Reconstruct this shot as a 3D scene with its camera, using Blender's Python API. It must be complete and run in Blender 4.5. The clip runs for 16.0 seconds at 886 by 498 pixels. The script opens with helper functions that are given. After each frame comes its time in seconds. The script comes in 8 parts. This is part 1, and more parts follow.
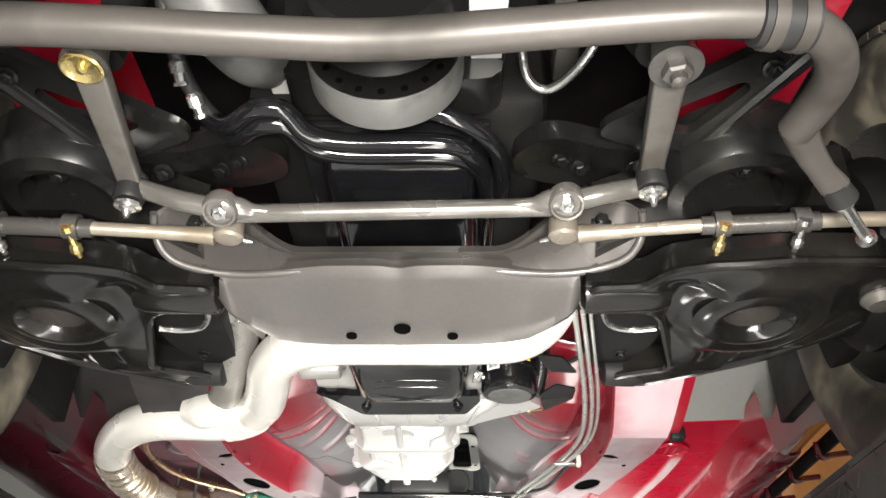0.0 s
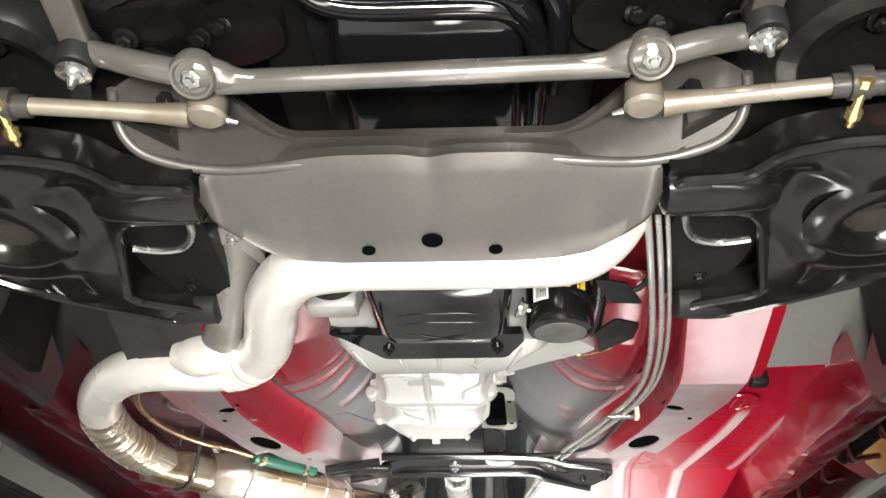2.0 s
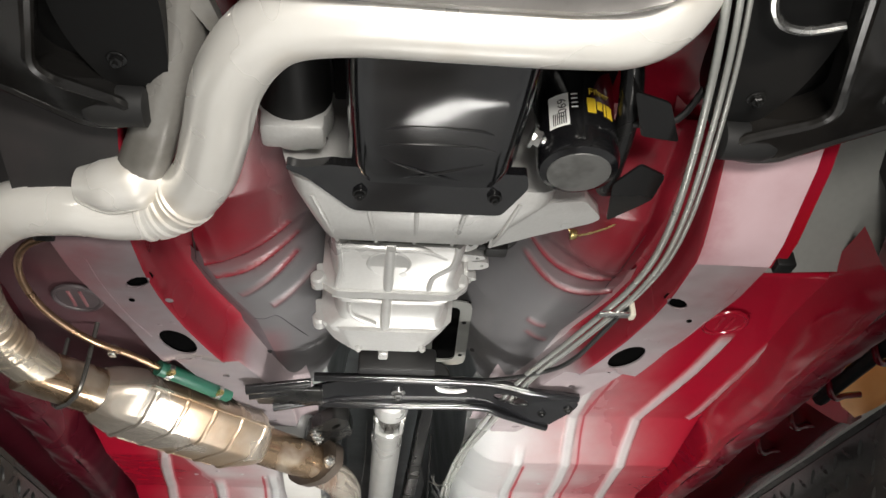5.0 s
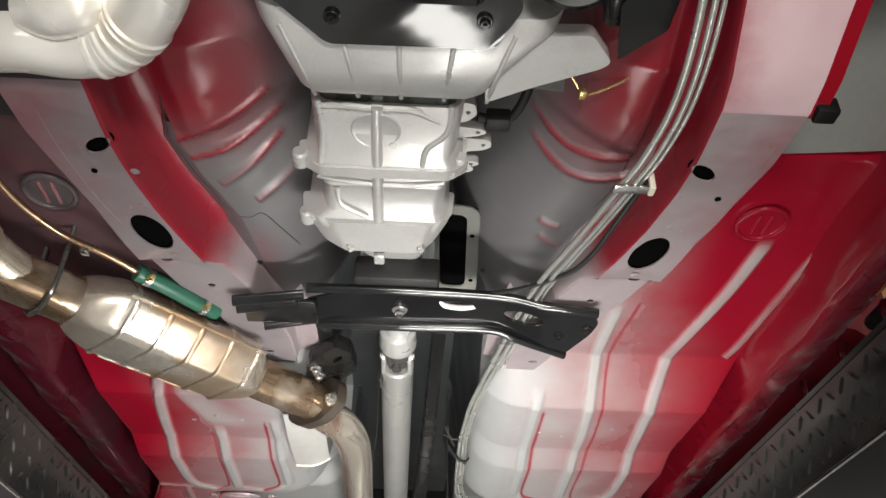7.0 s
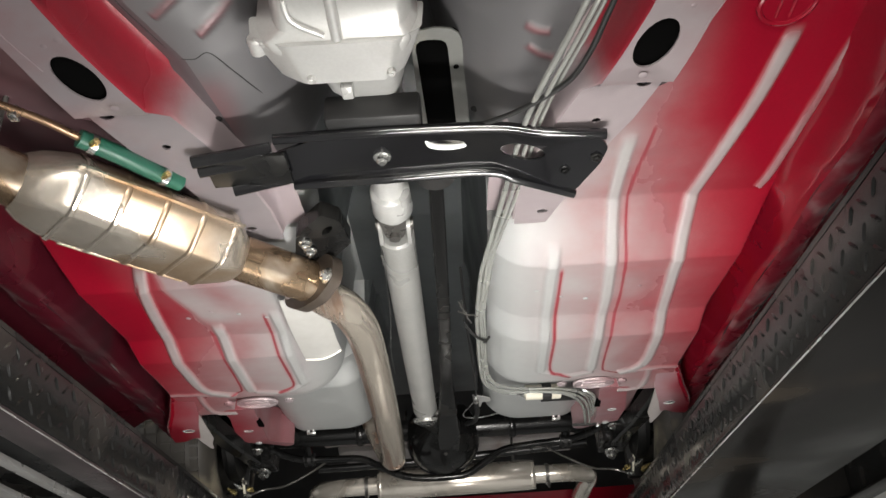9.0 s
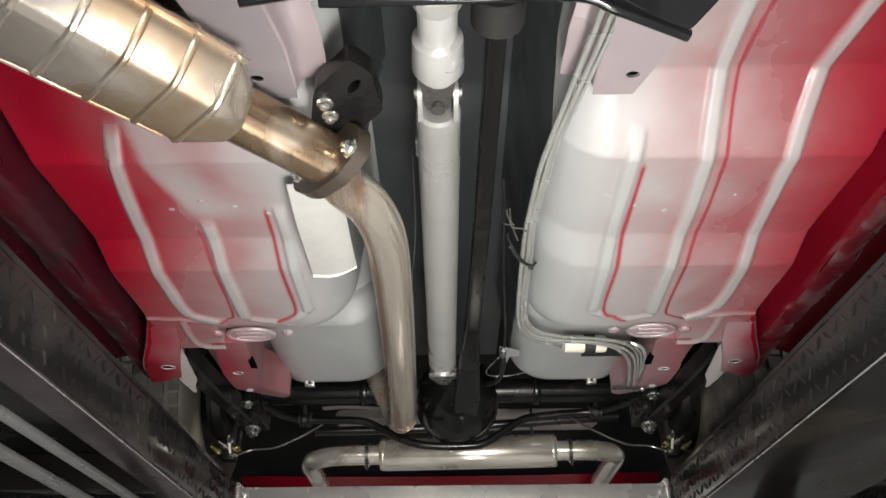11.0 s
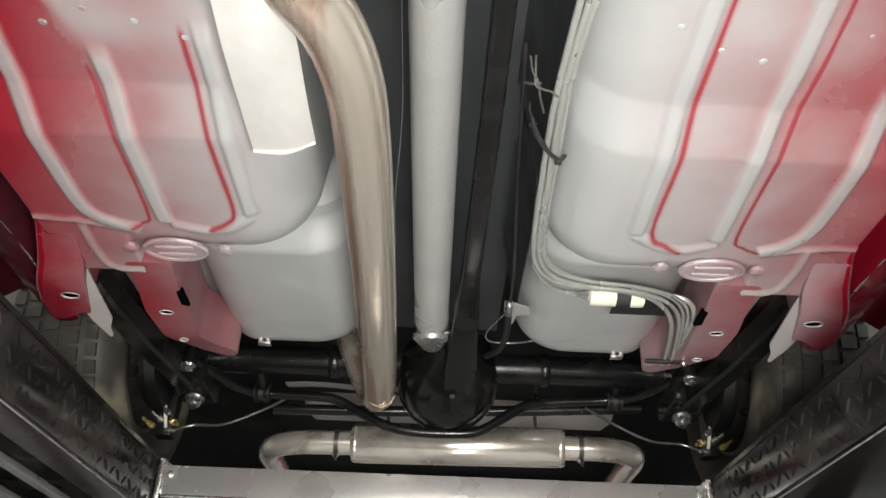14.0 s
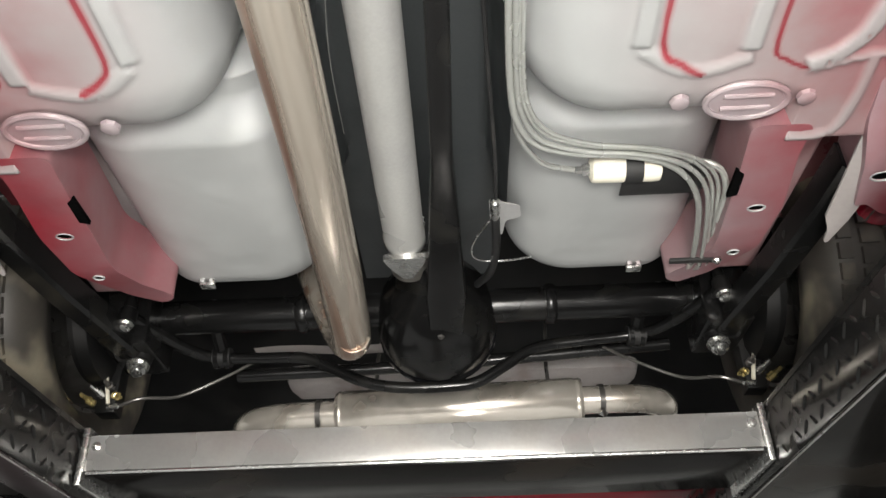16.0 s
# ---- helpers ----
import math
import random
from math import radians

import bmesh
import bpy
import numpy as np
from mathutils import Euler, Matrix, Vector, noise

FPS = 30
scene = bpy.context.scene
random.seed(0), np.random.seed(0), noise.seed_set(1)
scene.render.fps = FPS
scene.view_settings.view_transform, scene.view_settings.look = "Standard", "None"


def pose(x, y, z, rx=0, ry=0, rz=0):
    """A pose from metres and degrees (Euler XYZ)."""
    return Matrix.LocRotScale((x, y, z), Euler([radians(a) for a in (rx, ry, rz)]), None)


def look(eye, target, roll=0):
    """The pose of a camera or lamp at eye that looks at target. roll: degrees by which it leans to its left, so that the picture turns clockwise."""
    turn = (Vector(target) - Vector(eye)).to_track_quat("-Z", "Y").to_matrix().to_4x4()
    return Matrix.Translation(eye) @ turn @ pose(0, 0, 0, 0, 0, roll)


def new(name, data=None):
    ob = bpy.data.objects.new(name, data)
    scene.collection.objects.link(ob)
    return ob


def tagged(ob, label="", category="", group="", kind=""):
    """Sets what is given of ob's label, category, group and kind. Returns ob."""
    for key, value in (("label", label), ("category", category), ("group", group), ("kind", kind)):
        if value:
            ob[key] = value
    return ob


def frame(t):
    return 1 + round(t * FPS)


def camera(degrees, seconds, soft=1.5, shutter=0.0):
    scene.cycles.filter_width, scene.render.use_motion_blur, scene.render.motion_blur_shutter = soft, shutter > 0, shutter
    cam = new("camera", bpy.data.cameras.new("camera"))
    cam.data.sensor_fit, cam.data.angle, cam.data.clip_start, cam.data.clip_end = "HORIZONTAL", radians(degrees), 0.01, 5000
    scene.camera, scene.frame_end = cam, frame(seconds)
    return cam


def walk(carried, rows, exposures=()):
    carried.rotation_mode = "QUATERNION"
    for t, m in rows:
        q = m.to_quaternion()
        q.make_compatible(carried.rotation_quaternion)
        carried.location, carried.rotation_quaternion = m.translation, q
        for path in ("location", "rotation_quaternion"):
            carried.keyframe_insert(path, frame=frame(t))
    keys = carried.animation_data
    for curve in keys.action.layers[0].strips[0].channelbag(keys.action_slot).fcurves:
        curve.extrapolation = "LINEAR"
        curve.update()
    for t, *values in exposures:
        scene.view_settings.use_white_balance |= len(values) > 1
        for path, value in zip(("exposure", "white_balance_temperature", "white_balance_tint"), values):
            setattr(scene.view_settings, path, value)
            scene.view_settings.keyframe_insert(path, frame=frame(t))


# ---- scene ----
cam = camera(57.1, 16.0)
PATH = [
    (0, (0.083, 0.022, 1.254), (0.033, 1.708, 2.329), 0.7),
    (0.5, (0.076, 0.102, 1.257), (0.017, 1.78, 2.344), 0.5),
    (1, (0.065, 0.172, 1.268), (-0.005, 1.861, 2.336), 0.5),
    (1.5, (0.081, 0.221, 1.288), (-0.023, 1.929, 2.323), 0.5),
    (2, (0.055, 0.262, 1.303), (-0.045, 1.982, 2.319), 0.8),
    (2.5, (0.031, 0.309, 1.288), (-0.036, 2.019, 2.322), 0.8),
    (3, (-0.017, 0.373, 1.258), (0.005, 2.074, 2.31), 0.3),
    (3.5, (-0.049, 0.427, 1.244), (0.07, 2.104, 2.327), -1.1),
    (4, (-0.07, 0.484, 1.245), (0.075, 2.151, 2.342), -1.9),
    (4.5, (-0.081, 0.538, 1.231), (0.074, 2.221, 2.3), -1.1),
    (4.7, (-0.077, 0.553, 1.226), (0.094, 2.237, 2.29), -0.6),
    (6.8, (0.011, 0.778, 1.112), (0.082, 2.425, 2.244), 1.4),
    (7, (0.014, 0.79, 1.111), (0.075, 2.444, 2.233), 1.3),
    (7.5, (0.018, 0.836, 1.1), (0.05, 2.506, 2.199), 1.4),
    (8, (0.022, 0.888, 1.081), (0.034, 2.573, 2.158), 1.5),
    (8.5, (0.038, 0.944, 1.068), (0.047, 2.645, 2.12), -0.2),
    (9, (0.076, 0.993, 1.076), (0.063, 2.736, 2.057), -3.3),
    (9.2, (0.093, 1.024, 1.09), (0.064, 2.793, 2.023), -4.2),
    (11.3, (-0.019, 1.395, 1.079), (-0.013, 3.137, 2.062), -0.0),
    (11.5, (-0.02, 1.426, 1.092), (0.005, 3.167, 2.076), -0.1),
    (12, (-0.032, 1.514, 1.11), (0.034, 3.252, 2.097), -0.6),
    (12.5, (-0.053, 1.59, 1.129), (0.024, 3.324, 2.123), -1.0),
    (13, (-0.052, 1.62, 1.153), (-0.012, 3.351, 2.153), 0.9),
    (13.5, (-0.025, 1.69, 1.147), (-0.003, 3.421, 2.148), 1.2),
    (14, (0.001, 1.797, 1.123), (-0.003, 3.516, 2.146), 2.3),
    (14.5, (0.027, 1.917, 1.085), (-0.007, 3.631, 2.114), 3.8),
    (15, (0.043, 2.002, 1.077), (0.016, 3.699, 2.135), 2.6),
    (15.5, (0.055, 2.098, 1.091), (0.023, 3.788, 2.16), 0.2),
    (16, (0.068, 2.144, 1.113), (0.031, 3.845, 2.164), -1.7),
]
EXPOSURES = [(0, .9), (1.5, .82), (3.5, .22), (7, -.15), (9, -.15), (11.5, -.1), (12.5, .02), (14.5, .2), (16, .48)]
walk(cam, [(t, look(eye, target, roll)) for t, eye, target, roll in PATH], EXPOSURES)

# ---- world and light ----
world = bpy.data.worlds.new("workshop_air")
scene.world = world
world.use_nodes = True
world.node_tree.nodes["Background"].inputs[0].default_value = (0.9, 0.95, 1.0, 1)
world.node_tree.nodes["Background"].inputs[1].default_value = 0.05


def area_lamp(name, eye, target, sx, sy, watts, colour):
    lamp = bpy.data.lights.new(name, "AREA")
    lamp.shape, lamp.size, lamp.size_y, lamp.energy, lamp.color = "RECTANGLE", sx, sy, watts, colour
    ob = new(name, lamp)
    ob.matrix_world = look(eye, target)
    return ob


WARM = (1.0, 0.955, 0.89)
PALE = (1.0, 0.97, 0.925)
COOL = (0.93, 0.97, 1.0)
# four added fixed lamps stand in for one light carried with the camera
area_lamp("front_carried_light", (0.14, -0.50, 0.90), (-0.02, 1.3, 1.8), 0.60, 0.25, 44, WARM)
area_lamp("front_fill_light", (0.14, 0.70, 0.62), (0.0, 1.5, 1.9), 0.16, 1.8, 6.5, WARM)
area_lamp("rear_fill_light", (0.12, 2.40, 0.62), (0.0, 3.2, 1.9), 0.16, 1.5, 7, PALE)
area_lamp("rear_carried_light", (0.13, 1.85, 1.04), (0.0, 3.7, 1.78), 0.34, 0.20, 19, PALE)
# unseen ceiling lamps, added to brighten the room for reflections
for lx in (-2.6, 2.6):
    area_lamp("ceiling_fill_light", (lx, 1.5, 4.3), (lx, 1.5, 0.0), 0.5, 6.0, 190, COOL)


# ---- materials ----
def material(name, base, rough=0.5, metal=0.0, second=None, amount=0.5, spot=5.0, grain=160.0, bump=0.08, wear=0.12, coat=0.0, stretch=(1, 1, 1), dent=0.0):
    """A surface with stains of a second colour, a fine grain and uneven gloss."""
    m = bpy.data.materials.new(name)
    m.use_nodes = True
    nt = m.node_tree
    b = nt.nodes["Principled BSDF"]
    pos = nt.nodes.new("ShaderNodeTexCoord")
    big = nt.nodes.new("ShaderNodeTexNoise")
    big.inputs["Scale"].default_value, big.inputs["Detail"].default_value, big.inputs["Roughness"].default_value = spot, 3, 0.5
    fine = nt.nodes.new("ShaderNodeTexNoise")
    fine.inputs["Scale"].default_value, fine.inputs["Detail"].default_value = grain, 3
    turn = nt.nodes.new("ShaderNodeMapping")
    turn.inputs["Scale"].default_value = stretch
    nt.links.new(pos.outputs["Object"], turn.inputs["Vector"])
    for n in (big, fine):
        nt.links.new(turn.outputs["Vector"], n.inputs["Vector"])
    ramp = nt.nodes.new("ShaderNodeMapRange")
    ramp.interpolation_type = "SMOOTHSTEP"
    ramp.inputs["From Min"].default_value, ramp.inputs["From Max"].default_value = 0.72 - 0.45 * amount, 0.85 - 0.3 * amount
    nt.links.new(big.outputs["Fac"], ramp.inputs["Value"])
    mix = nt.nodes.new("ShaderNodeMix")
    mix.data_type = "RGBA"
    second = second or tuple(c * 0.7 for c in base)
    mix.inputs["A"].default_value, mix.inputs["B"].default_value = (*base, 1), (*second, 1)
    nt.links.new(ramp.outputs["Result"], mix.inputs["Factor"])
    speck = nt.nodes.new("ShaderNodeMix")
    speck.data_type, speck.blend_type = "RGBA", "OVERLAY"
    speck.inputs["Factor"].default_value = 0.10
    nt.links.new(mix.outputs["Result"], speck.inputs["A"])
    nt.links.new(fine.outputs["Fac"], speck.inputs["B"])
    nt.links.new(speck.outputs["Result"], b.inputs["Base Color"])
    gloss = nt.nodes.new("ShaderNodeMapRange")
    gloss.inputs["From Min"].default_value, gloss.inputs["From Max"].default_value = 0.3, 0.7
    gloss.inputs["To Min"].default_value, gloss.inputs["To Max"].default_value = max(rough - wear, 0.03), min(rough + wear, 1)
    nt.links.new(big.outputs["Fac"], gloss.inputs["Value"])
    nt.links.new(gloss.outputs["Result"], b.inputs["Roughness"])
    relief = nt.nodes.new("ShaderNodeBump")
    relief.inputs["Strength"].default_value, relief.inputs["Distance"].default_value = bump, 0.0008
    nt.links.new(fine.outputs["Fac"], relief.inputs["Height"])
    nt.links.new(relief.outputs["Normal"], b.inputs["Normal"])
    if dent:
        waves = nt.nodes.new("ShaderNodeTexNoise")
        waves.inputs["Scale"].default_value, waves.inputs["Detail"].default_value = 11, 2
        nt.links.new(pos.outputs["Object"], waves.inputs["Vector"])
        sag = nt.nodes.new("ShaderNodeBump")
        sag.inputs["Strength"].default_value, sag.inputs["Distance"].default_value = dent, 0.02
        nt.links.new(waves.outputs["Fac"], sag.inputs["Height"])
        nt.links.new(sag.outputs["Normal"], relief.inputs["Normal"])
    b.inputs["Metallic"].default_value = metal
    b.inputs["Coat Weight"].default_value = coat
    b.inputs["Coat Roughness"].default_value = 0.08
    return m


RED = (0.212, 0.0045, 0.0150)
SILVER = (0.330, 0.338, 0.334)


def oversprayed(name, lo, hi, grey, step=(9.0, 9.5, 0.0), rough=0.38, sheen_most=0.15, dent=0.14, most=0.97, middle=0.0, cloudy=0.16):
    """Red body paint under silver overspray: silver up to lo metres from the car's middle line, red from hi on; step moves both by its third number between two places along the car."""
    m = material(name, RED, rough, 0.0, None, 0.3, 3.0, 220, 0.05, 0.10, 0.0, dent=dent)
    nt = m.node_tree
    b = nt.nodes["Principled BSDF"]
    pos = next(n for n in nt.nodes if n.type == "TEX_COORD")
    noise_big = next(n for n in nt.nodes if n.type == "TEX_NOISE")
    split = nt.nodes.new("ShaderNodeSeparateXYZ")
    nt.links.new(pos.outputs["Object"], split.inputs[0])

    def calc(kind, a, c):
        n = nt.nodes.new("ShaderNodeMath")
        n.operation = kind
        for i, v in enumerate((a, c)):
            if isinstance(v, (int, float)):
                n.inputs[i].default_value = v
            elif v is not None:
                nt.links.new(v, n.inputs[i])
        return n.outputs[0]

    along = nt.nodes.new("ShaderNodeMapRange")
    along.inputs["From Min"].default_value, along.inputs["From Max"].default_value = step[0], step[1]
    along.inputs["To Max"].default_value = step[2]
    nt.links.new(split.outputs["Y"], along.inputs["Value"])
    off = calc("ABSOLUTE", calc("SUBTRACT", split.outputs["X"], 0.02), None)
    cloud = nt.nodes.new("ShaderNodeTexNoise")
    cloud.inputs["Scale"].default_value, cloud.inputs["Detail"].default_value, cloud.inputs["Roughness"].default_value = 11, 5, 0.6
    nt.links.new(pos.outputs["Object"], cloud.inputs["Vector"])
    off = calc("ADD", off, calc("MULTIPLY", calc("SUBTRACT", cloud.outputs["Fac"], 0.5), cloudy))
    off = calc("SUBTRACT", off, along.outputs["Result"])
    if middle:
        off = calc("ABSOLUTE", calc("SUBTRACT", off, middle), None)
    drift = calc("MULTIPLY", calc("SUBTRACT", noise_big.outputs["Fac"], 0.5), 0.22)
    mask = nt.nodes.new("ShaderNodeMapRange")
    mask.interpolation_type = "SMOOTHSTEP"
    mask.inputs["From Min"].default_value, mask.inputs["From Max"].default_value = lo, hi
    mask.inputs["To Max"].default_value = most
    nt.links.new(calc("ADD", off, drift), mask.inputs["Value"])
    blend = nt.nodes.new("ShaderNodeMix")
    blend.data_type = "RGBA"
    blend.inputs["A"].default_value = (*grey, 1)
    nt.links.new(mask.outputs["Result"], blend.inputs["Factor"])
    sheen = nt.nodes.new("ShaderNodeMapRange")
    sheen.inputs["To Min"].default_value, sheen.inputs["To Max"].default_value = sheen_most, 0.0
    nt.links.new(mask.outputs["Result"], sheen.inputs["Value"])
    nt.links.new(sheen.outputs["Result"], b.inputs["Metallic"])
    old = b.inputs["Base Color"].links[0].from_socket
    nt.links.new(old, blend.inputs["B"])
    nt.links.new(blend.outputs["Result"], b.inputs["Base Color"])
    return m


def masked_paint(name, grey, rough=0.40, gloss=0.22, sheen=0.25, dent=0.2, red=RED, cloudy=0.45):
    """Red body paint with silver overspray, by the sheet's own share of bare red."""
    m = material(name, red, rough, 0.0, None, 0.3, 3.0, 220, 0.05, 0.10, 0.0, dent=dent)
    nt = m.node_tree
    b = nt.nodes["Principled BSDF"]
    pos = next(n for n in nt.nodes if n.type == "TEX_COORD")
    share = nt.nodes.new("ShaderNodeAttribute")
    share.attribute_name = "bare_red"
    cloud = nt.nodes.new("ShaderNodeTexNoise")
    cloud.inputs["Scale"].default_value, cloud.inputs["Detail"].default_value, cloud.inputs["Roughness"].default_value = 9, 4, 0.55
    nt.links.new(pos.outputs["Object"], cloud.inputs["Vector"])
    # the mist is uneven only where it is thin
    hump = nt.nodes.new("ShaderNodeMath")
    hump.operation = "PINGPONG"
    hump.inputs[1].default_value = 0.5
    nt.links.new(share.outputs["Fac"], hump.inputs[0])
    drift = nt.nodes.new("ShaderNodeMath")
    drift.operation = "SUBTRACT"
    drift.inputs[1].default_value = 0.5
    nt.links.new(cloud.outputs["Fac"], drift.inputs[0])
    sway_by = nt.nodes.new("ShaderNodeMath")
    sway_by.operation = "MULTIPLY"
    nt.links.new(hump.outputs[0], sway_by.inputs[0])
    nt.links.new(drift.outputs[0], sway_by.inputs[1])
    grow = nt.nodes.new("ShaderNodeMath")
    grow.operation, grow.use_clamp = "MULTIPLY_ADD", True
    grow.inputs[1].default_value = cloudy * 4
    nt.links.new(sway_by.outputs[0], grow.inputs[0])
    nt.links.new(share.outputs["Fac"], grow.inputs[2])
    blend = nt.nodes.new("ShaderNodeMix")
    blend.data_type = "RGBA"
    blend.inputs["A"].default_value = (*grey, 1)
    old = b.inputs["Base Color"].links[0].from_socket
    nt.links.new(old, blend.inputs["B"])
    nt.links.new(grow.outputs[0], blend.inputs["Factor"])
    nt.links.new(blend.outputs["Result"], b.inputs["Base Color"])
    for socket, lo, hi in (("Metallic", sheen, 0.0), ("Roughness", rough, gloss)):
        ramp = nt.nodes.new("ShaderNodeMapRange")
        ramp.inputs["To Min"].default_value, ramp.inputs["To Max"].default_value = lo, hi
        nt.links.new(grow.outputs[0], ramp.inputs["Value"])
        nt.links.new(ramp.outputs["Result"], b.inputs[socket])
    return m


FLOOR = masked_paint("floor_paint", SILVER, 0.54, 0.18, 0.10, 0.24)
# darker copy of the floor paint: the left footwell's shade is in its colour
FOOTSHADE = masked_paint("shaded_floor_paint", (0.085, 0.07, 0.075), 0.45, 0.4, 0.1, 0.2, (0.10, 0.012, 0.02))
TUNNEL = masked_paint("tunnel_paint", (0.125, 0.122, 0.126), 0.42, 0.16, 0.2, 0.16)
RAILSIDE = oversprayed("rail_side_paint", -0.12, 0.06, (0.30, 0.25, 0.26), (1.64, 1.90, 0.45), rough=0.26)
RAIL = oversprayed("rail_paint", 0.25, 0.66, (0.34, 0.292, 0.302), (1.55, 1.9, 0.07), sheen_most=0.3, dent=0.35, cloudy=0.34)
# the same rail paint with the left side's shade mixed in
RAILSHADE = oversprayed("shaded_rail_paint", 0.27, 0.75, (0.25, 0.225, 0.237), (1.55, 1.9, 0.05), sheen_most=0.3, dent=0.35, cloudy=0.36)
# paler than the rail, palest in its middle: front light mixed into the pink
TOE = oversprayed("lit_toe_paint", -0.02, 0.17, (0.58, 0.42, 0.45), middle=0.40)
REARRAIL = oversprayed("rear_rail_paint", 0.30, 0.62, (0.27, 0.205, 0.215), dent=0.15, cloudy=0.15)
MOUNT = oversprayed("mount_paint", 0.50, 0.66, (0.33, 0.23, 0.245), dent=0.1, cloudy=0.1)
PINCH = material("chipped_flange_paint", (0.17, 0.014, 0.024), 0.32, 0.0, (0.25, 0.12, 0.125), 0.5, 14, 160, 0.2, dent=0.12)
# left sill's red, darkened to maroon for the shade beside the ramp
SILLSHADE = material("shaded_sill_paint", (0.055, 0.005, 0.010), 0.34, 0.0, (0.030, 0.008, 0.011), 0.5, 4, 120, 0.06, dent=0.05)
REDPAINT = material("red_paint", RED, 0.2, 0.0, (0.22, 0.004, 0.009), 0.4, 4, 220, 0.03, 0.06, 0.5)
RIDGE = material("silver_overspray", (0.42, 0.42, 0.415), 0.36, 0.4, (0.36, 0.31, 0.315), 0.4, 8, 200)
GREYSEAL = material("grey_sealer", (0.15, 0.152, 0.143), 0.45, 0.0, (0.21, 0.20, 0.175), 0.5, 6, 90, 0.1)
GUNMETAL = material("gunmetal_paint", (0.135, 0.128, 0.122), 0.42, 0.5, (0.095, 0.088, 0.082), 0.5, 5, 180, 0.05, dent=0.10)
GLOSSBLACK = material("gloss_black_paint", (0.006, 0.006, 0.007), 0.14, 0.0, (0.010, 0.010, 0.010), 0.5, 8, 60, 0.02, 0.04, 0.5)
SATIN = material("satin_black_paint", (0.007, 0.007, 0.007), 0.24, 0.0, (0.013, 0.0125, 0.011), 0.45, 9, 120, 0.06)
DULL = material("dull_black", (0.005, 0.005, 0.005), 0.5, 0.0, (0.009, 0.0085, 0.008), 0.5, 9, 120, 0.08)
RUBBER = material("black_rubber", (0.014, 0.014, 0.014), 0.55, 0.0, (0.022, 0.021, 0.02), 0.5, 12, 150, 0.12)
TYRE = material("tyre_rubber", (0.045, 0.04, 0.034), 0.6, 0.0, (0.26, 0.23, 0.17), 0.5, 7, 150, 0.12)
STEEL = material("bare_steel", (0.115, 0.11, 0.103), 0.32, 0.6, (0.075, 0.072, 0.066), 0.5, 12, 120, 0.05)
FORGED = material("forged_steel", (0.145, 0.137, 0.124), 0.38, 0.5, (0.10, 0.09, 0.08), 0.5, 14, 120, 0.1)
RODSTEEL = material("tan_rod_steel", (0.36, 0.32, 0.26), 0.34, 0.55, (0.25, 0.21, 0.16), 0.5, 16, 120, 0.06)
ZINC = material("zinc_plate", (0.72, 0.72, 0.70), 0.22, 0.95, (0.5, 0.5, 0.48), 0.4, 60, 200, 0.05)
CADMIUM = material("yellow_zinc", (0.78, 0.62, 0.26), 0.26, 0.9, (0.6, 0.5, 0.3), 0.5, 40, 200, 0.05)
CAST = material("cast_aluminium", (0.56, 0.56, 0.545), 0.36, 0.4, (0.47, 0.465, 0.45), 0.5, 9, 240, 0.12, dent=0.08)
CASTDARK = material("dull_cast_metal", (0.13, 0.13, 0.125), 0.42, 0.3, (0.08, 0.08, 0.075), 0.5, 20, 240, 0.15)
# near-black that puts shade onto the left kick-up and toe board
TOESHADE = material("toe_shade_black", (0.022, 0.021, 0.021), 0.42, 0.0, (0.036, 0.03, 0.03), 0.5, 7, 90, 0.2, dent=0.15)
WELL = material("dusty_grey_paint", (0.30, 0.275, 0.265), 0.5, 0.0, (0.20, 0.16, 0.15), 0.5, 6, 120, 0.08)
GRIME = material("oily_grime", (0.020, 0.022, 0.016), 0.35, 0.0, (0.05, 0.052, 0.04), 0.4, 60, 200, 0.4)
ALUMINISED = material("aluminised_pipe", (0.88, 0.86, 0.81), 0.30, 0.40, (0.72, 0.66, 0.57), 0.45, 7, 160, 0.05, dent=0.05)
TINTED = material("tan_heated_pipe", (0.62, 0.55, 0.45), 0.24, 0.75, (0.44, 0.34, 0.24), 0.5, 9, 160, 0.05)
STAINLESS = material("stainless_pipe", (0.60, 0.54, 0.46), 0.24, 0.72, (0.35, 0.235, 0.175), 0.6, 26, 110, 0.03, 0.08, stretch=(1, 0.045, 1))
HEATED = material("heat_tinted_steel", (0.34, 0.24, 0.155), 0.26, 0.85, (0.60, 0.52, 0.42), 0.5, 14, 140, 0.06, stretch=(1, 0.35, 1))
CATSHELL = material("converter_shell", (0.68, 0.62, 0.54), 0.24, 0.8, (0.42, 0.31, 0.21), 0.6, 6, 120, 0.05, dent=0.05)
MUFFLER = material("brushed_muffler", (0.86, 0.80, 0.71), 0.20, 0.7, (0.44, 0.40, 0.34), 0.5, 8, 160, 0.05)
ARMBLACK = material("chassis_black_paint", (0.008, 0.0076, 0.0072), 0.17, 0.0, (0.016, 0.0145, 0.013), 0.5, 6, 120, 0.05, 0.06, 0.3, dent=0.20)
LIP = material("dark_grey_paint", (0.055, 0.050, 0.046), 0.28, 0.3, (0.035, 0.032, 0.029), 0.5, 7, 120, 0.06, dent=0.12)
LINKSTEEL = material("clean_bar_steel", (0.21, 0.20, 0.185), 0.28, 0.6, (0.14, 0.132, 0.12), 0.5, 12, 120, 0.05)
SHAFT = material("silver_shaft_paint", (0.38, 0.38, 0.365), 0.32, 0.4, (0.34, 0.34, 0.33), 0.5, 4, 200, 0.04)
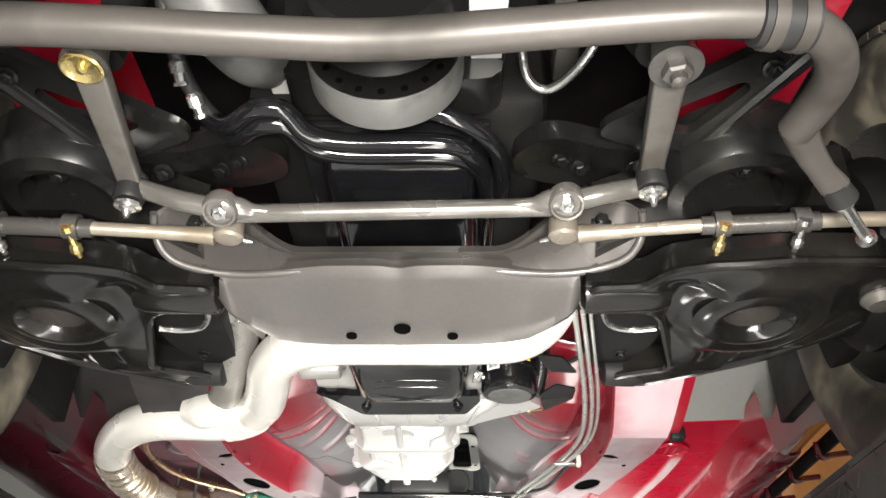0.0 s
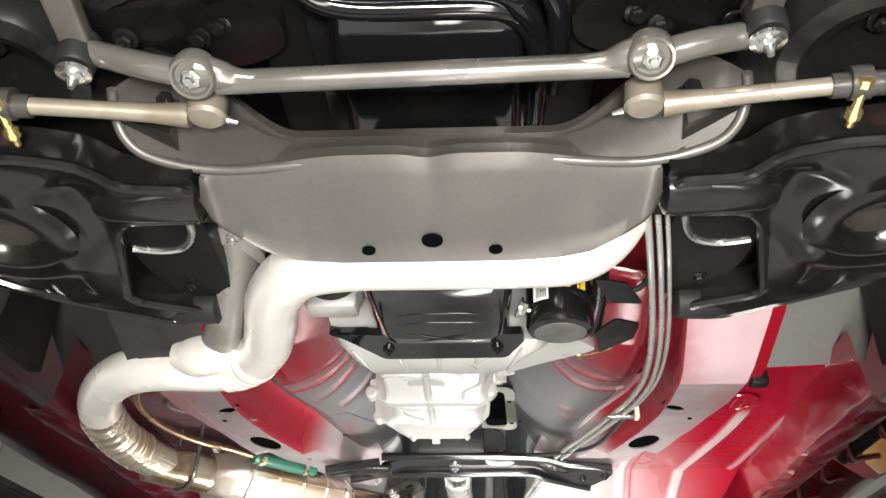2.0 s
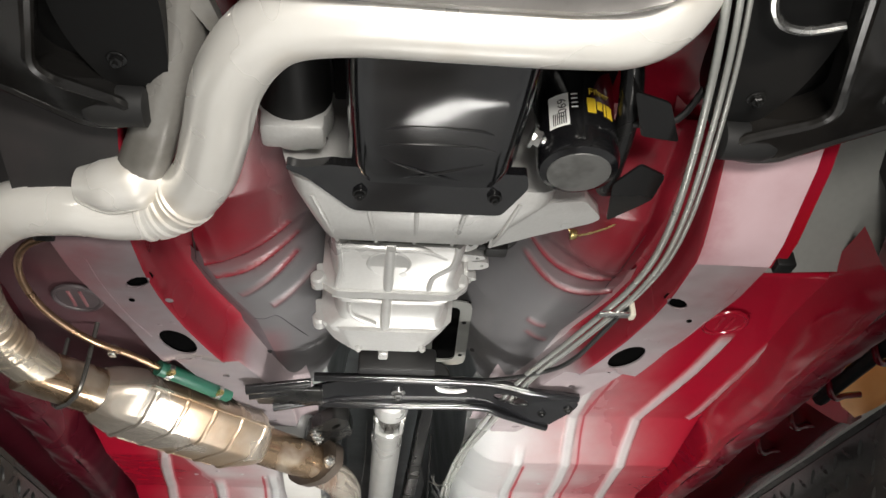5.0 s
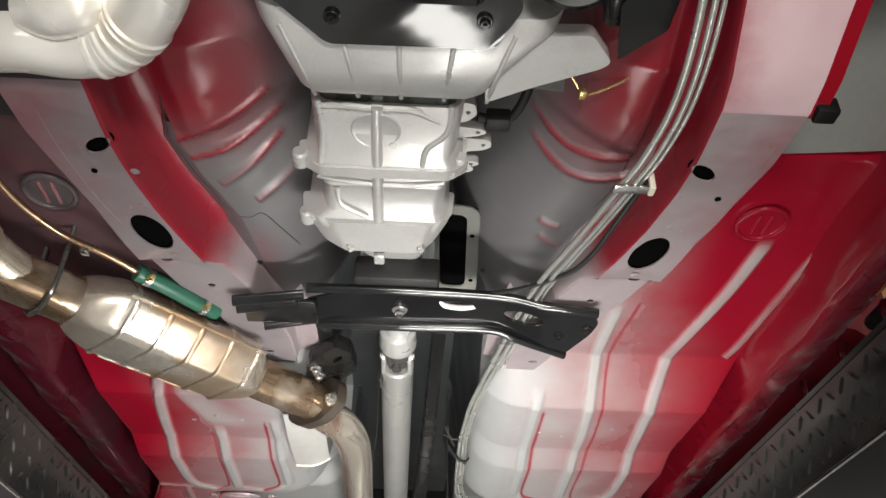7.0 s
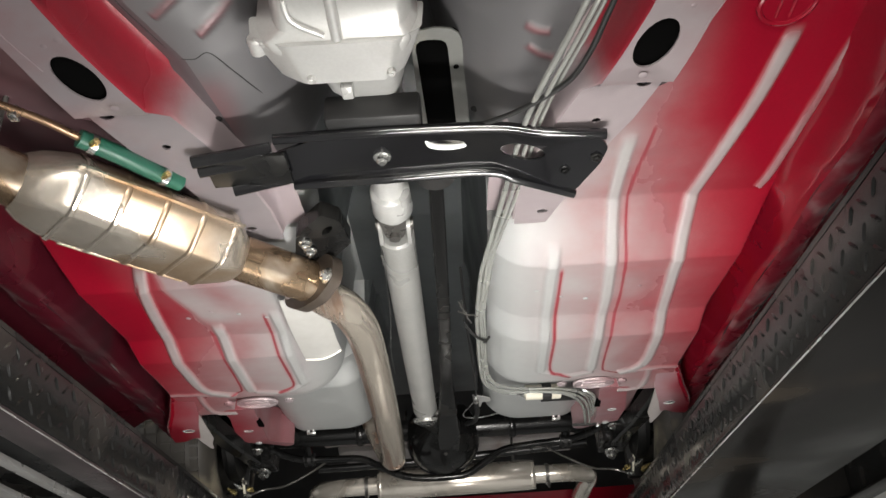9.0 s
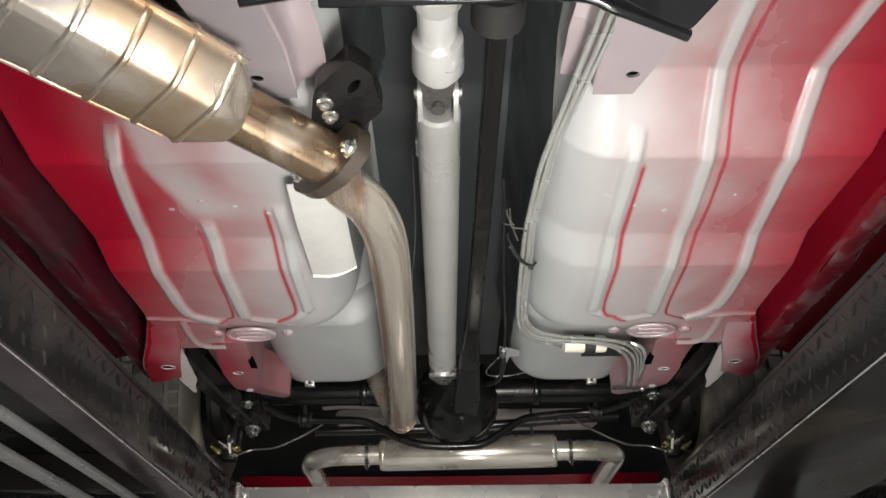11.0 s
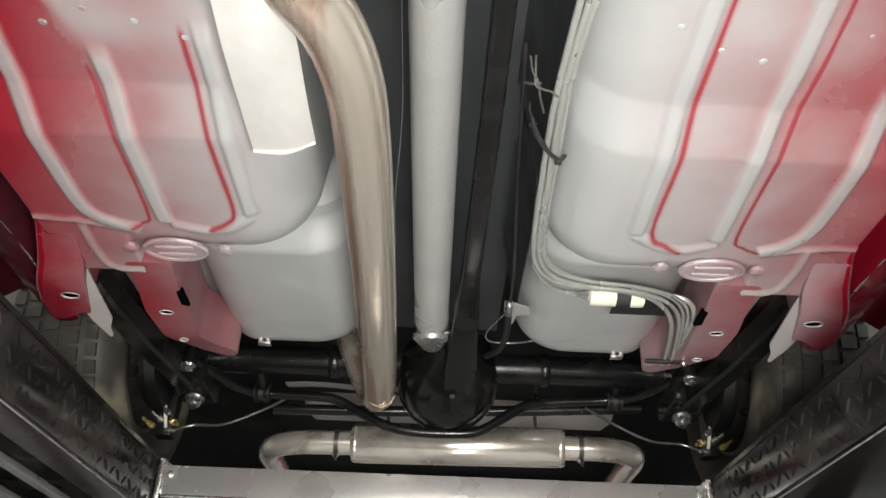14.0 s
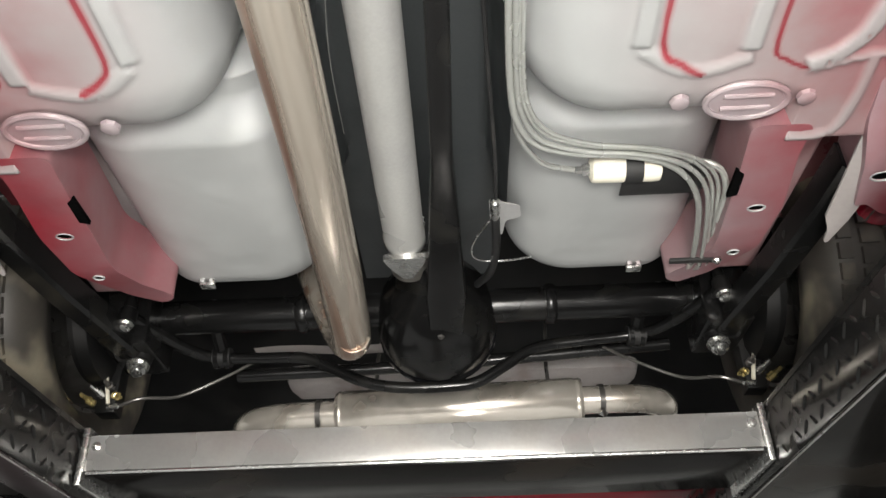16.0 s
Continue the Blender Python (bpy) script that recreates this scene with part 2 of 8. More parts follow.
LINE = material("zinc_line", (0.50, 0.51, 0.48), 0.24, 0.65, (0.40, 0.40, 0.36), 0.4, 5, 200, 0.03)
COPPER = material("copper_line", (0.42, 0.27, 0.17), 0.3, 0.9, (0.3, 0.2, 0.13), 0.5, 20, 200, 0.03)
GREEN = material("green_hose", (0.02, 0.10, 0.065), 0.4, 0.0, (0.014, 0.07, 0.05), 0.5, 14, 200, 0.05)
CREAM = material("cream_plastic", (0.68, 0.65, 0.54), 0.4, 0.0, (0.6, 0.57, 0.47), 0.4, 20, 200, 0.03)
FOIL = material("heat_shield_foil", (0.62, 0.61, 0.58), 0.34, 0.4, (0.56, 0.54, 0.51), 0.4, 6, 60, 0.06, dent=0.05)
RIBMAT = material("rib_paint", (0.345, 0.352, 0.352), 0.42, 0.1, (0.30, 0.28, 0.28), 0.4, 8, 200)
# dark grey holds the shade of the recess between the floor pans
TUNNELSHADE = material("shaded_tunnel_paint", (0.060, 0.066, 0.068), 0.4, 0.0, (0.045, 0.049, 0.05), 0.5, 5, 160, 0.06, dent=0.1)
TREAD = material("lift_tread_plate", (0.008, 0.008, 0.0078), 0.24, 0.0, (0.022, 0.020, 0.018), 0.5, 8, 140, 0.12, 0.12)
LIFTSTEEL = material("painted_lift_steel", (0.007, 0.0066, 0.0062), 0.20, 0.0, (0.017, 0.014, 0.011), 0.45, 4, 90, 0.05)
# left lip's reddish reflection, put into its colour
LIPREFLECTION = material("lip_reflection_paint", (0.030, 0.023, 0.024), 0.30, 0.0, (0.016, 0.013, 0.013), 0.5, 5, 90, 0.06)
BEAMSTEEL = material("scuffed_beam_steel", (0.33, 0.325, 0.315), 0.32, 0.6, (0.285, 0.275, 0.26), 0.55, 9, 160, 0.2)
WHITE = material("white_print", (0.82, 0.82, 0.80), 0.5)
YELLOW = material("yellow_print", (0.80, 0.55, 0.03), 0.45)
INK = material("black_print", (0.01, 0.01, 0.01), 0.5)
SWAYSTEEL = material("dark_bar_steel", (0.085, 0.077, 0.070), 0.44, 0.35, (0.05, 0.045, 0.04), 0.5, 9, 120, 0.05)
AMBER = material("amber_plastic", (0.62, 0.30, 0.10), 0.3, 0.0, (0.70, 0.44, 0.22), 0.5, 7, 60, 0.05)
RUST = material("rusty_steel", (0.065, 0.052, 0.042), 0.45, 0.4, (0.06, 0.045, 0.033), 0.5, 14, 120, 0.15)
# flat black without gloss, for the dark inside holes and openings
HOLE = material("hole_shade", (0.003, 0.003, 0.003), 0.9, 0.0)
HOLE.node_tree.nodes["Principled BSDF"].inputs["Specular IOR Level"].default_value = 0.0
SUMPBLACK = material("oil_pan_paint", (0.006, 0.006, 0.007), 0.10, 0.0, (0.010, 0.010, 0.010), 0.5, 8, 60, 0.02, 0.05, 0.6, dent=0.06)
BRANCH = material("dull_pipe_steel", (0.30, 0.29, 0.27), 0.32, 0.4, (0.20, 0.19, 0.17), 0.5, 12, 120, 0.05)
for m, gloss in ((GLOSSBLACK, 0.5), (SUMPBLACK, 0.9), (ARMBLACK, 0.55)):
    m.node_tree.nodes["Principled BSDF"].inputs["Specular IOR Level"].default_value = gloss
for m, gloss in ((TREAD, 0.20), (LIFTSTEEL, 0.06), (LIPREFLECTION, 0.2)):
    m.node_tree.nodes["Principled BSDF"].inputs["Specular IOR Level"].default_value = gloss
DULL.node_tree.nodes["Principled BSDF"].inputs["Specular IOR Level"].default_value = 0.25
for m in (SATIN, RUBBER):
    m.node_tree.nodes["Principled BSDF"].inputs["Specular IOR Level"].default_value = 0.42


def let_light_through(m, colour, share):
    """Thin plastic: part of the light that falls on its far side comes through."""
    nt = m.node_tree
    thin = nt.nodes.new("ShaderNodeBsdfTranslucent")
    thin.inputs["Color"].default_value = (*colour, 1)
    both = nt.nodes.new("ShaderNodeMixShader")
    both.inputs[0].default_value = share
    nt.links.new(nt.nodes["Principled BSDF"].outputs[0], both.inputs[1])
    nt.links.new(thin.outputs[0], both.inputs[2])
    nt.links.new(both.outputs[0], nt.nodes["Material Output"].inputs[0])


let_light_through(AMBER, (0.80, 0.53, 0.30), 0.55)
CONCRETE = material("workshop_concrete", (0.40, 0.39, 0.375), 0.55, 0.0, (0.32, 0.31, 0.30), 0.5, 1.2, 40, 0.2)
PLASTER = material("workshop_plaster", (0.62, 0.61, 0.58), 0.75, 0.0, (0.52, 0.51, 0.49), 0.5, 1.5, 60, 0.1)


# ---- building blocks ----
def part(name, bm, mat, parent=None, label="", sharp=38):
    bmesh.ops.recalc_face_normals(bm, faces=bm.faces)
    me = bpy.data.meshes.new(name)
    bm.to_mesh(me)
    bm.free()
    me.materials.append(mat)
    me.shade_smooth()
    me.set_sharp_from_angle(angle=radians(sharp))
    ob = new(name, me)
    if parent:
        ob.parent = parent
        ob.matrix_parent_inverse = Matrix.Translation(parent.location).inverted() if parent.type == "EMPTY" else Matrix()
    return tagged(ob, label)


def thing(name, label, category, at=(0, 0, 0), group="", kind=""):
    ob = new(name)
    ob.empty_display_size = 0.05
    ob.location = at
    return tagged(ob, label, category, group, kind)


def curve_through(pts, n=6):
    """Points of a smooth line through pts (Catmull-Rom)."""
    p = [Vector(q) for q in pts]
    p = [2 * p[0] - p[1], *p, 2 * p[-1] - p[-2]]
    out = []
    for i in range(1, len(p) - 2):
        a, b, c, d = p[i - 1:i + 3]
        for k in range(n):
            t = k / n
            out.append(0.5 * (2 * b + (c - a) * t + (2 * a - 5 * b + 4 * c - d) * t * t + (3 * b - a - 3 * c + d) * t ** 3))
    out.append(p[-2])
    return out


def tube(bm, pts, r, seg=14, n=6, smooth=True, caps=True, flat=1.0):
    """A round bar or pipe along pts; r is one radius or one for each of pts."""
    line = curve_through(pts, n) if smooth else [Vector(q) for q in pts]
    if isinstance(r, (int, float)):
        rad = [r] * len(line)
    else:
        k = n if smooth else 1
        rad = [r[min(i // k, len(r) - 1)] * (1 - (i % k) / k) + r[min(i // k + 1, len(r) - 1)] * ((i % k) / k) for i in range(len(line))]
    rings, side = [], None
    for i, c in enumerate(line):
        t = (line[min(i + 1, len(line) - 1)] - line[max(i - 1, 0)]).normalized()
        if side is None:
            side = t.cross(Vector((0, 0, 1)))
            if side.length < 1e-3:
                side = t.cross(Vector((1, 0, 0)))
        side = (side - t * side.dot(t)).normalized()
        up = side.cross(t)
        rings.append([bm.verts.new(c + rad[i] * (math.cos(2 * math.pi * k / seg) * side + flat * math.sin(2 * math.pi * k / seg) * up)) for k in range(seg)])
    for a, b in zip(rings, rings[1:]):
        for k in range(seg):
            bm.faces.new((a[k], a[(k + 1) % seg], b[(k + 1) % seg], b[k]))
    if caps:
        bm.faces.new(rings[0][::-1])
        bm.faces.new(rings[-1])
    return bm


def lathe(bm, at, axis, profile, seg=24, caps=True):
    """A turned shape: profile is pairs (distance along the axis, radius)."""
    w = Vector(axis).normalized()
    u = w.orthogonal().normalized()
    v = w.cross(u)
    rings = [[bm.verts.new(Vector(at) + w * d + r * (math.cos(2 * math.pi * k / seg) * u + math.sin(2 * math.pi * k / seg) * v)) for k in range(seg)] for d, r in profile]
    for a, b in zip(rings, rings[1:]):
        for k in range(seg):
            bm.faces.new((a[k], a[(k + 1) % seg], b[(k + 1) % seg], b[k]))
    if caps:
        bm.faces.new(rings[0][::-1])
        bm.faces.new(rings[-1])
    return bm


def box(bm, x0, x1, y0, y1, z0, z1, bevel=0.0):
    made = bmesh.ops.create_cube(bm, size=1, matrix=Matrix.Translation(((x0 + x1) / 2, (y0 + y1) / 2, (z0 + z1) / 2)) @ Matrix.Diagonal((abs(x1 - x0), abs(y1 - y0), abs(z1 - z0), 1)))
    if bevel:
        edges = list({e for v in made["verts"] for e in v.link_edges})
        bmesh.ops.bevel(bm, geom=edges, offset=bevel, segments=2, profile=0.5, affect="EDGES")
    return bm


def loft(bm, rings, caps=True):
    made = [[bm.verts.new(p) for p in ring] for ring in rings]
    for a, b in zip(made, made[1:]):
        n = len(a)
        for k in range(n):
            bm.faces.new((a[k], a[(k + 1) % n], b[(k + 1) % n], b[k]))
    if caps:
        bm.faces.new(made[0][::-1])
        bm.faces.new(made[-1])
    return bm


def sheet(bm, us, vs, place):
    """An open sheet over the grid us x vs."""
    grid = [[bm.verts.new(place(u, v)) for u in us] for v in vs]
    for a, b in zip(grid, grid[1:]):
        for k in range(len(us) - 1):
            bm.faces.new((a[k], a[k + 1], b[k + 1], b[k]))
    return bm


def oval(cx, cy, rx, ry, n=18, turn=0.0):
    c, s = math.cos(radians(turn)), math.sin(radians(turn))
    return [(cx + rx * math.cos(a) * c - ry * math.sin(a) * s, cy + rx * math.cos(a) * s + ry * math.sin(a) * c) for a in (2 * math.pi * k / n for k in range(n))]


def rounded(outline, r=0.012, n=3):
    """The outline with its corners rounded."""
    out = []
    m = len(outline)
    for i in range(m):
        a, b, c = (Vector(outline[j % m]) for j in (i - 1, i, i + 1))
        ra = min(r, (a - b).length * 0.45)
        rc = min(r, (c - b).length * 0.45)
        p, q = b + (a - b).normalized() * ra, b + (c - b).normalized() * rc
        out += [tuple((1 - t) ** 2 * p + 2 * t * (1 - t) * b + t * t * q) for t in (k / n for k in range(n + 1))]
    return out


def plate(bm, outline, holes, thick, place):
    """A plate with openings that go through it; place(x, y, h) lays it into the world, h from 0 to thick."""
    loops = []
    for loop in (outline, *holes):
        vs = [bm.verts.new((x, y, 0)) for x, y in loop]
        loops.append([bm.edges.new((vs[k], vs[(k + 1) % len(vs)])) for k in range(len(vs))])
    filled = bmesh.ops.triangle_fill(bm, use_beauty=True, use_dissolve=False, edges=[e for loop in loops for e in loop])
    faces = [g for g in filled["geom"] if isinstance(g, bmesh.types.BMFace)]
    ext = bmesh.ops.extrude_face_region(bm, geom=faces)
    for v in (g for g in ext["geom"] if isinstance(g, bmesh.types.BMVert)):
        v.co.z = thick
    for v in bm.verts:
        v.co = Vector(place(v.co.x, v.co.y, v.co.z))
    return bm


def bolt(parent, at, axis=(0, 0, -1), r=0.008, mat=None, name="bolt", washer=True):
    """A hexagon head on a washer."""
    bm = bmesh.new()
    if washer:
        lathe(bm, at, axis, [(-0.002, r * 1.45), (0.0015, r * 1.45), (0.002, r * 1.3)], 16)
    lathe(bm, at, axis, [(0.0, r), (r * 0.9, r), (r * 1.1, r * 0.8)], 6)
    lathe(bm, at, axis, [(r * 1.0, r * 0.45), (r * 1.5, r * 0.42)], 10)
    return part(name, bm, mat or ZINC, parent, sharp=25)


def lerp(x, xs, ys):
    return float(np.interp(x, xs, ys))


def step(x, a, b):
    t = min(max((x - a) / (b - a), 0.0), 1.0)
    return t * t * (3 - 2 * t)


def strip(bm, line, width, height, ground, n=8, seg=5, down=0.0, flat=False):
    """A low rounded ridge along a line of (x, y) pressed out of ground(x, y)."""
    pts = curve_through([(x, y, 0) for x, y in line], n)
    rows = []
    for i, c in enumerate(pts):
        t = (pts[min(i + 1, len(pts) - 1)] - pts[max(i - 1, 0)]).normalized()
        side = Vector((t.y, -t.x, 0))
        end = min(i, len(pts) - 1 - i) / 3
        row = []
        for k in range(seg):
            f = k / (seg - 1) * 2 - 1
            p = c + side * (f * width / 2)
            row.append(bm.verts.new((p.x, p.y, ground(p.x, p.y) + 0.0015 - height * min(end, 1) * (step(1 - abs(f), 0.0, 0.42) if flat else 0.5 + 0.5 * math.cos(math.pi * f)) - down)))
        rows.append(row)
    for a, b in zip(rows, rows[1:]):
        for k in range(seg - 1):
            bm.faces.new((a[k], a[k + 1], b[k + 1], b[k]))
    return bm


def pressed_sheet(name, us, vs, place, share, mat, parent, label=""):
    """A fine sheet with its own share of bare red paint at each point."""
    pts = [place(u, v) for v in vs for u in us]
    n = len(us)
    faces = [(j * n + i, j * n + i + 1, (j + 1) * n + i + 1, (j + 1) * n + i) for j in range(len(vs) - 1) for i in range(n - 1)]
    me = bpy.data.meshes.new(name)
    me.from_pydata(pts, [], faces)
    me.attributes.new("bare_red", "FLOAT", "POINT").data.foreach_set("value", [share(x, y) for x, y, z in pts])
    me.materials.append(mat)
    me.shade_smooth()
    ob = new(name, me)
    ob.parent = parent
    ob.matrix_parent_inverse = Matrix.Translation(parent.location).inverted() if parent.type == "EMPTY" else Matrix()
    return tagged(ob, label)


def off_line(x, y, line):
    """Signed distance from a line of (x, y) that runs rearwards, plus to the right, or None beyond its ends."""
    best = None
    for (ax, ay), (bx, by) in zip(line, line[1:]):
        dx, dy = bx - ax, by - ay
        n = math.hypot(dx, dy)
        t = ((x - ax) * dx + (y - ay) * dy) / (n * n)
        if -0.02 <= t <= 1.02:
            d = ((x - ax) * dy - (y - ay) * dx) / n
            if best is None or abs(d) < abs(best):
                best = d
    return best


# ---- the workshop ----
bm = bmesh.new()
box(bm, -6, 6, -6, 10, -0.2, 0)
tagged(part("floor", bm, CONCRETE), "grey sealed concrete workshop floor", "floor", kind="structure")
bm = bmesh.new()
box(bm, -6, 6, -6, 10, 4.6, 4.8)
tagged(part("ceiling", bm, PLASTER), "plain light workshop ceiling", "ceiling", kind="structure")
for nm, b6 in (("wall_west", (-6.2, -6, -6, 10)), ("wall_east", (6, 6.2, -6, 10)), ("wall_north", (-6, 6, 10, 10.2)), ("wall_south", (-6, 6, -6.2, -6))):
    bm = bmesh.new()
    box(bm, *b6, 0, 4.6)
    tagged(part(nm, bm, PLASTER), "plain plastered workshop wall", "wall", kind="structure")


# ---- the lift ----
def lift_ramp(s):
    ramp = thing("lift_ramp", "black tread-plate drive-on ramp of a vehicle lift", "lift ramp", (s * 0.78, 1.5, 1.46), "lift ramps")
    x0, x1, y0, y1 = 0.53, 1.03, -0.9, 4.75
    bm = bmesh.new()
    box(bm, s * x0, s * x1, y0, y1, 1.552, 1.560)
    part("top_plate", bm, TREAD, ramp)
    for xa, nm in ((x0, "inner_side"), (x1 - 0.006, "outer_side")):
        bm = bmesh.new()
        box(bm, s * xa, s * (xa + 0.006), y0, y1, 1.458, 1.5515, 0.002)
        side = part(nm, bm, TREAD, ramp)
        bm = bmesh.new()
        lip = 0.30 if s > 0 else 0.06
        xl = xa if nm == "inner_side" else xa + 0.006 - 0.06
        box(bm, s * xl, s * (xl + (lip if nm == "inner_side" else 0.06)), y0, y1, 1.452, 1.4575, 0.001)
        part("bottom_lip", bm, LIFTSTEEL if s > 0 else LIPREFLECTION, ramp)
    bm = bmesh.new()
    for i in range(100):
        for j in range(3):
            y, z = 0.95 + i * 0.030 + 0.015 * (j % 2), 1.476 + j * 0.029
            a = radians(48 if (i + j) % 2 else -48)
            c, sn = math.cos(a), math.sin(a)
            xo, xt = s * (x0 + 0.0003), s * (x0 - 0.0022)
            ring = [bm.verts.new((xo, y + u * c - v * sn, z + u * sn + v * c)) for u, v in ((-0.0125, 0), (-0.006, 0.0032), (0.006, 0.0032), (0.0125, 0), (0.006, -0.0032), (-0.006, -0.0032))]
            a2, b3 = (bm.verts.new((xt, y + u * c, z + u * sn)) for u in (-0.007, 0.007))
            for f in ((ring[0], ring[1], a2), (ring[1], ring[2], b3, a2), (ring[2], ring[3], b3), (ring[3], ring[4], b3), (ring[4], ring[5], a2, b3), (ring[5], ring[0], a2)):
                bm.faces.new(f)
    tagged(part("tread_pattern", bm, TREAD, ramp, sharp=20), kind="stuff")
    for y in (0.2, 1.15, 2.1, 3.05, 4.0):
        bm = bmesh.new()
        box(bm, s * (x0 + 0.008), s * (x1 - 0.008), y, y + 0.05, 1.475, 1.551, 0.003)
        part("stiffener", bm, LIFTSTEEL, ramp)
    for xa, xb, z in ((0.668, 0.690, 1.462), (0.765, 0.80, 1.462)):
        bm = bmesh.new()
        box(bm, s * xa, s * xb, y0 + 0.1, y1 - 0.1, z, z + 0.012, 0.003)
        part("runner", bm, BEAMSTEEL, ramp, "worn grey steel runner bar")
    bm = bmesh.new()
    tube(bm, [(s * (x0 + 0.001), y, 1.4528) for y in (0.9, 1.6, 2.3, 3.0, 3.7)], 0.0013, 6, 3)
    part("edge_line", bm, BEAMSTEEL, ramp, "thin pale lower edge")
    return ramp


for s in (-1, 1):
    lift_ramp(s)

for s in (-1, 1):
    for y in (-0.75, 4.55):
        post = thing("lift_post", "dark painted steel lift post bolted to the floor", "lift post", (s * 1.22, y, 0), "lift posts")
        bm = bmesh.new()
        box(bm, s * 1.14, s * 1.30, y - 0.08, y + 0.08, 0.02, 2.6, 0.008)
        part("column", bm, LIFTSTEEL, post)
        bm = bmesh.new()
        box(bm, s * 1.08, s * 1.36, y - 0.16, y + 0.16, 0, 0.02, 0.003)
        part("base_plate", bm, LIFTSTEEL, post)
        bm = bmesh.new()
        box(bm, s * 1.028, s * 1.145, y - 0.06, y + 0.06, 1.465, 1.548, 0.004)
        part("carriage", bm, LIFTSTEEL, post)
beam = thing("lift_crossbeam", "scuffed grey steel crossbeam between the lift ramps", "lift beam", (0, 3.42, 1.49))
bm = bmesh.new()
box(bm, -0.518, 0.518, 3.360, 3.366, 1.492, 1.548, 0.002)
part("front_face", bm, BEAMSTEEL, beam)
bm = bmesh.new()
box(bm, -0.516, 0.516, 3.361, 3.560, 1.484, 1.4915, 0.003)
part("bottom_plate", bm, LIFTSTEEL, beam, "dark painted bottom plate with brownish patches")
# bright bead puts a highlight along the lower edge
bm = bmesh.new()
tube(bm, [(-0.514, 3.360, 1.489), (-0.2, 3.3598, 1.4885), (0.2, 3.3598, 1.489), (0.514, 3.360, 1.4885)], 0.0025, 8, 6)
part("edge_line", bm, ZINC, beam, "bright bead for the highlight on the lower edge")
bm = bmesh.new()
box(bm, -0.516, 0.516, 3.550, 3.560, 1.492, 1.548, 0.002)
part("rear_face", bm, LIFTSTEEL, beam)
for s in (-1, 1):
    bm = bmesh.new()
    box(bm, s * 0.5185, s * 0.5285, 3.355, 3.57, 1.47, 1.56, 0.002)
    part("end_plate", bm, ZINC, beam, "bright zinc end plate")
    bolt(beam, (s * 0.505, 3.3595, 1.53), (0, -1, 0), 0.005)


# ---- the car's floor ----
def rolled(d, r, top):
    """Height gained over a rolled edge: d is the distance past the edge, r its radius."""
    if d <= -r:
        return 0.0
    if d < -0.02 * r:
        return r - math.sqrt(r * r - (d + r) ** 2)
    return min(0.8 * r + (d + 0.02 * r) * 9, top)


def past(dx, dy, r):
    """Distance past a corner of radius r."""
    if dx > -r and dy > -r:
        return math.hypot(dx + r, dy + r) - r
    return max(dx, dy)


def pan_z(ax, y, tuck=0.0):
    """Height of the floor pan at ax from the middle line; tuck moves its inner rolled edge outwards."""
    base = lerp(y, (1.2, 1.40, 1.62, 2.195, 2.31, 2.52, 2.595, 2.93), (2.20, 2.04, 1.852, 1.836, 1.768, 1.763, 1.742, 1.737))
    e = lerp(y, (1.3, 1.5, 1.62, 1.69, 1.79, 1.95, 2.15), (0.325, 0.32, 0.31, 0.292, 0.252, 0.228, 0.20))
    h = lerp(y, (1.3, 2.0, 2.3), (0.20, 0.24, 0.30))
    wide = lerp(y, (1.3, 1.9, 2.2), (0.24, 0.17, 0.085))
    t = min(max((e - ax) / wide, 0.0), 1.0)
    low = lerp(y, (1.2, 1.45, 2.0, 2.1), (1.90, 1.83, 1.83, base))
    front = low + (base - low) * step(ax, e, e + 0.05) + (h * (1 - math.sqrt(max(1 - t * t, 0.0))) if t < 1 else h)
    rear = base + rolled(past(0.143 + tuck - ax, y - 2.925 if ax < 0.47 else -1.0, 0.12), 0.095 + 0.5 * tuck, 0.33)
    if ax > 0.43:
        rear += 0.10 * step(y, 2.93, 2.97)
    z = front + (rear - front) * step(y, 2.02, 2.18)
    bulge = 1.810 + rolled(max(past(0.146 - ax, y - 3.412, 0.12), past(ax - 0.448, y - 3.412, 0.07)), 0.085, 0.33)
    if y > 2.9:
        z = min(z, bulge + (0.04 * step(y, 2.99, 2.93)))
    if 1.3 < y < 1.72 and ax < e:
        z -= 0.010 * step(y, 1.625 - 0.35 * (e - ax), 1.595 - 0.35 * (e - ax)) * step(e - ax, 0.0, 0.03)
    if y > 3.42:
        z = max(z, min(1.93 + 0.5 * (y - 3.42), 2.05))
    out = lerp(y, (2.12, 2.31, 2.5, 2.8), (0.668, 0.606, 0.594, 0.588))
    return z + 0.10 * step(ax, out, out + 0.042) ** 0.7


def ground_z(x, y):
    return pan_z(abs(x), y, 0.042 * step(y, 2.42, 2.60) if x < 0 else 0.0)


car = thing("car_body", "red car underbody with silver overspray on the floor", "car body", (0, 2.3, 1.74))
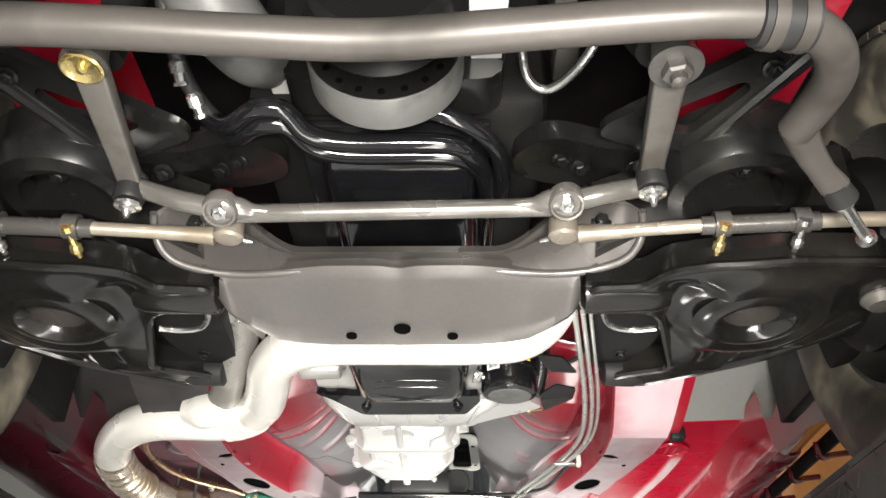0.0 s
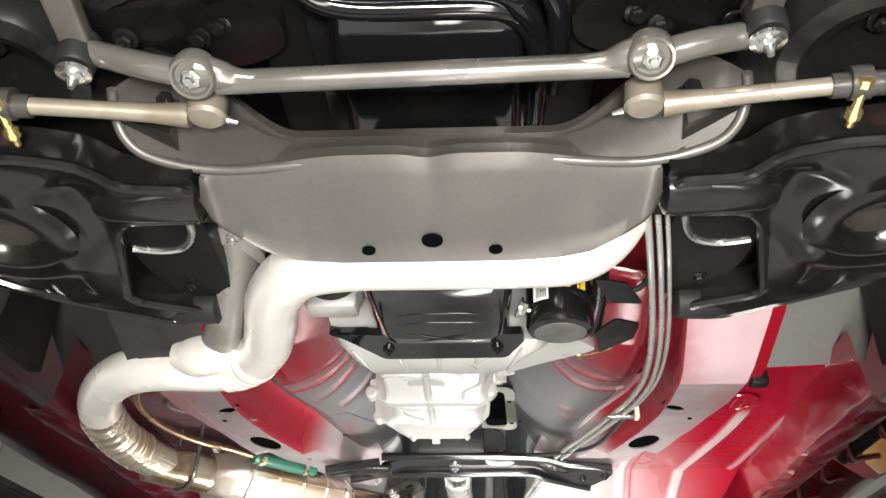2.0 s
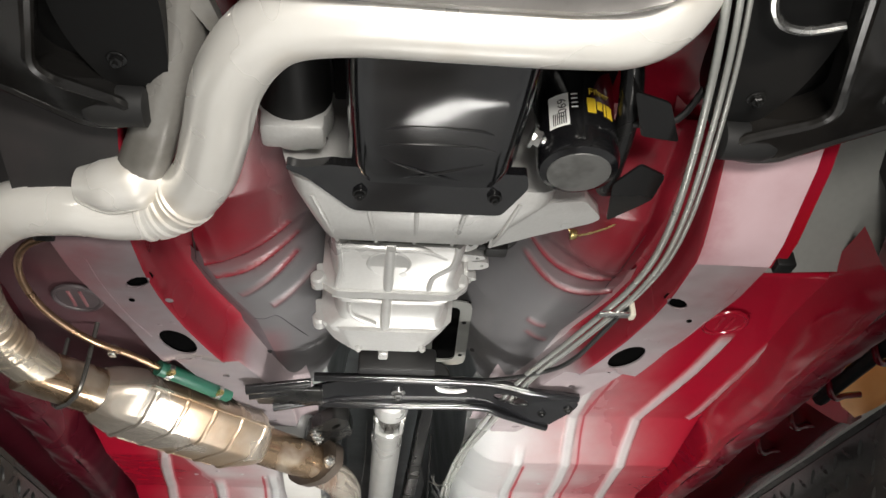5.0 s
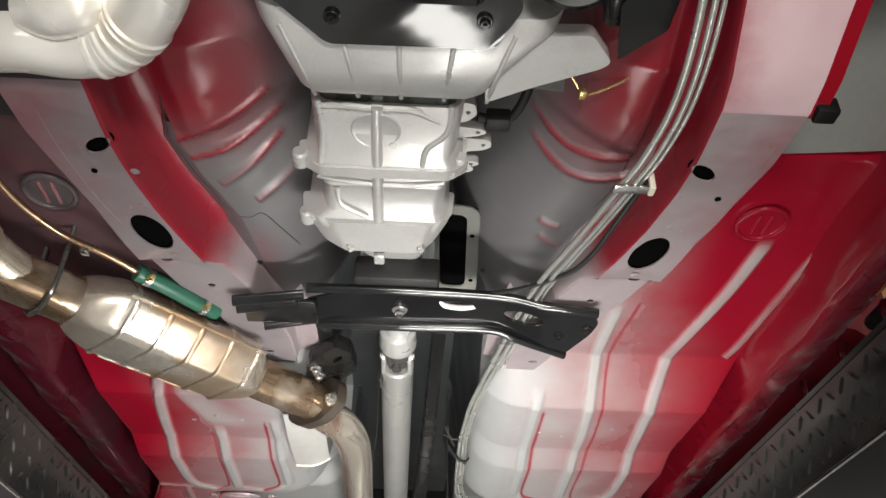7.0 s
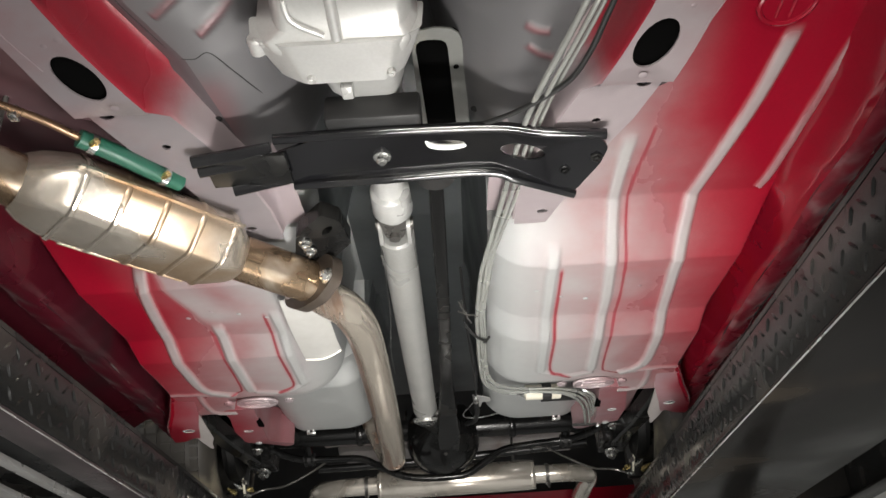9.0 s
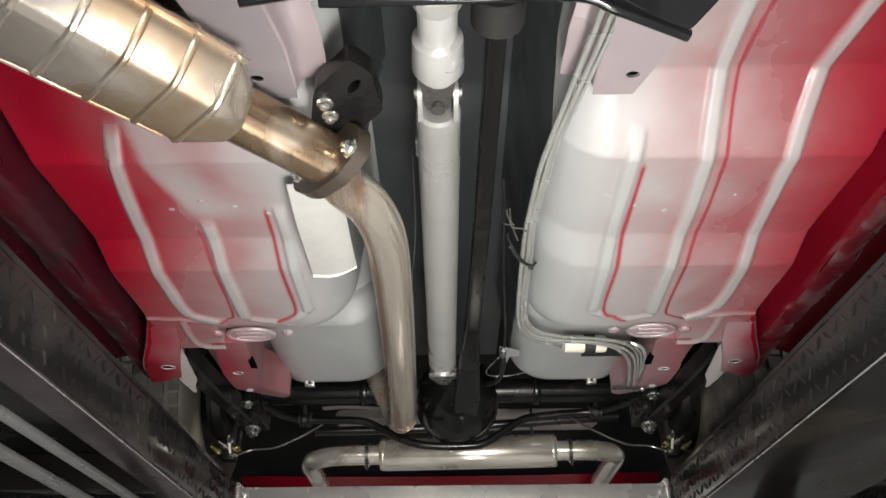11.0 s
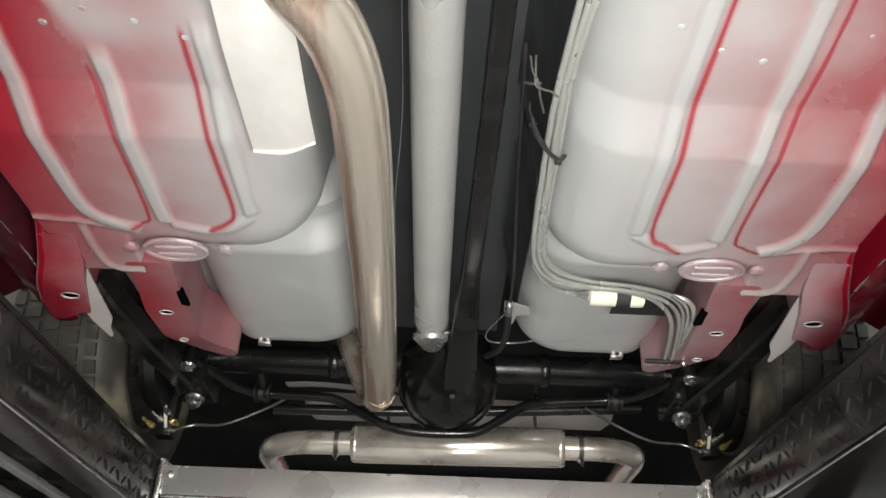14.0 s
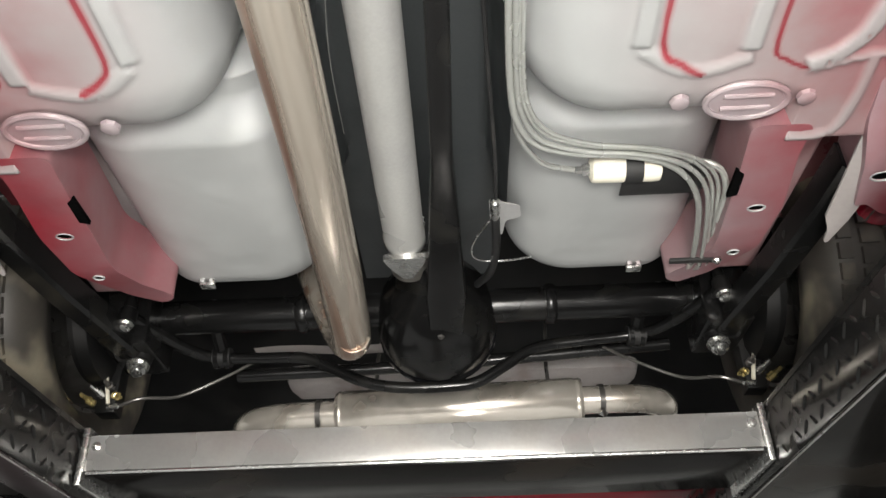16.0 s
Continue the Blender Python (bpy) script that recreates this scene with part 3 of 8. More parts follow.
# ribs pressed out of the floor: side, width and middle line
RIBS = [
    (1, 0.029, [(0.268, 2.27), (0.264, 2.33), (0.265, 2.44), (0.267, 2.62), (0.270, 2.765)]),
    (1, 0.029, [(0.372, 2.02), (0.368, 2.16), (0.370, 2.30), (0.380, 2.456), (0.380, 2.60), (0.386, 2.775)]),
    (1, 0.029, [(0.560, 1.81), (0.548, 1.95), (0.525, 2.09), (0.502, 2.22), (0.493, 2.32), (0.499, 2.45), (0.506, 2.58), (0.508, 2.73), (0.490, 2.782), (0.455, 2.806)]),
    (1, 0.020, [(0.650, 1.84), (0.640, 1.98), (0.628, 2.14), (0.618, 2.19)]),
    (-1, 0.029, [(0.395, 2.46), (0.395, 2.575), (0.398, 2.716), (0.398, 2.785)]),
    (-1, 0.029, [(0.480, 2.25), (0.498, 2.40), (0.508, 2.524), (0.510, 2.647), (0.506, 2.755), (0.475, 2.792), (0.440, 2.806)]),
    (-1, 0.026, [(0.272, 2.42), (0.272, 2.53), (0.272, 2.64), (0.272, 2.76)]),
    (1, 0.022, [(0.272, 2.775), (0.318, 2.806), (0.352, 2.808), (0.392, 2.79)]),
    (-1, 0.022, [(0.274, 2.770), (0.318, 2.802), (0.352, 2.804), (0.392, 2.79)]),
    (1, 0.014, [(0.640, 2.790), (0.585, 2.789), (0.526, 2.793), (0.465, 2.812)]),
    (-1, 0.014, [(0.640, 2.785), (0.585, 2.785), (0.526, 2.790), (0.465, 2.808)]),
    (1, 0.016, [(0.525, 2.797), (0.529, 2.86), (0.524, 2.912), (0.50, 2.927), (0.434, 2.926)]),
    (-1, 0.016, [(0.525, 2.797), (0.529, 2.86), (0.524, 2.912), (0.50, 2.927), (0.434, 2.926)]),
]
# lines that the mist did not reach, in the lee of the ribs
LEES = [
    (1, [(0.283, 2.315), (0.285, 2.437), (0.286, 2.534), (0.289, 2.615), (0.292, 2.765), (0.318, 2.797), (0.345, 2.815)]),
    (1, [(0.410, 1.99), (0.396, 2.14), (0.393, 2.23), (0.398, 2.302), (0.408, 2.456), (0.408, 2.60), (0.413, 2.77), (0.430, 2.797), (0.457, 2.812)]),
    (-1, [(0.416, 2.475), (0.413, 2.595), (0.419, 2.765), (0.432, 2.79), (0.452, 2.801)]),
    (-1, [(0.294, 2.42), (0.296, 2.53), (0.296, 2.644), (0.296, 2.755), (0.312, 2.785), (0.340, 2.803)]),
    (-1, [(0.490, 2.28), (0.508, 2.37), (0.516, 2.43)]),
]
NEAR = [(s, w, [(x, y) for x, y, z in curve_through([(x, y, 0) for x, y in line], 4)]) for s, w, line in RIBS]
LEE = [(s, [(x, y) for x, y, z in curve_through([(x, y, 0) for x, y in line], 4)]) for s, line in LEES]


def on_rib(x, y):
    """How far up a rib the place lies, 0 to 1, and how high that rib is."""
    top = high = 0.0
    for s, w, line in NEAR:
        if s * x > 0 and min(line[0][1], line[-1][1]) - 0.05 < y < max(line[0][1], line[-1][1]) + 0.05:
            d = off_line(abs(x), y, line)
            if d is not None and abs(d) < w / 2:
                f = step(1 - abs(d) / (w / 2), 0.0, 0.55)
                end = min(step(y, line[0][1] - 0.005, line[0][1] + 0.03), 1.0) if w > 0.024 else 1.0
                if f * end > top:
                    top, high = f * end, 0.0060 if w > 0.024 else 0.0042
    return top, high


def floor_z(x, y):
    top, high = on_rib(x, y)
    return ground_z(x, y) - top * high


def bare_red(x, y):
    """Share of bare red on the floor: the mist fades towards the sills."""
    ax = abs(x)
    if x > 0:
        lo, hi = lerp(y, (1.6, 2.0, 2.15, 2.3, 2.5, 2.8, 3.0), (0.18, 0.20, 0.15, 0.15, 0.16, 0.20, 0.30)), lerp(y, (1.6, 2.0, 2.15, 2.3, 2.5, 2.8, 3.0), (0.46, 0.54, 0.64, 0.66, 0.68, 0.78, 0.90))
    else:
        lo, hi = lerp(y, (1.6, 2.1, 2.25, 2.4, 2.5, 2.8, 3.0), (0.35, 0.24, 0.22, 0.20, 0.18, 0.20, 0.30)), lerp(y, (1.6, 2.1, 2.25, 2.4, 2.5, 2.8, 3.0), (0.55, 0.58, 0.58, 0.52, 0.56, 0.70, 0.90))
    p = step(ax, lo, hi) ** 0.8
    if x < 0 and 2.1 < y < 2.48:
        gap = (0.466 - 0.26 * (y - 2.25)) - ax
        swept = p * (1 - 0.6 * step(gap, 0.10, 0.03) * step(y, 2.48, 2.42))
        p = swept + (max(p, 0.92) - swept) * step(gap, 0.012, -0.012) * step(y, 2.48, 2.40) if gap > -0.012 else max(p, 0.92 * step(y, 2.48, 2.40))
    top, high = on_rib(x, y)
    p *= 1 - (0.74 if high > 0.005 else 0.45) * top
    for s, line in LEE:
        if s * x > 0 and line[0][1] - 0.02 < y < line[-1][1] + 0.02:
            d = off_line(ax, y, line)
            if d is not None and abs(d) < 0.012:
                p = max(p, 0.97 * math.exp(-(d / 0.0052) ** 2) * step(y, line[0][1] - 0.01, line[0][1] + 0.03))
    return p


floor_pan = None
for s in (-1, 1):
    half = pressed_sheet("floor_pan", [s * (0.150 + i * 0.0032) for i in range(173)], [2.0855 + i * 0.005 for i in range(270)], lambda u, v: (u, v, floor_z(u, v)), bare_red, FLOOR, car, "silver and red painted floor pan with pressed ribs")
    floor_pan = floor_pan or half
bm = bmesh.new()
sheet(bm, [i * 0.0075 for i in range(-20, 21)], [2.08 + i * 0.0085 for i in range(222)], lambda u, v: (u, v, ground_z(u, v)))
part("driveshaft_tunnel", bm, TUNNELSHADE, car, "driveshaft tunnel with its shade in the grey", 60)
edge = lambda y: lerp(y, (1.3, 1.5, 1.62, 1.69, 1.79, 1.95, 2.15), (0.325, 0.32, 0.31, 0.292, 0.252, 0.228, 0.20))
SWAGES = [
    (-1, [(0.318, 1.620), (0.282, 1.602), (0.230, 1.578), (0.187, 1.547)]),
    (-1, [(0.299, 1.652), (0.254, 1.641), (0.215, 1.620), (0.178, 1.597)]),
    (-1, [(0.268, 1.710), (0.225, 1.680), (0.182, 1.641)]),
    (-1, [(0.224, 1.751), (0.190, 1.728), (0.155, 1.702)]),
    (1, [(0.290, 1.612), (0.274, 1.618), (0.246, 1.624), (0.201, 1.618), (0.160, 1.586)]),
    (1, [(0.304, 1.647), (0.254, 1.666), (0.208, 1.664), (0.166, 1.635)]),
    (1, [(0.226, 1.781), (0.210, 1.782), (0.193, 1.777)]),
    (1, [(0.234, 1.826), (0.215, 1.822), (0.197, 1.810)]),
]
SWAGE = [(s, [(x, y) for x, y, z in curve_through([(x, y, 0) for x, y in line], 4)]) for s, line in SWAGES]


def on_swage(x, y):
    top = 0.0
    for s, line in SWAGE:
        if s * x > 0:
            d = off_line(abs(x), y, line)
            if d is not None and abs(d) < 0.0085:
                top = max(top, step(1 - abs(d) / 0.0085, 0.0, 0.8))
    return top


def tunnel_red(x, y):
    ax = abs(x)
    p = step(ax, 0.14, 0.26) * step(y, 1.72, 1.50) if x > 0 else step(ax, 0.13, 0.27) * step(y, 1.70, 1.53)
    p = max(p * 0.95, 0.95 * on_swage(x, y) * step(ax, 0.12, 0.21) * (0.35 + 0.65 * step(y, 1.70, 1.64)))
    return max(p, 0.35 * step(ax, 0.19, 0.24) * step(abs(y - 1.90), 0.10, 0.02)) if x < 0 else p


tunnel = pressed_sheet("gearbox_tunnel", [i / 95 for i in range(-95, 96)], [1.30 + i * 0.005 for i in range(157)], lambda u, v: (u * edge(v), v, ground_z(u * edge(v), v) - 0.0042 * on_swage(u * edge(v), v) * (1.0 if v < 1.76 else 0.6)), tunnel_red, TUNNEL, car, "dark grey tunnel with red paint on its flanks")
# the left pan takes the shaded copy, with less bare red
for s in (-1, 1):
    pressed_sheet("footwell_pan", [k / 110 for k in range(111)], [1.585 + k * 0.0055 for k in range(92)], lambda u, v: (s * (edge(v) + (0.702 - edge(v)) * u), v, floor_z(s * (edge(v) + (0.702 - edge(v)) * u), v)), bare_red if s > 0 else (lambda x, y: 0.45 * bare_red(x, y)), FLOOR if s > 0 else FOOTSHADE, car, "deep red footwell floor" if s > 0 else "left footwell floor with shade in its grey and red")

# small weld dimples and knocks in the floor
rnd = random.Random(11)
for s in (-1, 1):
    for k in range(6):
        x, y = 0.24 + 0.05 * k, 2.40 + 0.05 * rnd.random()
        rr = 0.0035 + 0.002 * rnd.random()
        bm = bmesh.new()
        lathe(bm, (s * x, y, ground_z(x, y) - 0.0004), (0, 0, -1), [(0.0, rr), (0.0006, rr * 0.8), (0.0009, rr * 0.4), (0.0007, 0.0004)], 10)
        part("spot_weld", bm, RAIL if k > 2 else FLOOR, floor_pan)

for s in (-1, 1):
    for cx, cy, zz in ((0.402, 2.855, 1.7355), (0.532, 1.765, 1.8455)):
        rx, ry = (0.046, 0.028) if cy > 2 else (0.036, 0.038)
        plug = thing("drain_plug", "oval pressed drain plug in the floor pan", "drain plug", (s * cx, cy, zz), "floor drain plugs")
        bm = bmesh.new()
        tube(bm, [(s * x, y, zz - 0.002) for x, y in oval(cx, cy, rx, ry, 24)] + [(s * (cx + rx), cy, zz - 0.002)], 0.0042, 8, 1, False, False)
        part("rim", bm, RAIL if cy > 2 else FOOTSHADE if s < 0 else REDPAINT, plug)
        bm = bmesh.new()
        plate(bm, oval(s * cx, cy, rx - 0.003, ry - 0.003), [], 0.004, lambda x, y, h: (x, y, zz - 0.003 + h))
        part("cap", bm, RAIL if cy > 2 else FOOTSHADE if s < 0 else REDPAINT, plug)
        for k in (-0.009, 0.009):
            bm = bmesh.new()
            tube(bm, [(s * (cx + x), cy + k * 1.1, zz - 0.0035) for x in (-0.028, -0.014, 0, 0.014, 0.028)] if cy > 2 else [(s * (cx + k), cy - 0.024, zz - 0.0025), (s * (cx + k), cy + 0.024, zz - 0.0025)], 0.0030, 8, 1, False)
            part("pressed_bar", bm, RAIL if cy > 2 or s < 0 else REDPAINT, plug)
        if cy > 2:
            for k in (-0.075, 0.068):
                bm = bmesh.new()
                lathe(bm, (s * (cx + k), cy, zz + 0.002), (0, 0, -1), [(0.0, 0.012), (0.005, 0.011), (0.007, 0.008)], 8)
                part("tab", bm, RAIL, plug)


def frame_rail(s):
    """The front rail: a box that rises to the front and fades into the floor at the back."""
    ys = (1.02, 1.16, 1.30, 1.40, 1.44, 1.53, 1.60, 1.68, 1.757, 1.805, 1.82, 1.90, 2.00, 2.10, 2.21)
    zs = (1.95, 1.87, 1.805, 1.765, 1.757, 1.757, 1.757, 1.757, 1.757, 1.757, 1.772, 1.776, 1.782, 1.790, 1.802)
    ins = (0.315, 0.33, 0.346, 0.354, 0.356, 0.356, 0.348, 0.331, 0.308, 0.290, 0.275, 0.245, 0.215, 0.20, 0.20)
    outs = (0.44, 0.455, 0.460, 0.456, 0.455, 0.448, 0.431, 0.410, 0.396, 0.384, 0.376, 0.352, 0.31, 0.285, 0.255)
    mid = -0.008
    low = lambda x, y, h: (s * x + mid, y, lerp(y, ys, zs) + h)
    dense = [1.445 + 0.018 * k for k in range(21)] + [1.82 + 0.02 * k for k in range(20)] + [2.21]
    outline = [(lerp(y, ys, ins), y) for y in dense] + [(lerp(y, ys, outs), y) for y in dense[::-1]]
    holes = [oval(0.348, 1.733, 0.024, 0.042, 22, 15), oval(0.369, 1.552, 0.011, 0.020, 12, -50), oval(0.352, 1.822, 0.010, 0.007, 10), oval(0.246, 2.165, 0.009, 0.007, 10), oval(0.30, 1.90, 0.006, 0.006, 10)]
    bm = bmesh.new()
    plate(bm, outline, holes, 0.0025, low)
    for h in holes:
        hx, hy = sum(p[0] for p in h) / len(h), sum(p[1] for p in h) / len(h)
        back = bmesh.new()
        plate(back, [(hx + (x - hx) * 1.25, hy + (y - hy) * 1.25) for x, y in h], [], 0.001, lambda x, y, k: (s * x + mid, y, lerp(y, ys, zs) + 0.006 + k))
        part("hole_backing", back, HOLE, car, "black disc for the dark behind a punched hole")
    part("rail_bottom", bm, RAIL if s > 0 else RAILSHADE, car, "pinkish overspray on a boxed rail with oval holes", 50)
    bm = bmesh.new()
    front = [1.02 + 0.02 * k for k in range(22)] + [1.445]
    sheet(bm, [0, 0.25, 0.5, 0.75, 1], front, lambda u, v: (s * (lerp(v, ys, ins) * (1 - u) + lerp(v, ys, outs) * u) + mid, v, lerp(v, ys, zs)))
    part("rail_kick_up", bm, TOE if s > 0 else TOESHADE, car, "pink overspray and painted front light on the rising rail" if s > 0 else "left rising rail with shade painted black", 50)
    bm = bmesh.new()
    rows = [1.02 + 0.03 * k for k in range(40)]
    sheet(bm, [0, 0.04, 0.1, 0.3, 0.6, 0.85, 0.93, 1], rows, lambda u, v: (s * (lerp(v, ys, ins) - (0.0, 0.001, 0.003, 0.004, 0.006, 0.010, 0.018, 0.045)[(0, 0.04, 0.1, 0.3, 0.6, 0.85, 0.93, 1).index(u)]) + mid, v, lerp(v, ys, zs) + (0.0, 0.001, 0.004, 0.03, 0.055, 0.075, 0.082, 0.086)[(0, 0.04, 0.1, 0.3, 0.6, 0.85, 0.93, 1).index(u)] * (1 - 0.75 * step(v, 1.85, 2.15))))
    part("rail_inner_side", bm, RAILSIDE, car, "bright red rail side that fades to grey", 50)
    bm = bmesh.new()
    sheet(bm, [0, 0.05, 0.5, 1], rows, lambda u, v: (s * (lerp(v, ys, outs) + (0.0 if u < 0.03 else 0.002 + 0.006 * u)) + mid, v, lerp(v, ys, zs) + 0.12 * u * (1 - 0.6 * step(v, 1.9, 2.2))))
    part("rail_outer_side", bm, RAIL, car, sharp=50)
    bm = bmesh.new()
    sheet(bm, [0, 0.5, 1], [1.10 + 0.05 * k for k in range(8)], lambda u, v: (s * (lerp(v, ys, outs) - 0.003 + 0.022 * u) + mid, v, lerp(v, ys, zs) + 0.002))
    part("rail_flange", bm, REDPAINT if s > 0 else TOESHADE, car, sharp=50)
    # plate that closes the footwell in front
    bm = bmesh.new()
    sheet(bm, [0, 0.2, 0.4, 0.6, 0.8, 1], [0, 0.2, 0.4, 0.6, 0.8, 1], lambda u, v: (s * (0.44 + 0.26 * u), 1.62 - 0.03 * u - 0.50 * v, 1.850 + 0.02 * math.sin(3 * u) * v + 0.34 * v - 0.05 * v * (1 - v)))
    part("toe_board", bm, GREYSEAL if s > 0 else TOESHADE, car, "grey sealer on the sloping toe board" if s > 0 else "left sloping toe board with shade painted black", 50)
    bm = bmesh.new()
    box(bm, s * 0.66, s * 0.685, 1.02, 1.46, 1.79, 2.25, 0.004)
    part("wheelhouse_panel", bm, DULL, car, "black wheelhouse panel")
    # notch clip at the rail's shoulder
    bm = bmesh.new()
    box(bm, s * 0.452, s * 0.478, 1.43, 1.452, 1.752, 1.775, 0.003)
    part("clip", bm, DULL, car)


def rear_rail(s):
    low = lambda x, y, h: (s * x, y, 1.737 + 0.028 * step(y, 3.16, 3.32) + h)
    outline = rounded([(0.424, 2.905), (0.432, 2.98), (0.446, 3.17), (0.432, 3.26), (0.40, 3.315), (0.425, 3.335), (0.475, 3.30), (0.51, 3.19), (0.515, 3.08), (0.498, 2.96), (0.50, 2.905)], 0.016, 4)
    bm = bmesh.new()
    plate(bm, outline, [oval(0.479, 3.081, 0.011, 0.007, 12), oval(0.479, 3.20, 0.007, 0.005, 10)], 0.10, low)
    part("rear_rail", bm, REARRAIL, car, "pink and red rear rail with small holes", 40)
    bm = bmesh.new()
    drop = lambda y: 1.718 + 0.020 * step(y, 2.97, 2.84)
    outline = rounded([(0.548, 2.83), (0.556, 2.90), (0.578, 2.975), (0.598, 3.06), (0.610, 3.052), (0.640, 3.078), (0.672, 3.085), (0.662, 3.01), (0.645, 2.955), (0.622, 2.90), (0.604, 2.83)], 0.010)
    bm = bmesh.new()
    plate(bm, outline, [oval(0.608, 2.992, 0.014, 0.009, 14)], 0.09, lambda x, y, h: (s * x, y, drop(y) + h))
    part("control_arm_mount", bm, MOUNT, car, "red bracket with a punched hole", 40)
    bm = bmesh.new()
    tube(bm, [(s * x, y, drop(y) + 0.007) for x, y in ((0.590, 2.80), (0.602, 2.84), (0.621, 2.90), (0.643, 2.955), (0.660, 3.01), (0.667, 3.06))], [0.006, 0.008, 0.0085, 0.008, 0.007, 0.004], 10, 5)
    part("rolled_edge", bm, REDPAINT, car, "bright red rolled edge")
    bm = bmesh.new()
    plate(bm, rounded([(0.566, 2.93), (0.582, 2.96), (0.606, 3.06), (0.602, 3.09), (0.590, 3.140), (0.584, 3.138), (0.582, 3.112), (0.572, 3.088), (0.570, 3.03)], 0.005), [], 0.003, lambda x, y, h: (s * x, y, 1.724 - 0.08 * (y - 3.0) + 0.5 * max(0.585 - x, 0) + h))
    part("tongue", bm, WELL, car, "grey sheet tongue", 50)
    for hx, hy, hz, rx, ry in ((0.479, 3.081, 1.737, 0.011, 0.007), (0.479, 3.20, 1.7385, 0.007, 0.005), (0.608, 2.992, 1.718, 0.014, 0.009)):
        bm = bmesh.new()
        tube(bm, [(s * x, y, hz + 0.0005) for x, y in oval(hx, hy, rx + 0.001, ry + 0.001, 16)] + [(s * (hx + rx + 0.001), hy, hz + 0.0005)], 0.0015, 6, 1, False, False)
        part("hole_rim", bm, RIBMAT, car)
        bm = bmesh.new()
        plate(bm, oval(s * hx, hy, rx + 0.001, ry + 0.001), [], 0.002, lambda x, y, h: (x, y, hz + 0.0022 + h))
        part("hole_backing", bm, HOLE, car, "black disc for the dark behind a punched hole")
    bm = bmesh.new()
    plate(bm, [(s * 0.428, 2.99), (s * 0.440, 3.0), (s * 0.443, 3.045), (s * 0.430, 3.05)], [], 0.006, lambda x, y, h: (x, y, 1.741 - 0.006 + h))
    part("drain_slot", bm, HOLE, car, "black patch for a drain slot")
    # clip that hangs from the seat pan
    clip = thing("retainer_clip", "small silver sheet clip under the seat pan", "clip", (s * 0.363, 3.35, 1.81), "retainer clips")
    for k in (-0.011, 0.004):
        bm = bmesh.new()
        box(bm, s * 0.363 + k, s * 0.363 + k + 0.008, 3.336, 3.352, 1.804, 1.831, 0.002)
        part("tab", bm, RIDGE, clip)
    bm = bmesh.new()
    box(bm, s * 0.363 - 0.012, s * 0.363 + 0.013, 3.340, 3.356, 1.800, 1.805, 0.001)
    part("tab", bm, ZINC, clip)


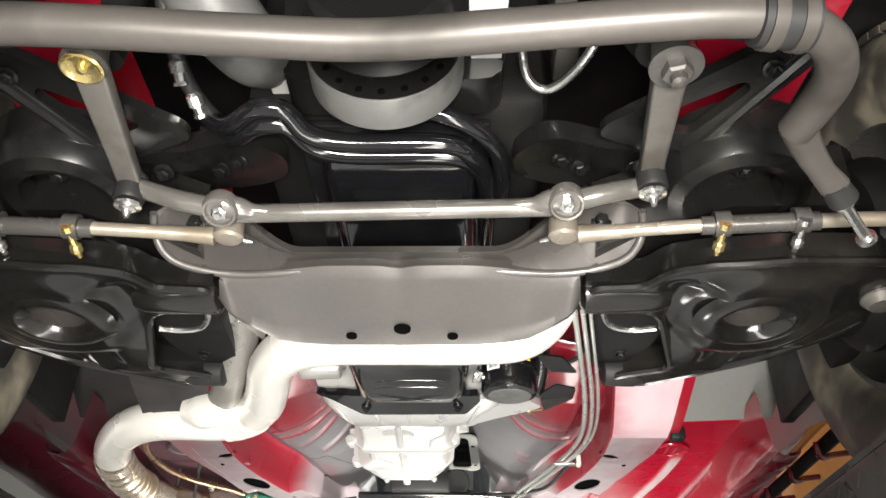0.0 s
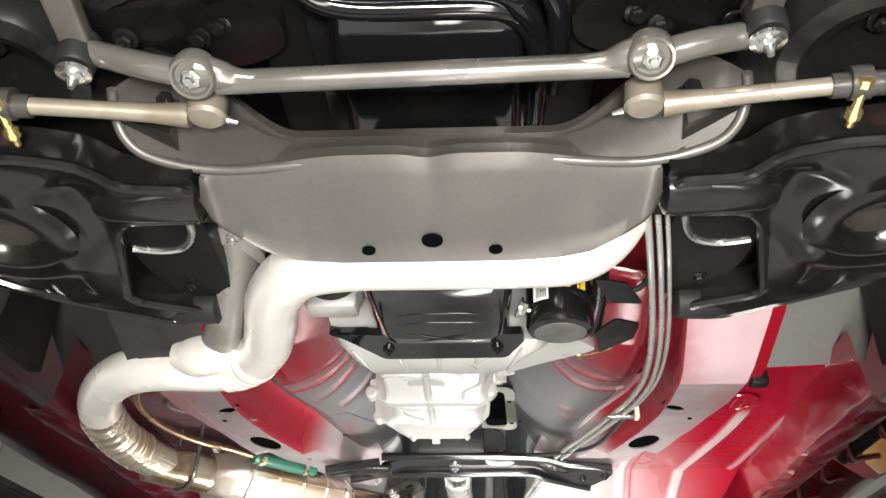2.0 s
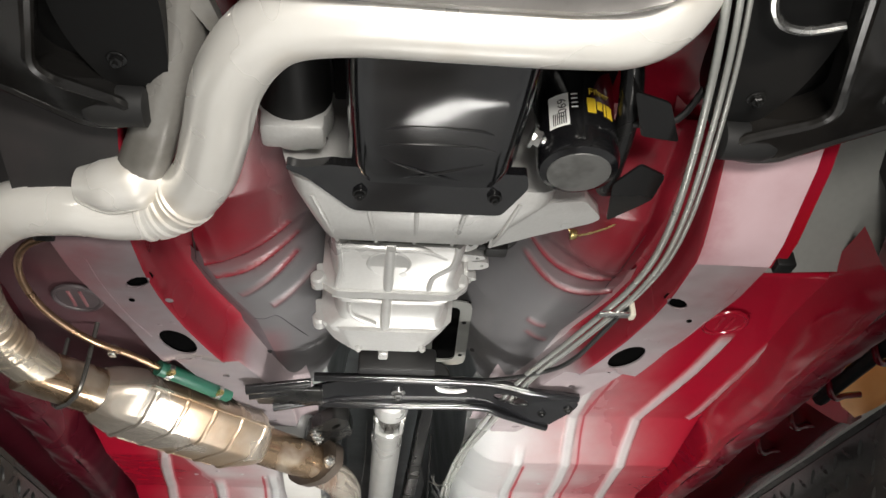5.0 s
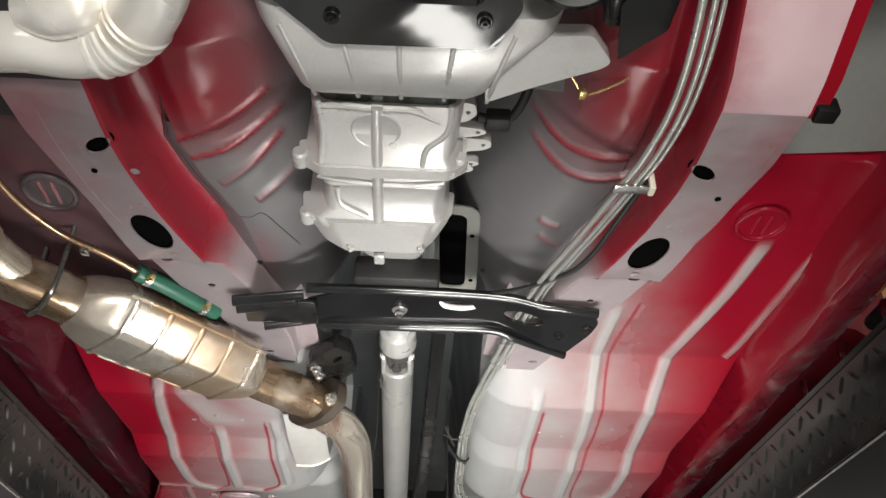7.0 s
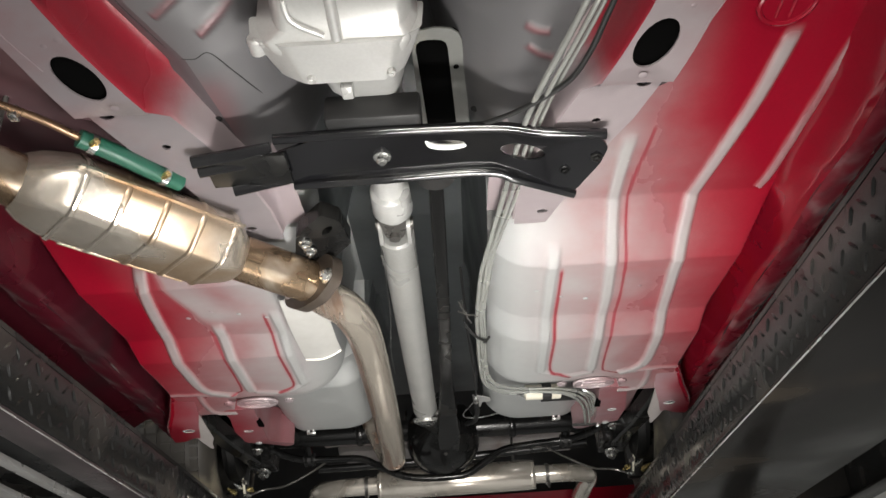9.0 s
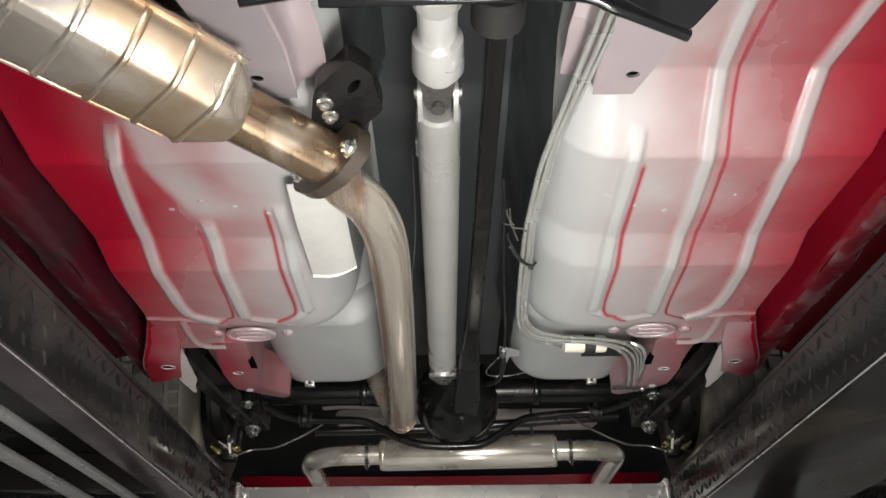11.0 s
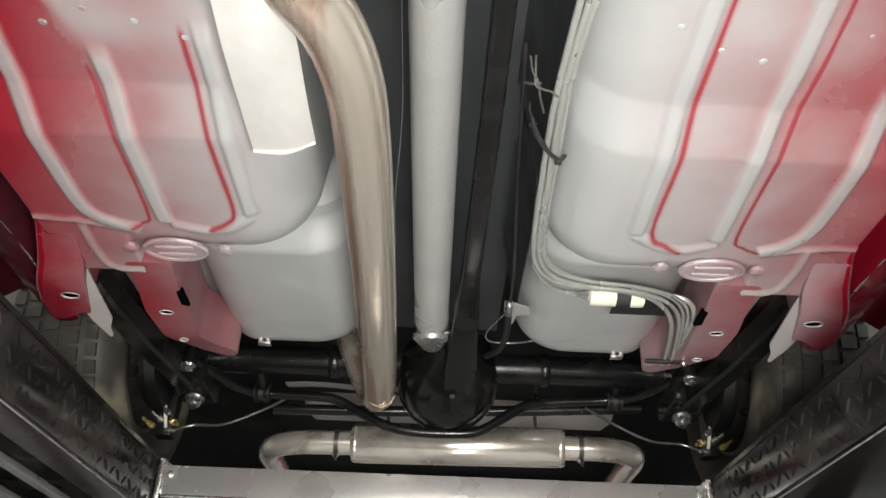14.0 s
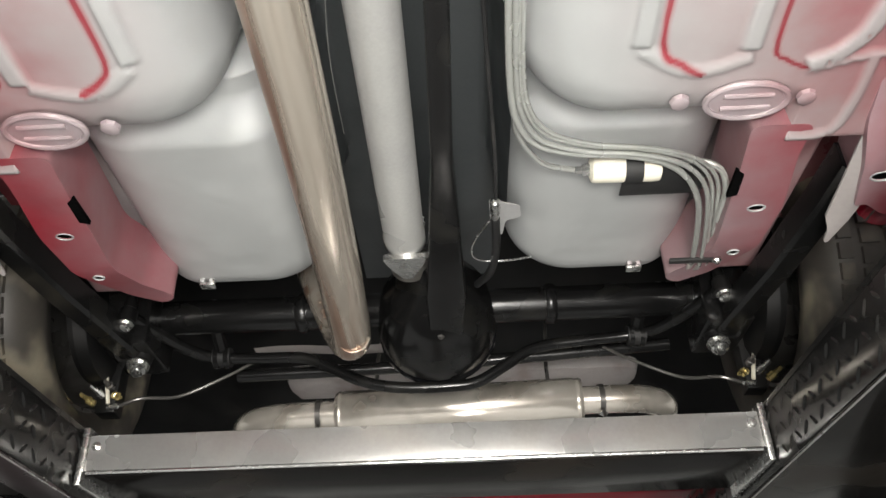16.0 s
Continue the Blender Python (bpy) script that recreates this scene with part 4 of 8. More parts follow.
def rocker(s):
    sill = thing("rocker_panel", "glossy red rocker sill with a ragged pinch flange" if s > 0 else "red rocker sill darkened for shade, with a ragged flange", "rocker panel", (s * 0.75, 2.2, 1.72), "rocker panels")
    ys = [1.50 + 0.03 * k for k in range(56)]
    prof = ((0.640, 1.87), (0.646, 1.82), (0.650, 1.785), (0.654, 1.762), (0.660, 1.752))
    bm = bmesh.new()
    fine = [1.50 + 0.01 * k for k in range(166)]
    crumple = lambda u, v: 0.0007 * math.sin(v * 41 + 1.7 * u + 3 * math.sin(v * 9)) + 0.0005 * math.sin(v * 83 + 3 * u + 4 * math.sin(v * 13))
    sheet(bm, [k / 4 for k in range(17)], fine, lambda u, v: (s * (lerp(u, range(5), [p[0] for p in prof]) + 0.003 * math.sin(v * 17) + crumple(u, v)), v, lerp(u, range(5), [p[1] for p in prof]) + 0.0025 * math.sin(v * 23 + u) + crumple(u + 2, v)))
    part("sill", bm, REDPAINT if s > 0 else SILLSHADE, sill, "" if s > 0 else "red sill with shade in its paint", 50)
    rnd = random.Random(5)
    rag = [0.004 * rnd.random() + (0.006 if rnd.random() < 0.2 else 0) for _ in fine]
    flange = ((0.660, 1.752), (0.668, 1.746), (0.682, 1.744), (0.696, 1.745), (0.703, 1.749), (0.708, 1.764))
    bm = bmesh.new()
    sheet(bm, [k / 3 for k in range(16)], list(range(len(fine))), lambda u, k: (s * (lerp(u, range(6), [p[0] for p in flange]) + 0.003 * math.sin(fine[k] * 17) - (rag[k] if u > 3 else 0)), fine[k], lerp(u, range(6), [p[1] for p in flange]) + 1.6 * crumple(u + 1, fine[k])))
    part("pinch_flange", bm, PINCH if s > 0 else SILLSHADE, sill, "crumpled pinkish pinch flange" if s > 0 else "crumpled maroon pinch flange", 50)
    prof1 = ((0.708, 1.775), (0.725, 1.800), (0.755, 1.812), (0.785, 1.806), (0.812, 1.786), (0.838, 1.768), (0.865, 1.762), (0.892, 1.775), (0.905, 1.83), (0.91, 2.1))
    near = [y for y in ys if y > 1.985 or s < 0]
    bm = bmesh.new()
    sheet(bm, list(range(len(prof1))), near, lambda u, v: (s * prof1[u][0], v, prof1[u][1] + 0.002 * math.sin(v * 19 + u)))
    part("outer_sill", bm, REDPAINT if s > 0 else SILLSHADE, sill, "", 50)
    if s < 0:
        return
    prof2 = ((0.708, 1.775), (0.725, 1.800), (0.755, 1.812), (0.785, 1.822), (0.81, 1.85), (0.82, 2.0))
    front = [y for y in ys if y < 2.0]
    bm = bmesh.new()
    sheet(bm, list(range(len(prof2))), front, lambda u, v: (s * prof2[u][0], v, prof2[u][1] + 0.002 * math.sin(v * 19 + u)))
    part("outer_sill", bm, REDPAINT, sill, "", 50)
    bm = bmesh.new()
    prof3 = ((0.838, 1.99), (0.836, 1.86), (0.842, 1.79), (0.862, 1.765), (0.890, 1.775), (0.905, 1.90), (0.91, 2.1))
    sheet(bm, list(range(len(prof3))), front, lambda u, v: (s * (prof3[u][0] + 0.006 * math.sin(v * 21)), v, prof3[u][1] + 0.004 * math.sin(v * 27 + u)))
    part("skirt", bm, AMBER, sill, "amber translucent skirt", 50)
    bm = bmesh.new()
    tube(bm, [(s * 0.79, 1.52, 1.796), (s * 0.79, 1.75, 1.796), (s * 0.79, 1.97, 1.796)], 0.014, 8, 4)
    part("seal_strip", bm, RUBBER, sill)
    for y in (1.60, 1.755, 1.91, 2.065, 2.22):
        bm = bmesh.new()
        tube(bm, [(s * 0.772, y - 0.014, 1.800), (s * 0.775, y - 0.006, 1.776), (s * 0.79, y + 0.002, 1.774), (s * 0.806, y + 0.004, 1.780), (s * 0.838, y + 0.004, 1.784)], 0.006, 8, 4)
        part("skirt_clip", bm, REDPAINT, sill)


for s in (-1, 1):
    frame_rail(s)
    rear_rail(s)
    rocker(s)

# sealer seams
for line in ([(-0.311, 1.50), (-0.321, 1.60), (-0.322, 1.620), (-0.301, 1.690), (-0.262, 1.785)], [(-0.262, 1.785), (-0.240, 1.788), (-0.220, 1.782), (-0.200, 1.820), (-0.166, 1.899)], [(0.306, 1.463), (0.297, 1.559), (0.286, 1.671), (0.262, 1.74)]):
    bm = bmesh.new()
    strip(bm, line, 0.0035, 0.001, ground_z, down=0.001)
    part("sealer_seam", bm, RUBBER, tunnel, "thin dark sealer seam")
# access opening in the tunnel beside the gearbox
bm = bmesh.new()
plate(bm, rounded([(0.040, 1.830), (0.112, 1.830), (0.126, 2.10), (0.045, 2.10)], 0.03), [rounded([(0.046, 1.852), (0.092, 1.852), (0.103, 2.075), (0.056, 2.075)], 0.018)], 0.003, lambda x, y, h: (x, y, 1.900 + h))
frame_ob = part("access_frame", bm, GREYSEAL, car, "grey flange round a tunnel opening")
# black sheet laid over the opening for its darkness
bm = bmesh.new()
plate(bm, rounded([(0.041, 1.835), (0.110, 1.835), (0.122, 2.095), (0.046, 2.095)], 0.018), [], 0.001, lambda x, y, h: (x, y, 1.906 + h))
part("access_shade", bm, HOLE, car, "black sheet for the dark of the tunnel opening")
for hx, hy in ((0.104, 1.91), (0.112, 2.05)):
    bm = bmesh.new()
    lathe(bm, (hx, hy, 1.8998), (0, 0, -1), [(0.0, 0.0045), (0.001, 0.0045)], 10)
    part("screw_hole", bm, HOLE, frame_ob)
# spot welds, a seam and small dents along the front rails
for s in (-1, 1):
    bm = bmesh.new()
    tube(bm, [(s * 0.430, 1.497, 1.7572), (s * 0.426, 1.563, 1.7572), (s * 0.410, 1.655, 1.7572), (s * 0.392, 1.715, 1.7572)], 0.0012, 6, 5)
    part("rail_seam", bm, RAIL if s > 0 else RAILSHADE, car)
    for px, py, rr in ((0.345, 1.60, 0.006), (0.352, 1.667, 0.007), (0.372, 1.675, 0.005), (0.335, 1.79, 0.006)):
        bm = bmesh.new()
        lathe(bm, (s * px, py, 1.7575), (0, 0, -1), [(0.0, rr), (0.0006, rr * 0.7), (0.0009, 0.0008)], 12)
        part("dimple", bm, RAIL if s > 0 else RAILSHADE, car)
    for px, py, rr in ((0.329, 1.985, 0.007), (0.395, 1.60, 0.004)):
        bm = bmesh.new()
        zz = 1.757 if py < 1.8 else ground_z(px, py)
        lathe(bm, (s * px, py, zz - 0.0005), (0, 0, -1), [(0.0, rr), (0.0012, rr)], 12)
        part("small_hole", bm, HOLE, car)
# black discs; the two on the left stand in for dark holes
for hx, hy in ((-0.243, 1.911), (-0.253, 1.950), (0.13, 1.99)):
    bm = bmesh.new()
    lathe(bm, (hx, hy, ground_z(hx, hy) - 0.002), (0.3 if hx < 0 else -0.3, 0, -1), [(0, 0.006), (0.001, 0.006)], 12)
    part("dark_disc", bm, RUBBER, car)

# upper body: dark closing sheets, added so that the gaps look unlit
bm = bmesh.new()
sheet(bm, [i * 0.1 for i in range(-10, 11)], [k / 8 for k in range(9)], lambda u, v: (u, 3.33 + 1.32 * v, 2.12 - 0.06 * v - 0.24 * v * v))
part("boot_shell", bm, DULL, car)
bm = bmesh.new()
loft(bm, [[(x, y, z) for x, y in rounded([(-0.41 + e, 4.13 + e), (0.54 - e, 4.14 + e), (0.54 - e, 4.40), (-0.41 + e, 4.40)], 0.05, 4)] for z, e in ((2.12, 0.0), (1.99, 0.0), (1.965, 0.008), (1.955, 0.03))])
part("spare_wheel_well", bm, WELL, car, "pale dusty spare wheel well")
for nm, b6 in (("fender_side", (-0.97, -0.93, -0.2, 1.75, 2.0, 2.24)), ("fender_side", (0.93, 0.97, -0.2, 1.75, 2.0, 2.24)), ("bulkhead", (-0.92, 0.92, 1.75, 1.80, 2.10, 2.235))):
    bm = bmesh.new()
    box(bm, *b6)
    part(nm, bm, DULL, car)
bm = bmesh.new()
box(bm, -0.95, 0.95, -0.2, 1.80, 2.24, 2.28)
part("upper_shell", bm, DULL, car, "dark sheet added to close the engine bay from light")
bm = bmesh.new()
sheet(bm, [i * 0.1 for i in range(-8, 9)], [0, 0.15, 0.3, 0.6, 0.8, 1], lambda u, v: (u, 4.52 + 0.18 * v - 0.06 * u * u, 1.852 - 0.105 * v - 0.015 * math.sin(math.pi * v)))
part("rear_valance", bm, REDPAINT, car, "red rear valance")
for s in (-1, 1):
    bm = bmesh.new()
    sheet(bm, [0, 0.25, 0.5, 0.75, 1], [k / 8 for k in range(9)], lambda u, v: (s * (0.222 + 0.10 * u), 1.03 + 0.34 * v, 1.935 - 0.045 * u + 0.006 * math.sin(6 * v)))
    part("bulkhead_apron", bm, REDPAINT, car, "red apron beside the engine")
    bm = bmesh.new()
    sheet(bm, [0, 0.25, 0.5, 0.75, 1], [0, 0.25, 0.5, 0.75, 1], lambda u, v: (s * (0.36 + 0.15 * u), 0.56 + 0.42 * v, 2.04 + 0.02 * math.sin(5 * u + 3 * v) - 0.06 * u))
    part("inner_fender", bm, REDPAINT, car, "red inner fender")
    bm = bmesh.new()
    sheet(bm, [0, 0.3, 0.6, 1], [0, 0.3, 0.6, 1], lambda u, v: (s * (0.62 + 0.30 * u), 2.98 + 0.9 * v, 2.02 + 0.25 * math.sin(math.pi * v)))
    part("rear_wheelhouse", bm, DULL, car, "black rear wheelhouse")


def road_wheel(s, y):
    wheel = thing("road_wheel", "worn black tyre on a wheel standing on the ramp", "wheel", (s * 0.77, y, 1.56), "road wheels")
    r = 0.325
    bm = bmesh.new()
    lathe(bm, (s * 0.66, y, 1.56 + r - 0.003), (s, 0, 0), [(0.02, 0.19), (0.0, 0.21), (-0.008, 0.25), (0.0, 0.29), (0.012, 0.31), (0.03, 0.322), (0.11, r), (0.19, 0.322), (0.208, 0.31), (0.22, 0.29), (0.225, 0.25), (0.215, 0.21), (0.2, 0.19)], 72, False)
    tyre = part("tyre", bm, TYRE, wheel)
    bm = bmesh.new()
    for k in range(60):
        a = 2 * math.pi * k / 60
        for j, (d, w) in enumerate(((0.035, 0.022), (0.075, 0.03), (0.115, 0.03), (0.155, 0.03), (0.188, 0.02))):
            aa = a + 0.03 * j
            c, sn = math.cos(aa), math.sin(aa)
            rad = r + (0.001 if 0.05 < d < 0.17 else -0.002)
            m = Matrix(((1, 0, 0, s * (0.66 + d)), (0, c, -sn, y + c * rad), (0, sn, c, 1.56 + r + 0.003 + sn * rad), (0, 0, 0, 1)))
            bmesh.ops.create_cube(bm, size=1, matrix=m @ Matrix.Diagonal((w, 0.012, 0.027, 1)))
    tagged(part("tread_pattern", bm, TYRE, tyre), kind="stuff")
    bm = bmesh.new()
    lathe(bm, (s * 0.68, y, 1.56 + r), (s, 0, 0), [(0.0, 0.20), (0.0, 0.185), (0.02, 0.18), (0.12, 0.17), (0.13, 0.07), (0.14, 0.0001)], 40, False)
    part("rim", bm, STEEL, wheel)
    bm = bmesh.new()
    lathe(bm, (s * 0.655, y, 1.56 + r), (s, 0, 0), [(-0.03, 0.06), (-0.03, 0.12), (-0.01, 0.13), (0.0, 0.14), (0.012, 0.14), (0.012, 0.06)], 36)
    part("brake", bm, DULL, wheel)


for s in (-1, 1):
    road_wheel(s, 1.03)
    road_wheel(s, 3.60)


# ---- front suspension and steering ----
kmember = thing("front_crossmember", "gunmetal-grey pressed steel front crossmember with punched holes", "crossmember", (0, 0.97, 1.745))
KX = (0, 0.10, 0.14, 0.17, 0.205, 0.222, 0.229, 0.2325, 0.247, 0.292)
KR = (1.049, 1.048, 1.042, 1.031, 1.009, 0.994, 0.978, 0.940, 0.916, 0.898)


def k_section(x):
    ax = abs(x)
    yr = lerp(ax, KX, KR)
    yf = min(0.903 + 0.016 * step(ax, 0.08, 0.2) + 0.006 * math.exp(-(x / 0.018) ** 2), yr - 0.004)
    c = 1 - math.sqrt(1 - min(max((ax - 0.245) / 0.047, 0), 0.999) ** 2)
    zr, zf = 1.745 + 0.25 * max(ax - 0.17, 0), 1.787 + 0.060 * (1 - math.sqrt(max(1 - min(max((ax - 0.232) / 0.060, 0), 1) ** 2, 0)))
    zt = 1.812 + 0.068 * step(ax, 0.12, 0.25)
    yt = 0.885 - 0.022 * step(ax, 0.13, 0.25) + 0.020 * c
    m = lambda t: (yr + (yf - yr) * t, zr + (zf - zr) * t)
    low = 1 - 0.9 * step(ax, 0.225, 0.285)
    pts = [(yr + 0.004 * low, zr + 0.022 + 0.078 * low), (yr + 0.004 * low, zr + 0.022), (yr + 0.001, zr + 0.008), (yr - 0.010, zr + 0.0005)]
    pts += [m(t) for t in (0.12, 0.3, 0.5, 0.7, 0.86)] + [(yf + 0.008, zf - 0.002), (yf, zf + 0.004), (yf - 0.002, zf + 0.014), (yt, zt - 0.012), (yt + 0.002, zt - 0.002), (yt + 0.012, zt), (yt + 0.03, zt - 0.004)]
    return [(x, yy, zz) for yy, zz in pts]


bm = bmesh.new()
xs = [-0.254 + 0.508 * k / 96 for k in range(97)]
sheet(bm, list(range(11)), [-0.2325 + 0.465 * k / 120 for k in range(121)], lambda u, v: k_section(v)[u])
part("pressed_beam", bm, GUNMETAL, kmember, "", 60)
# lip is darker than the gunmetal beam: its shade is in the colour
bm = bmesh.new()
sheet(bm, list(range(10, 16)), xs, lambda u, v: k_section(v)[u])
part("front_lip", bm, LIP, kmember, "dark grey rolled front lip", 60)
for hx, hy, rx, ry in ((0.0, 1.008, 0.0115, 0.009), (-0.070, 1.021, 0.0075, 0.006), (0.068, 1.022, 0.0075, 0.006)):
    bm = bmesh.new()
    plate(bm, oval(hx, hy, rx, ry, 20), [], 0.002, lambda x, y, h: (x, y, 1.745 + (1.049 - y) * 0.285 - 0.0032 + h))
    part("punched_hole", bm, HOLE, kmember, "black disc for a punched hole")
for s in (-1, 1):
    bolt(kmember, (s * 0.256, 0.868, 1.835), (0, -1, -0.4), 0.009, SATIN)
    rim = [(0.160, 0.9185, 1.7895), (0.206, 0.922, 1.790), (0.248, 0.916, 1.792), (0.284, 0.902, 1.797), (0.301, 0.886, 1.808), (0.307, 0.868, 1.825), (0.303, 0.846, 1.834)]
    inner = [(0.130, 0.892, 1.800), (0.160, 0.888, 1.808), (0.190, 0.880, 1.822), (0.215, 0.868, 1.834), (0.232, 0.856, 1.842), (0.243, 0.842, 1.846), (0.248, 0.830, 1.848)]
    bm = bmesh.new()
    sheet(bm, [0, 0.25, 0.5, 0.75, 1], list(range(7)), lambda u, v: (s * (rim[v][0] * (1 - u) + inner[v][0] * u), rim[v][1] * (1 - u) + inner[v][1] * u, rim[v][2] * (1 - u) + inner[v][2] * u + 0.006 * math.sin(math.pi * u)))
    part("front_ear", bm, LIP, kmember, "dark grey dished ear")
    bm = bmesh.new()
    tube(bm, [(s * x, y, z) for x, y, z in [(0.05, 0.909, 1.7935), (0.105, 0.914, 1.7915)] + rim], [0.003, 0.004, 0.0055, 0.0055, 0.0055, 0.0055, 0.0055, 0.0055, 0.005], 10, 6)
    part("ear_rim", bm, GUNMETAL, kmember, "rounded grey rim of the ear")
    # solid black block for the dark of the bushing's pocket, and the rear ear
    bm = bmesh.new()
    loft(bm, [[(s * x, y, z) for y, z in ((0.915, 1.775), (0.915, 1.86), (1.02, 1.86), (1.02, 1.79))] for x in (0.238, 0.27)])
    part("bushing_pocket", bm, DULL, kmember)
    bm = bmesh.new()
    outline = rounded([(0.272, 1.03), (0.36, 1.03), (0.376, 1.09), (0.370, 1.165), (0.340, 1.232), (0.306, 1.25), (0.280, 1.21), (0.272, 1.13)], 0.03)
    plate(bm, outline, [oval(0.302, 1.222, 0.005, 0.005, 10)], 0.05, lambda x, y, h: (s * x, y, 1.803 + 0.12 * max(1.10 - y, 0) + h))
    part("rear_ear", bm, DULL, kmember, "satin black ear with a bolt and hole", 30)
    bolt(kmember, (s * 0.327, 1.185, 1.803), (0, 0, -1), 0.007, SATIN)
    # added black sheet stands in for the shade behind the arm's opening
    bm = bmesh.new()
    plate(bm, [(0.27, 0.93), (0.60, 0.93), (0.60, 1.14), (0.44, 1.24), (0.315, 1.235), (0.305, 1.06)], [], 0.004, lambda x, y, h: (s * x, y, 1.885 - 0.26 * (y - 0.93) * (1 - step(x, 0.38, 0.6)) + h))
    part("shade_sheet", bm, DULL, kmember)
    bm = bmesh.new()
    loft(bm, [[(s * x, y, z) for y, z in ((y0, z0), (y0, z0 + 0.10), (y1, z0 + 0.10), (y1, z0 + 0.01))] for x, y0, y1, z0 in ((0.25, 0.875, 1.0, 1.80), (0.33, 0.865, 1.0, 1.825), (0.42, 0.86, 1.06, 1.85), (0.60, 0.90, 1.06, 1.88))])
    part("side_arm", bm, ARMBLACK, kmember, "dark crossmember arm")


def control_arm(s):
    arm = thing("lower_control_arm", "satin black stamped lower control arm with a spring pocket", "control arm", (s * 0.45, 1.03, 1.77), "front control arms")
    lift = lambda x, y: 1.768 + 0.014 * step(y, 1.12, 1.27) + 0.006 * step(x, 0.5, 0.65) - 0.006 * step(x, 0.36, 0.44) * (1 - step(x, 0.52, 0.62))
    outline = rounded([(0.245, 0.932), (0.315, 0.925), (0.338, 0.890), (0.40, 0.868), (0.485, 0.853), (0.59, 0.868), (0.652, 0.92), (0.660, 0.985), (0.60, 1.07), (0.51, 1.13), (0.43, 1.20), (0.375, 1.262), (0.335, 1.262), (0.318, 1.243), (0.33, 1.225), (0.385, 1.192), (0.398, 1.168), (0.372, 1.08), (0.352, 1.01), (0.332, 0.985), (0.245, 0.985)], 0.016, 4)
    bm = bmesh.new()
    nx, ny = 108, 106
    inside = lambda x, y: sum((a[1] > y) != (b[1] > y) and x < (b[0] - a[0]) * (y - a[1]) / (b[1] - a[1]) + a[0] for a, b in zip(outline, outline[1:] + outline[:1])) % 2 == 1

    def pressed(x, y):
        d = math.hypot(x - 0.466, y - 0.985)
        z = lift(x, y) - 0.010 * step(d, 0.125, 0.085) + 0.010 * step(x, 0.325, 0.37) * step(x, 0.425, 0.385) * step(y, 0.90, 0.93) * step(y, 1.10, 1.04)
        z += 0.018 * step(y, 1.085, 1.115) * step(y, 1.165, 1.13) * step(x, 0.42, 0.46)
        return z

    grid = {}
    for i in range(nx):
        for j in range(ny):
            x, y = 0.242 + 0.004 * i, 0.850 + 0.004 * j
            if inside(x, y) and math.hypot(x - 0.466, y - 0.985) > 0.061:
                grid[i, j] = bm.verts.new((s * x, y, pressed(x, y)))
    for i, j in list(grid):
        quad = [grid.get(k) for k in ((i, j), (i + 1, j), (i + 1, j + 1), (i, j + 1))]
        if all(quad):
            bm.faces.new(quad)
    part("stamping", bm, ARMBLACK, arm, "", 60)
    bm = bmesh.new()
    loop = outline + [outline[0]]
    tube(bm, [(s * x, y, lift(x, y) + 0.004) for x, y in loop], 0.0065, 8, 1, False, False)
    part("rolled_edge", bm, ARMBLACK, arm)
    bm = bmesh.new()
    rows = [[(s * x, y, lift(x, y) + h) for x, y in outline] for h in (0.004, 0.022, 0.045)]
    loft(bm, rows, False)
    part("flange", bm, ARMBLACK, arm, sharp=30)
    bm = bmesh.new()
    lathe(bm, (s * 0.466, 0.985, lift(0.466, 0.985)), (0, 0, -1), [(0.003, 0.080), (0.008, 0.072), (0.013, 0.060), (0.013, 0.050), (0.006, 0.042), (-0.004, 0.038)], 40, False)
    part("spring_pocket", bm, ARMBLACK, arm)
    bm = bmesh.new()
    lathe(bm, (s * 0.466, 0.985, lift(0.466, 0.985)), (0, 0, -1), [(-0.004, 0.038), (-0.02, 0.040), (-0.06, 0.042), (-0.061, 0.001)], 36, False)
    part("pocket_wall", bm, LIP, arm, "dark grey inside of the spring pocket")
    bm = bmesh.new()
    ring = [(s * (0.466 + 0.033 * math.cos(a)), 0.985 + 0.033 * math.sin(a), 1.79 + 0.007 * a) for a in (0.35 * k for k in range(50))]
    tube(bm, ring, 0.007, 8, 1, False)
    part("coil_spring", bm, RUBBER, arm, "black coil spring seen through the pocket")
    bm = bmesh.new()
    lathe(bm, (s * 0.236, 0.958, 1.782), (s, 0, 0), [(0.0, 0.018), (0.004, 0.027), (0.02, 0.028), (0.10, 0.026), (0.115, 0.02)], 24)
    part("front_bushing", bm, ARMBLACK, arm)
    bm = bmesh.new()
    lathe(bm, (s * 0.305, 1.245, 1.797), (s, 0, 0), [(0.0, 0.016), (0.004, 0.023), (0.05, 0.024), (0.065, 0.018)], 24)
    part("rear_bushing", bm, RUBBER, arm)
    bm = bmesh.new()
    loft(bm, [[(s * x, y, z) for x, z in ((x0, 1.768), (x0 + 0.005, 1.768), (x0 + 0.02, 1.82), (x0 + 0.015, 1.82))] for x0, y in ((0.348, 1.0), (0.362, 1.06), (0.380, 1.12), (0.394, 1.172))])
    part("gusset", bm, ARMBLACK, arm)
    bm = bmesh.new()
    tube(bm, [(s * 0.275, 1.0, 1.792), (s * 0.281, 1.045, 1.792), (s * 0.298, 1.072, 1.790), (s * 0.325, 1.078, 1.788), (s * 0.357, 1.066, 1.785)], 0.0045, 8, 6)
    part("lip_wire", bm, ZINC, arm, "bright wire lip round the opening")
    bm = bmesh.new()
    lathe(bm, (s * 0.622, 0.955, 1.757), (0, 0, 1), [(0.0, 0.004), (0.002, 0.018), (0.012, 0.026), (0.05, 0.024), (0.07, 0.012)], 20)
    part("ball_joint", bm, FORGED, arm)


for s in (-1, 1):
    control_arm(s)

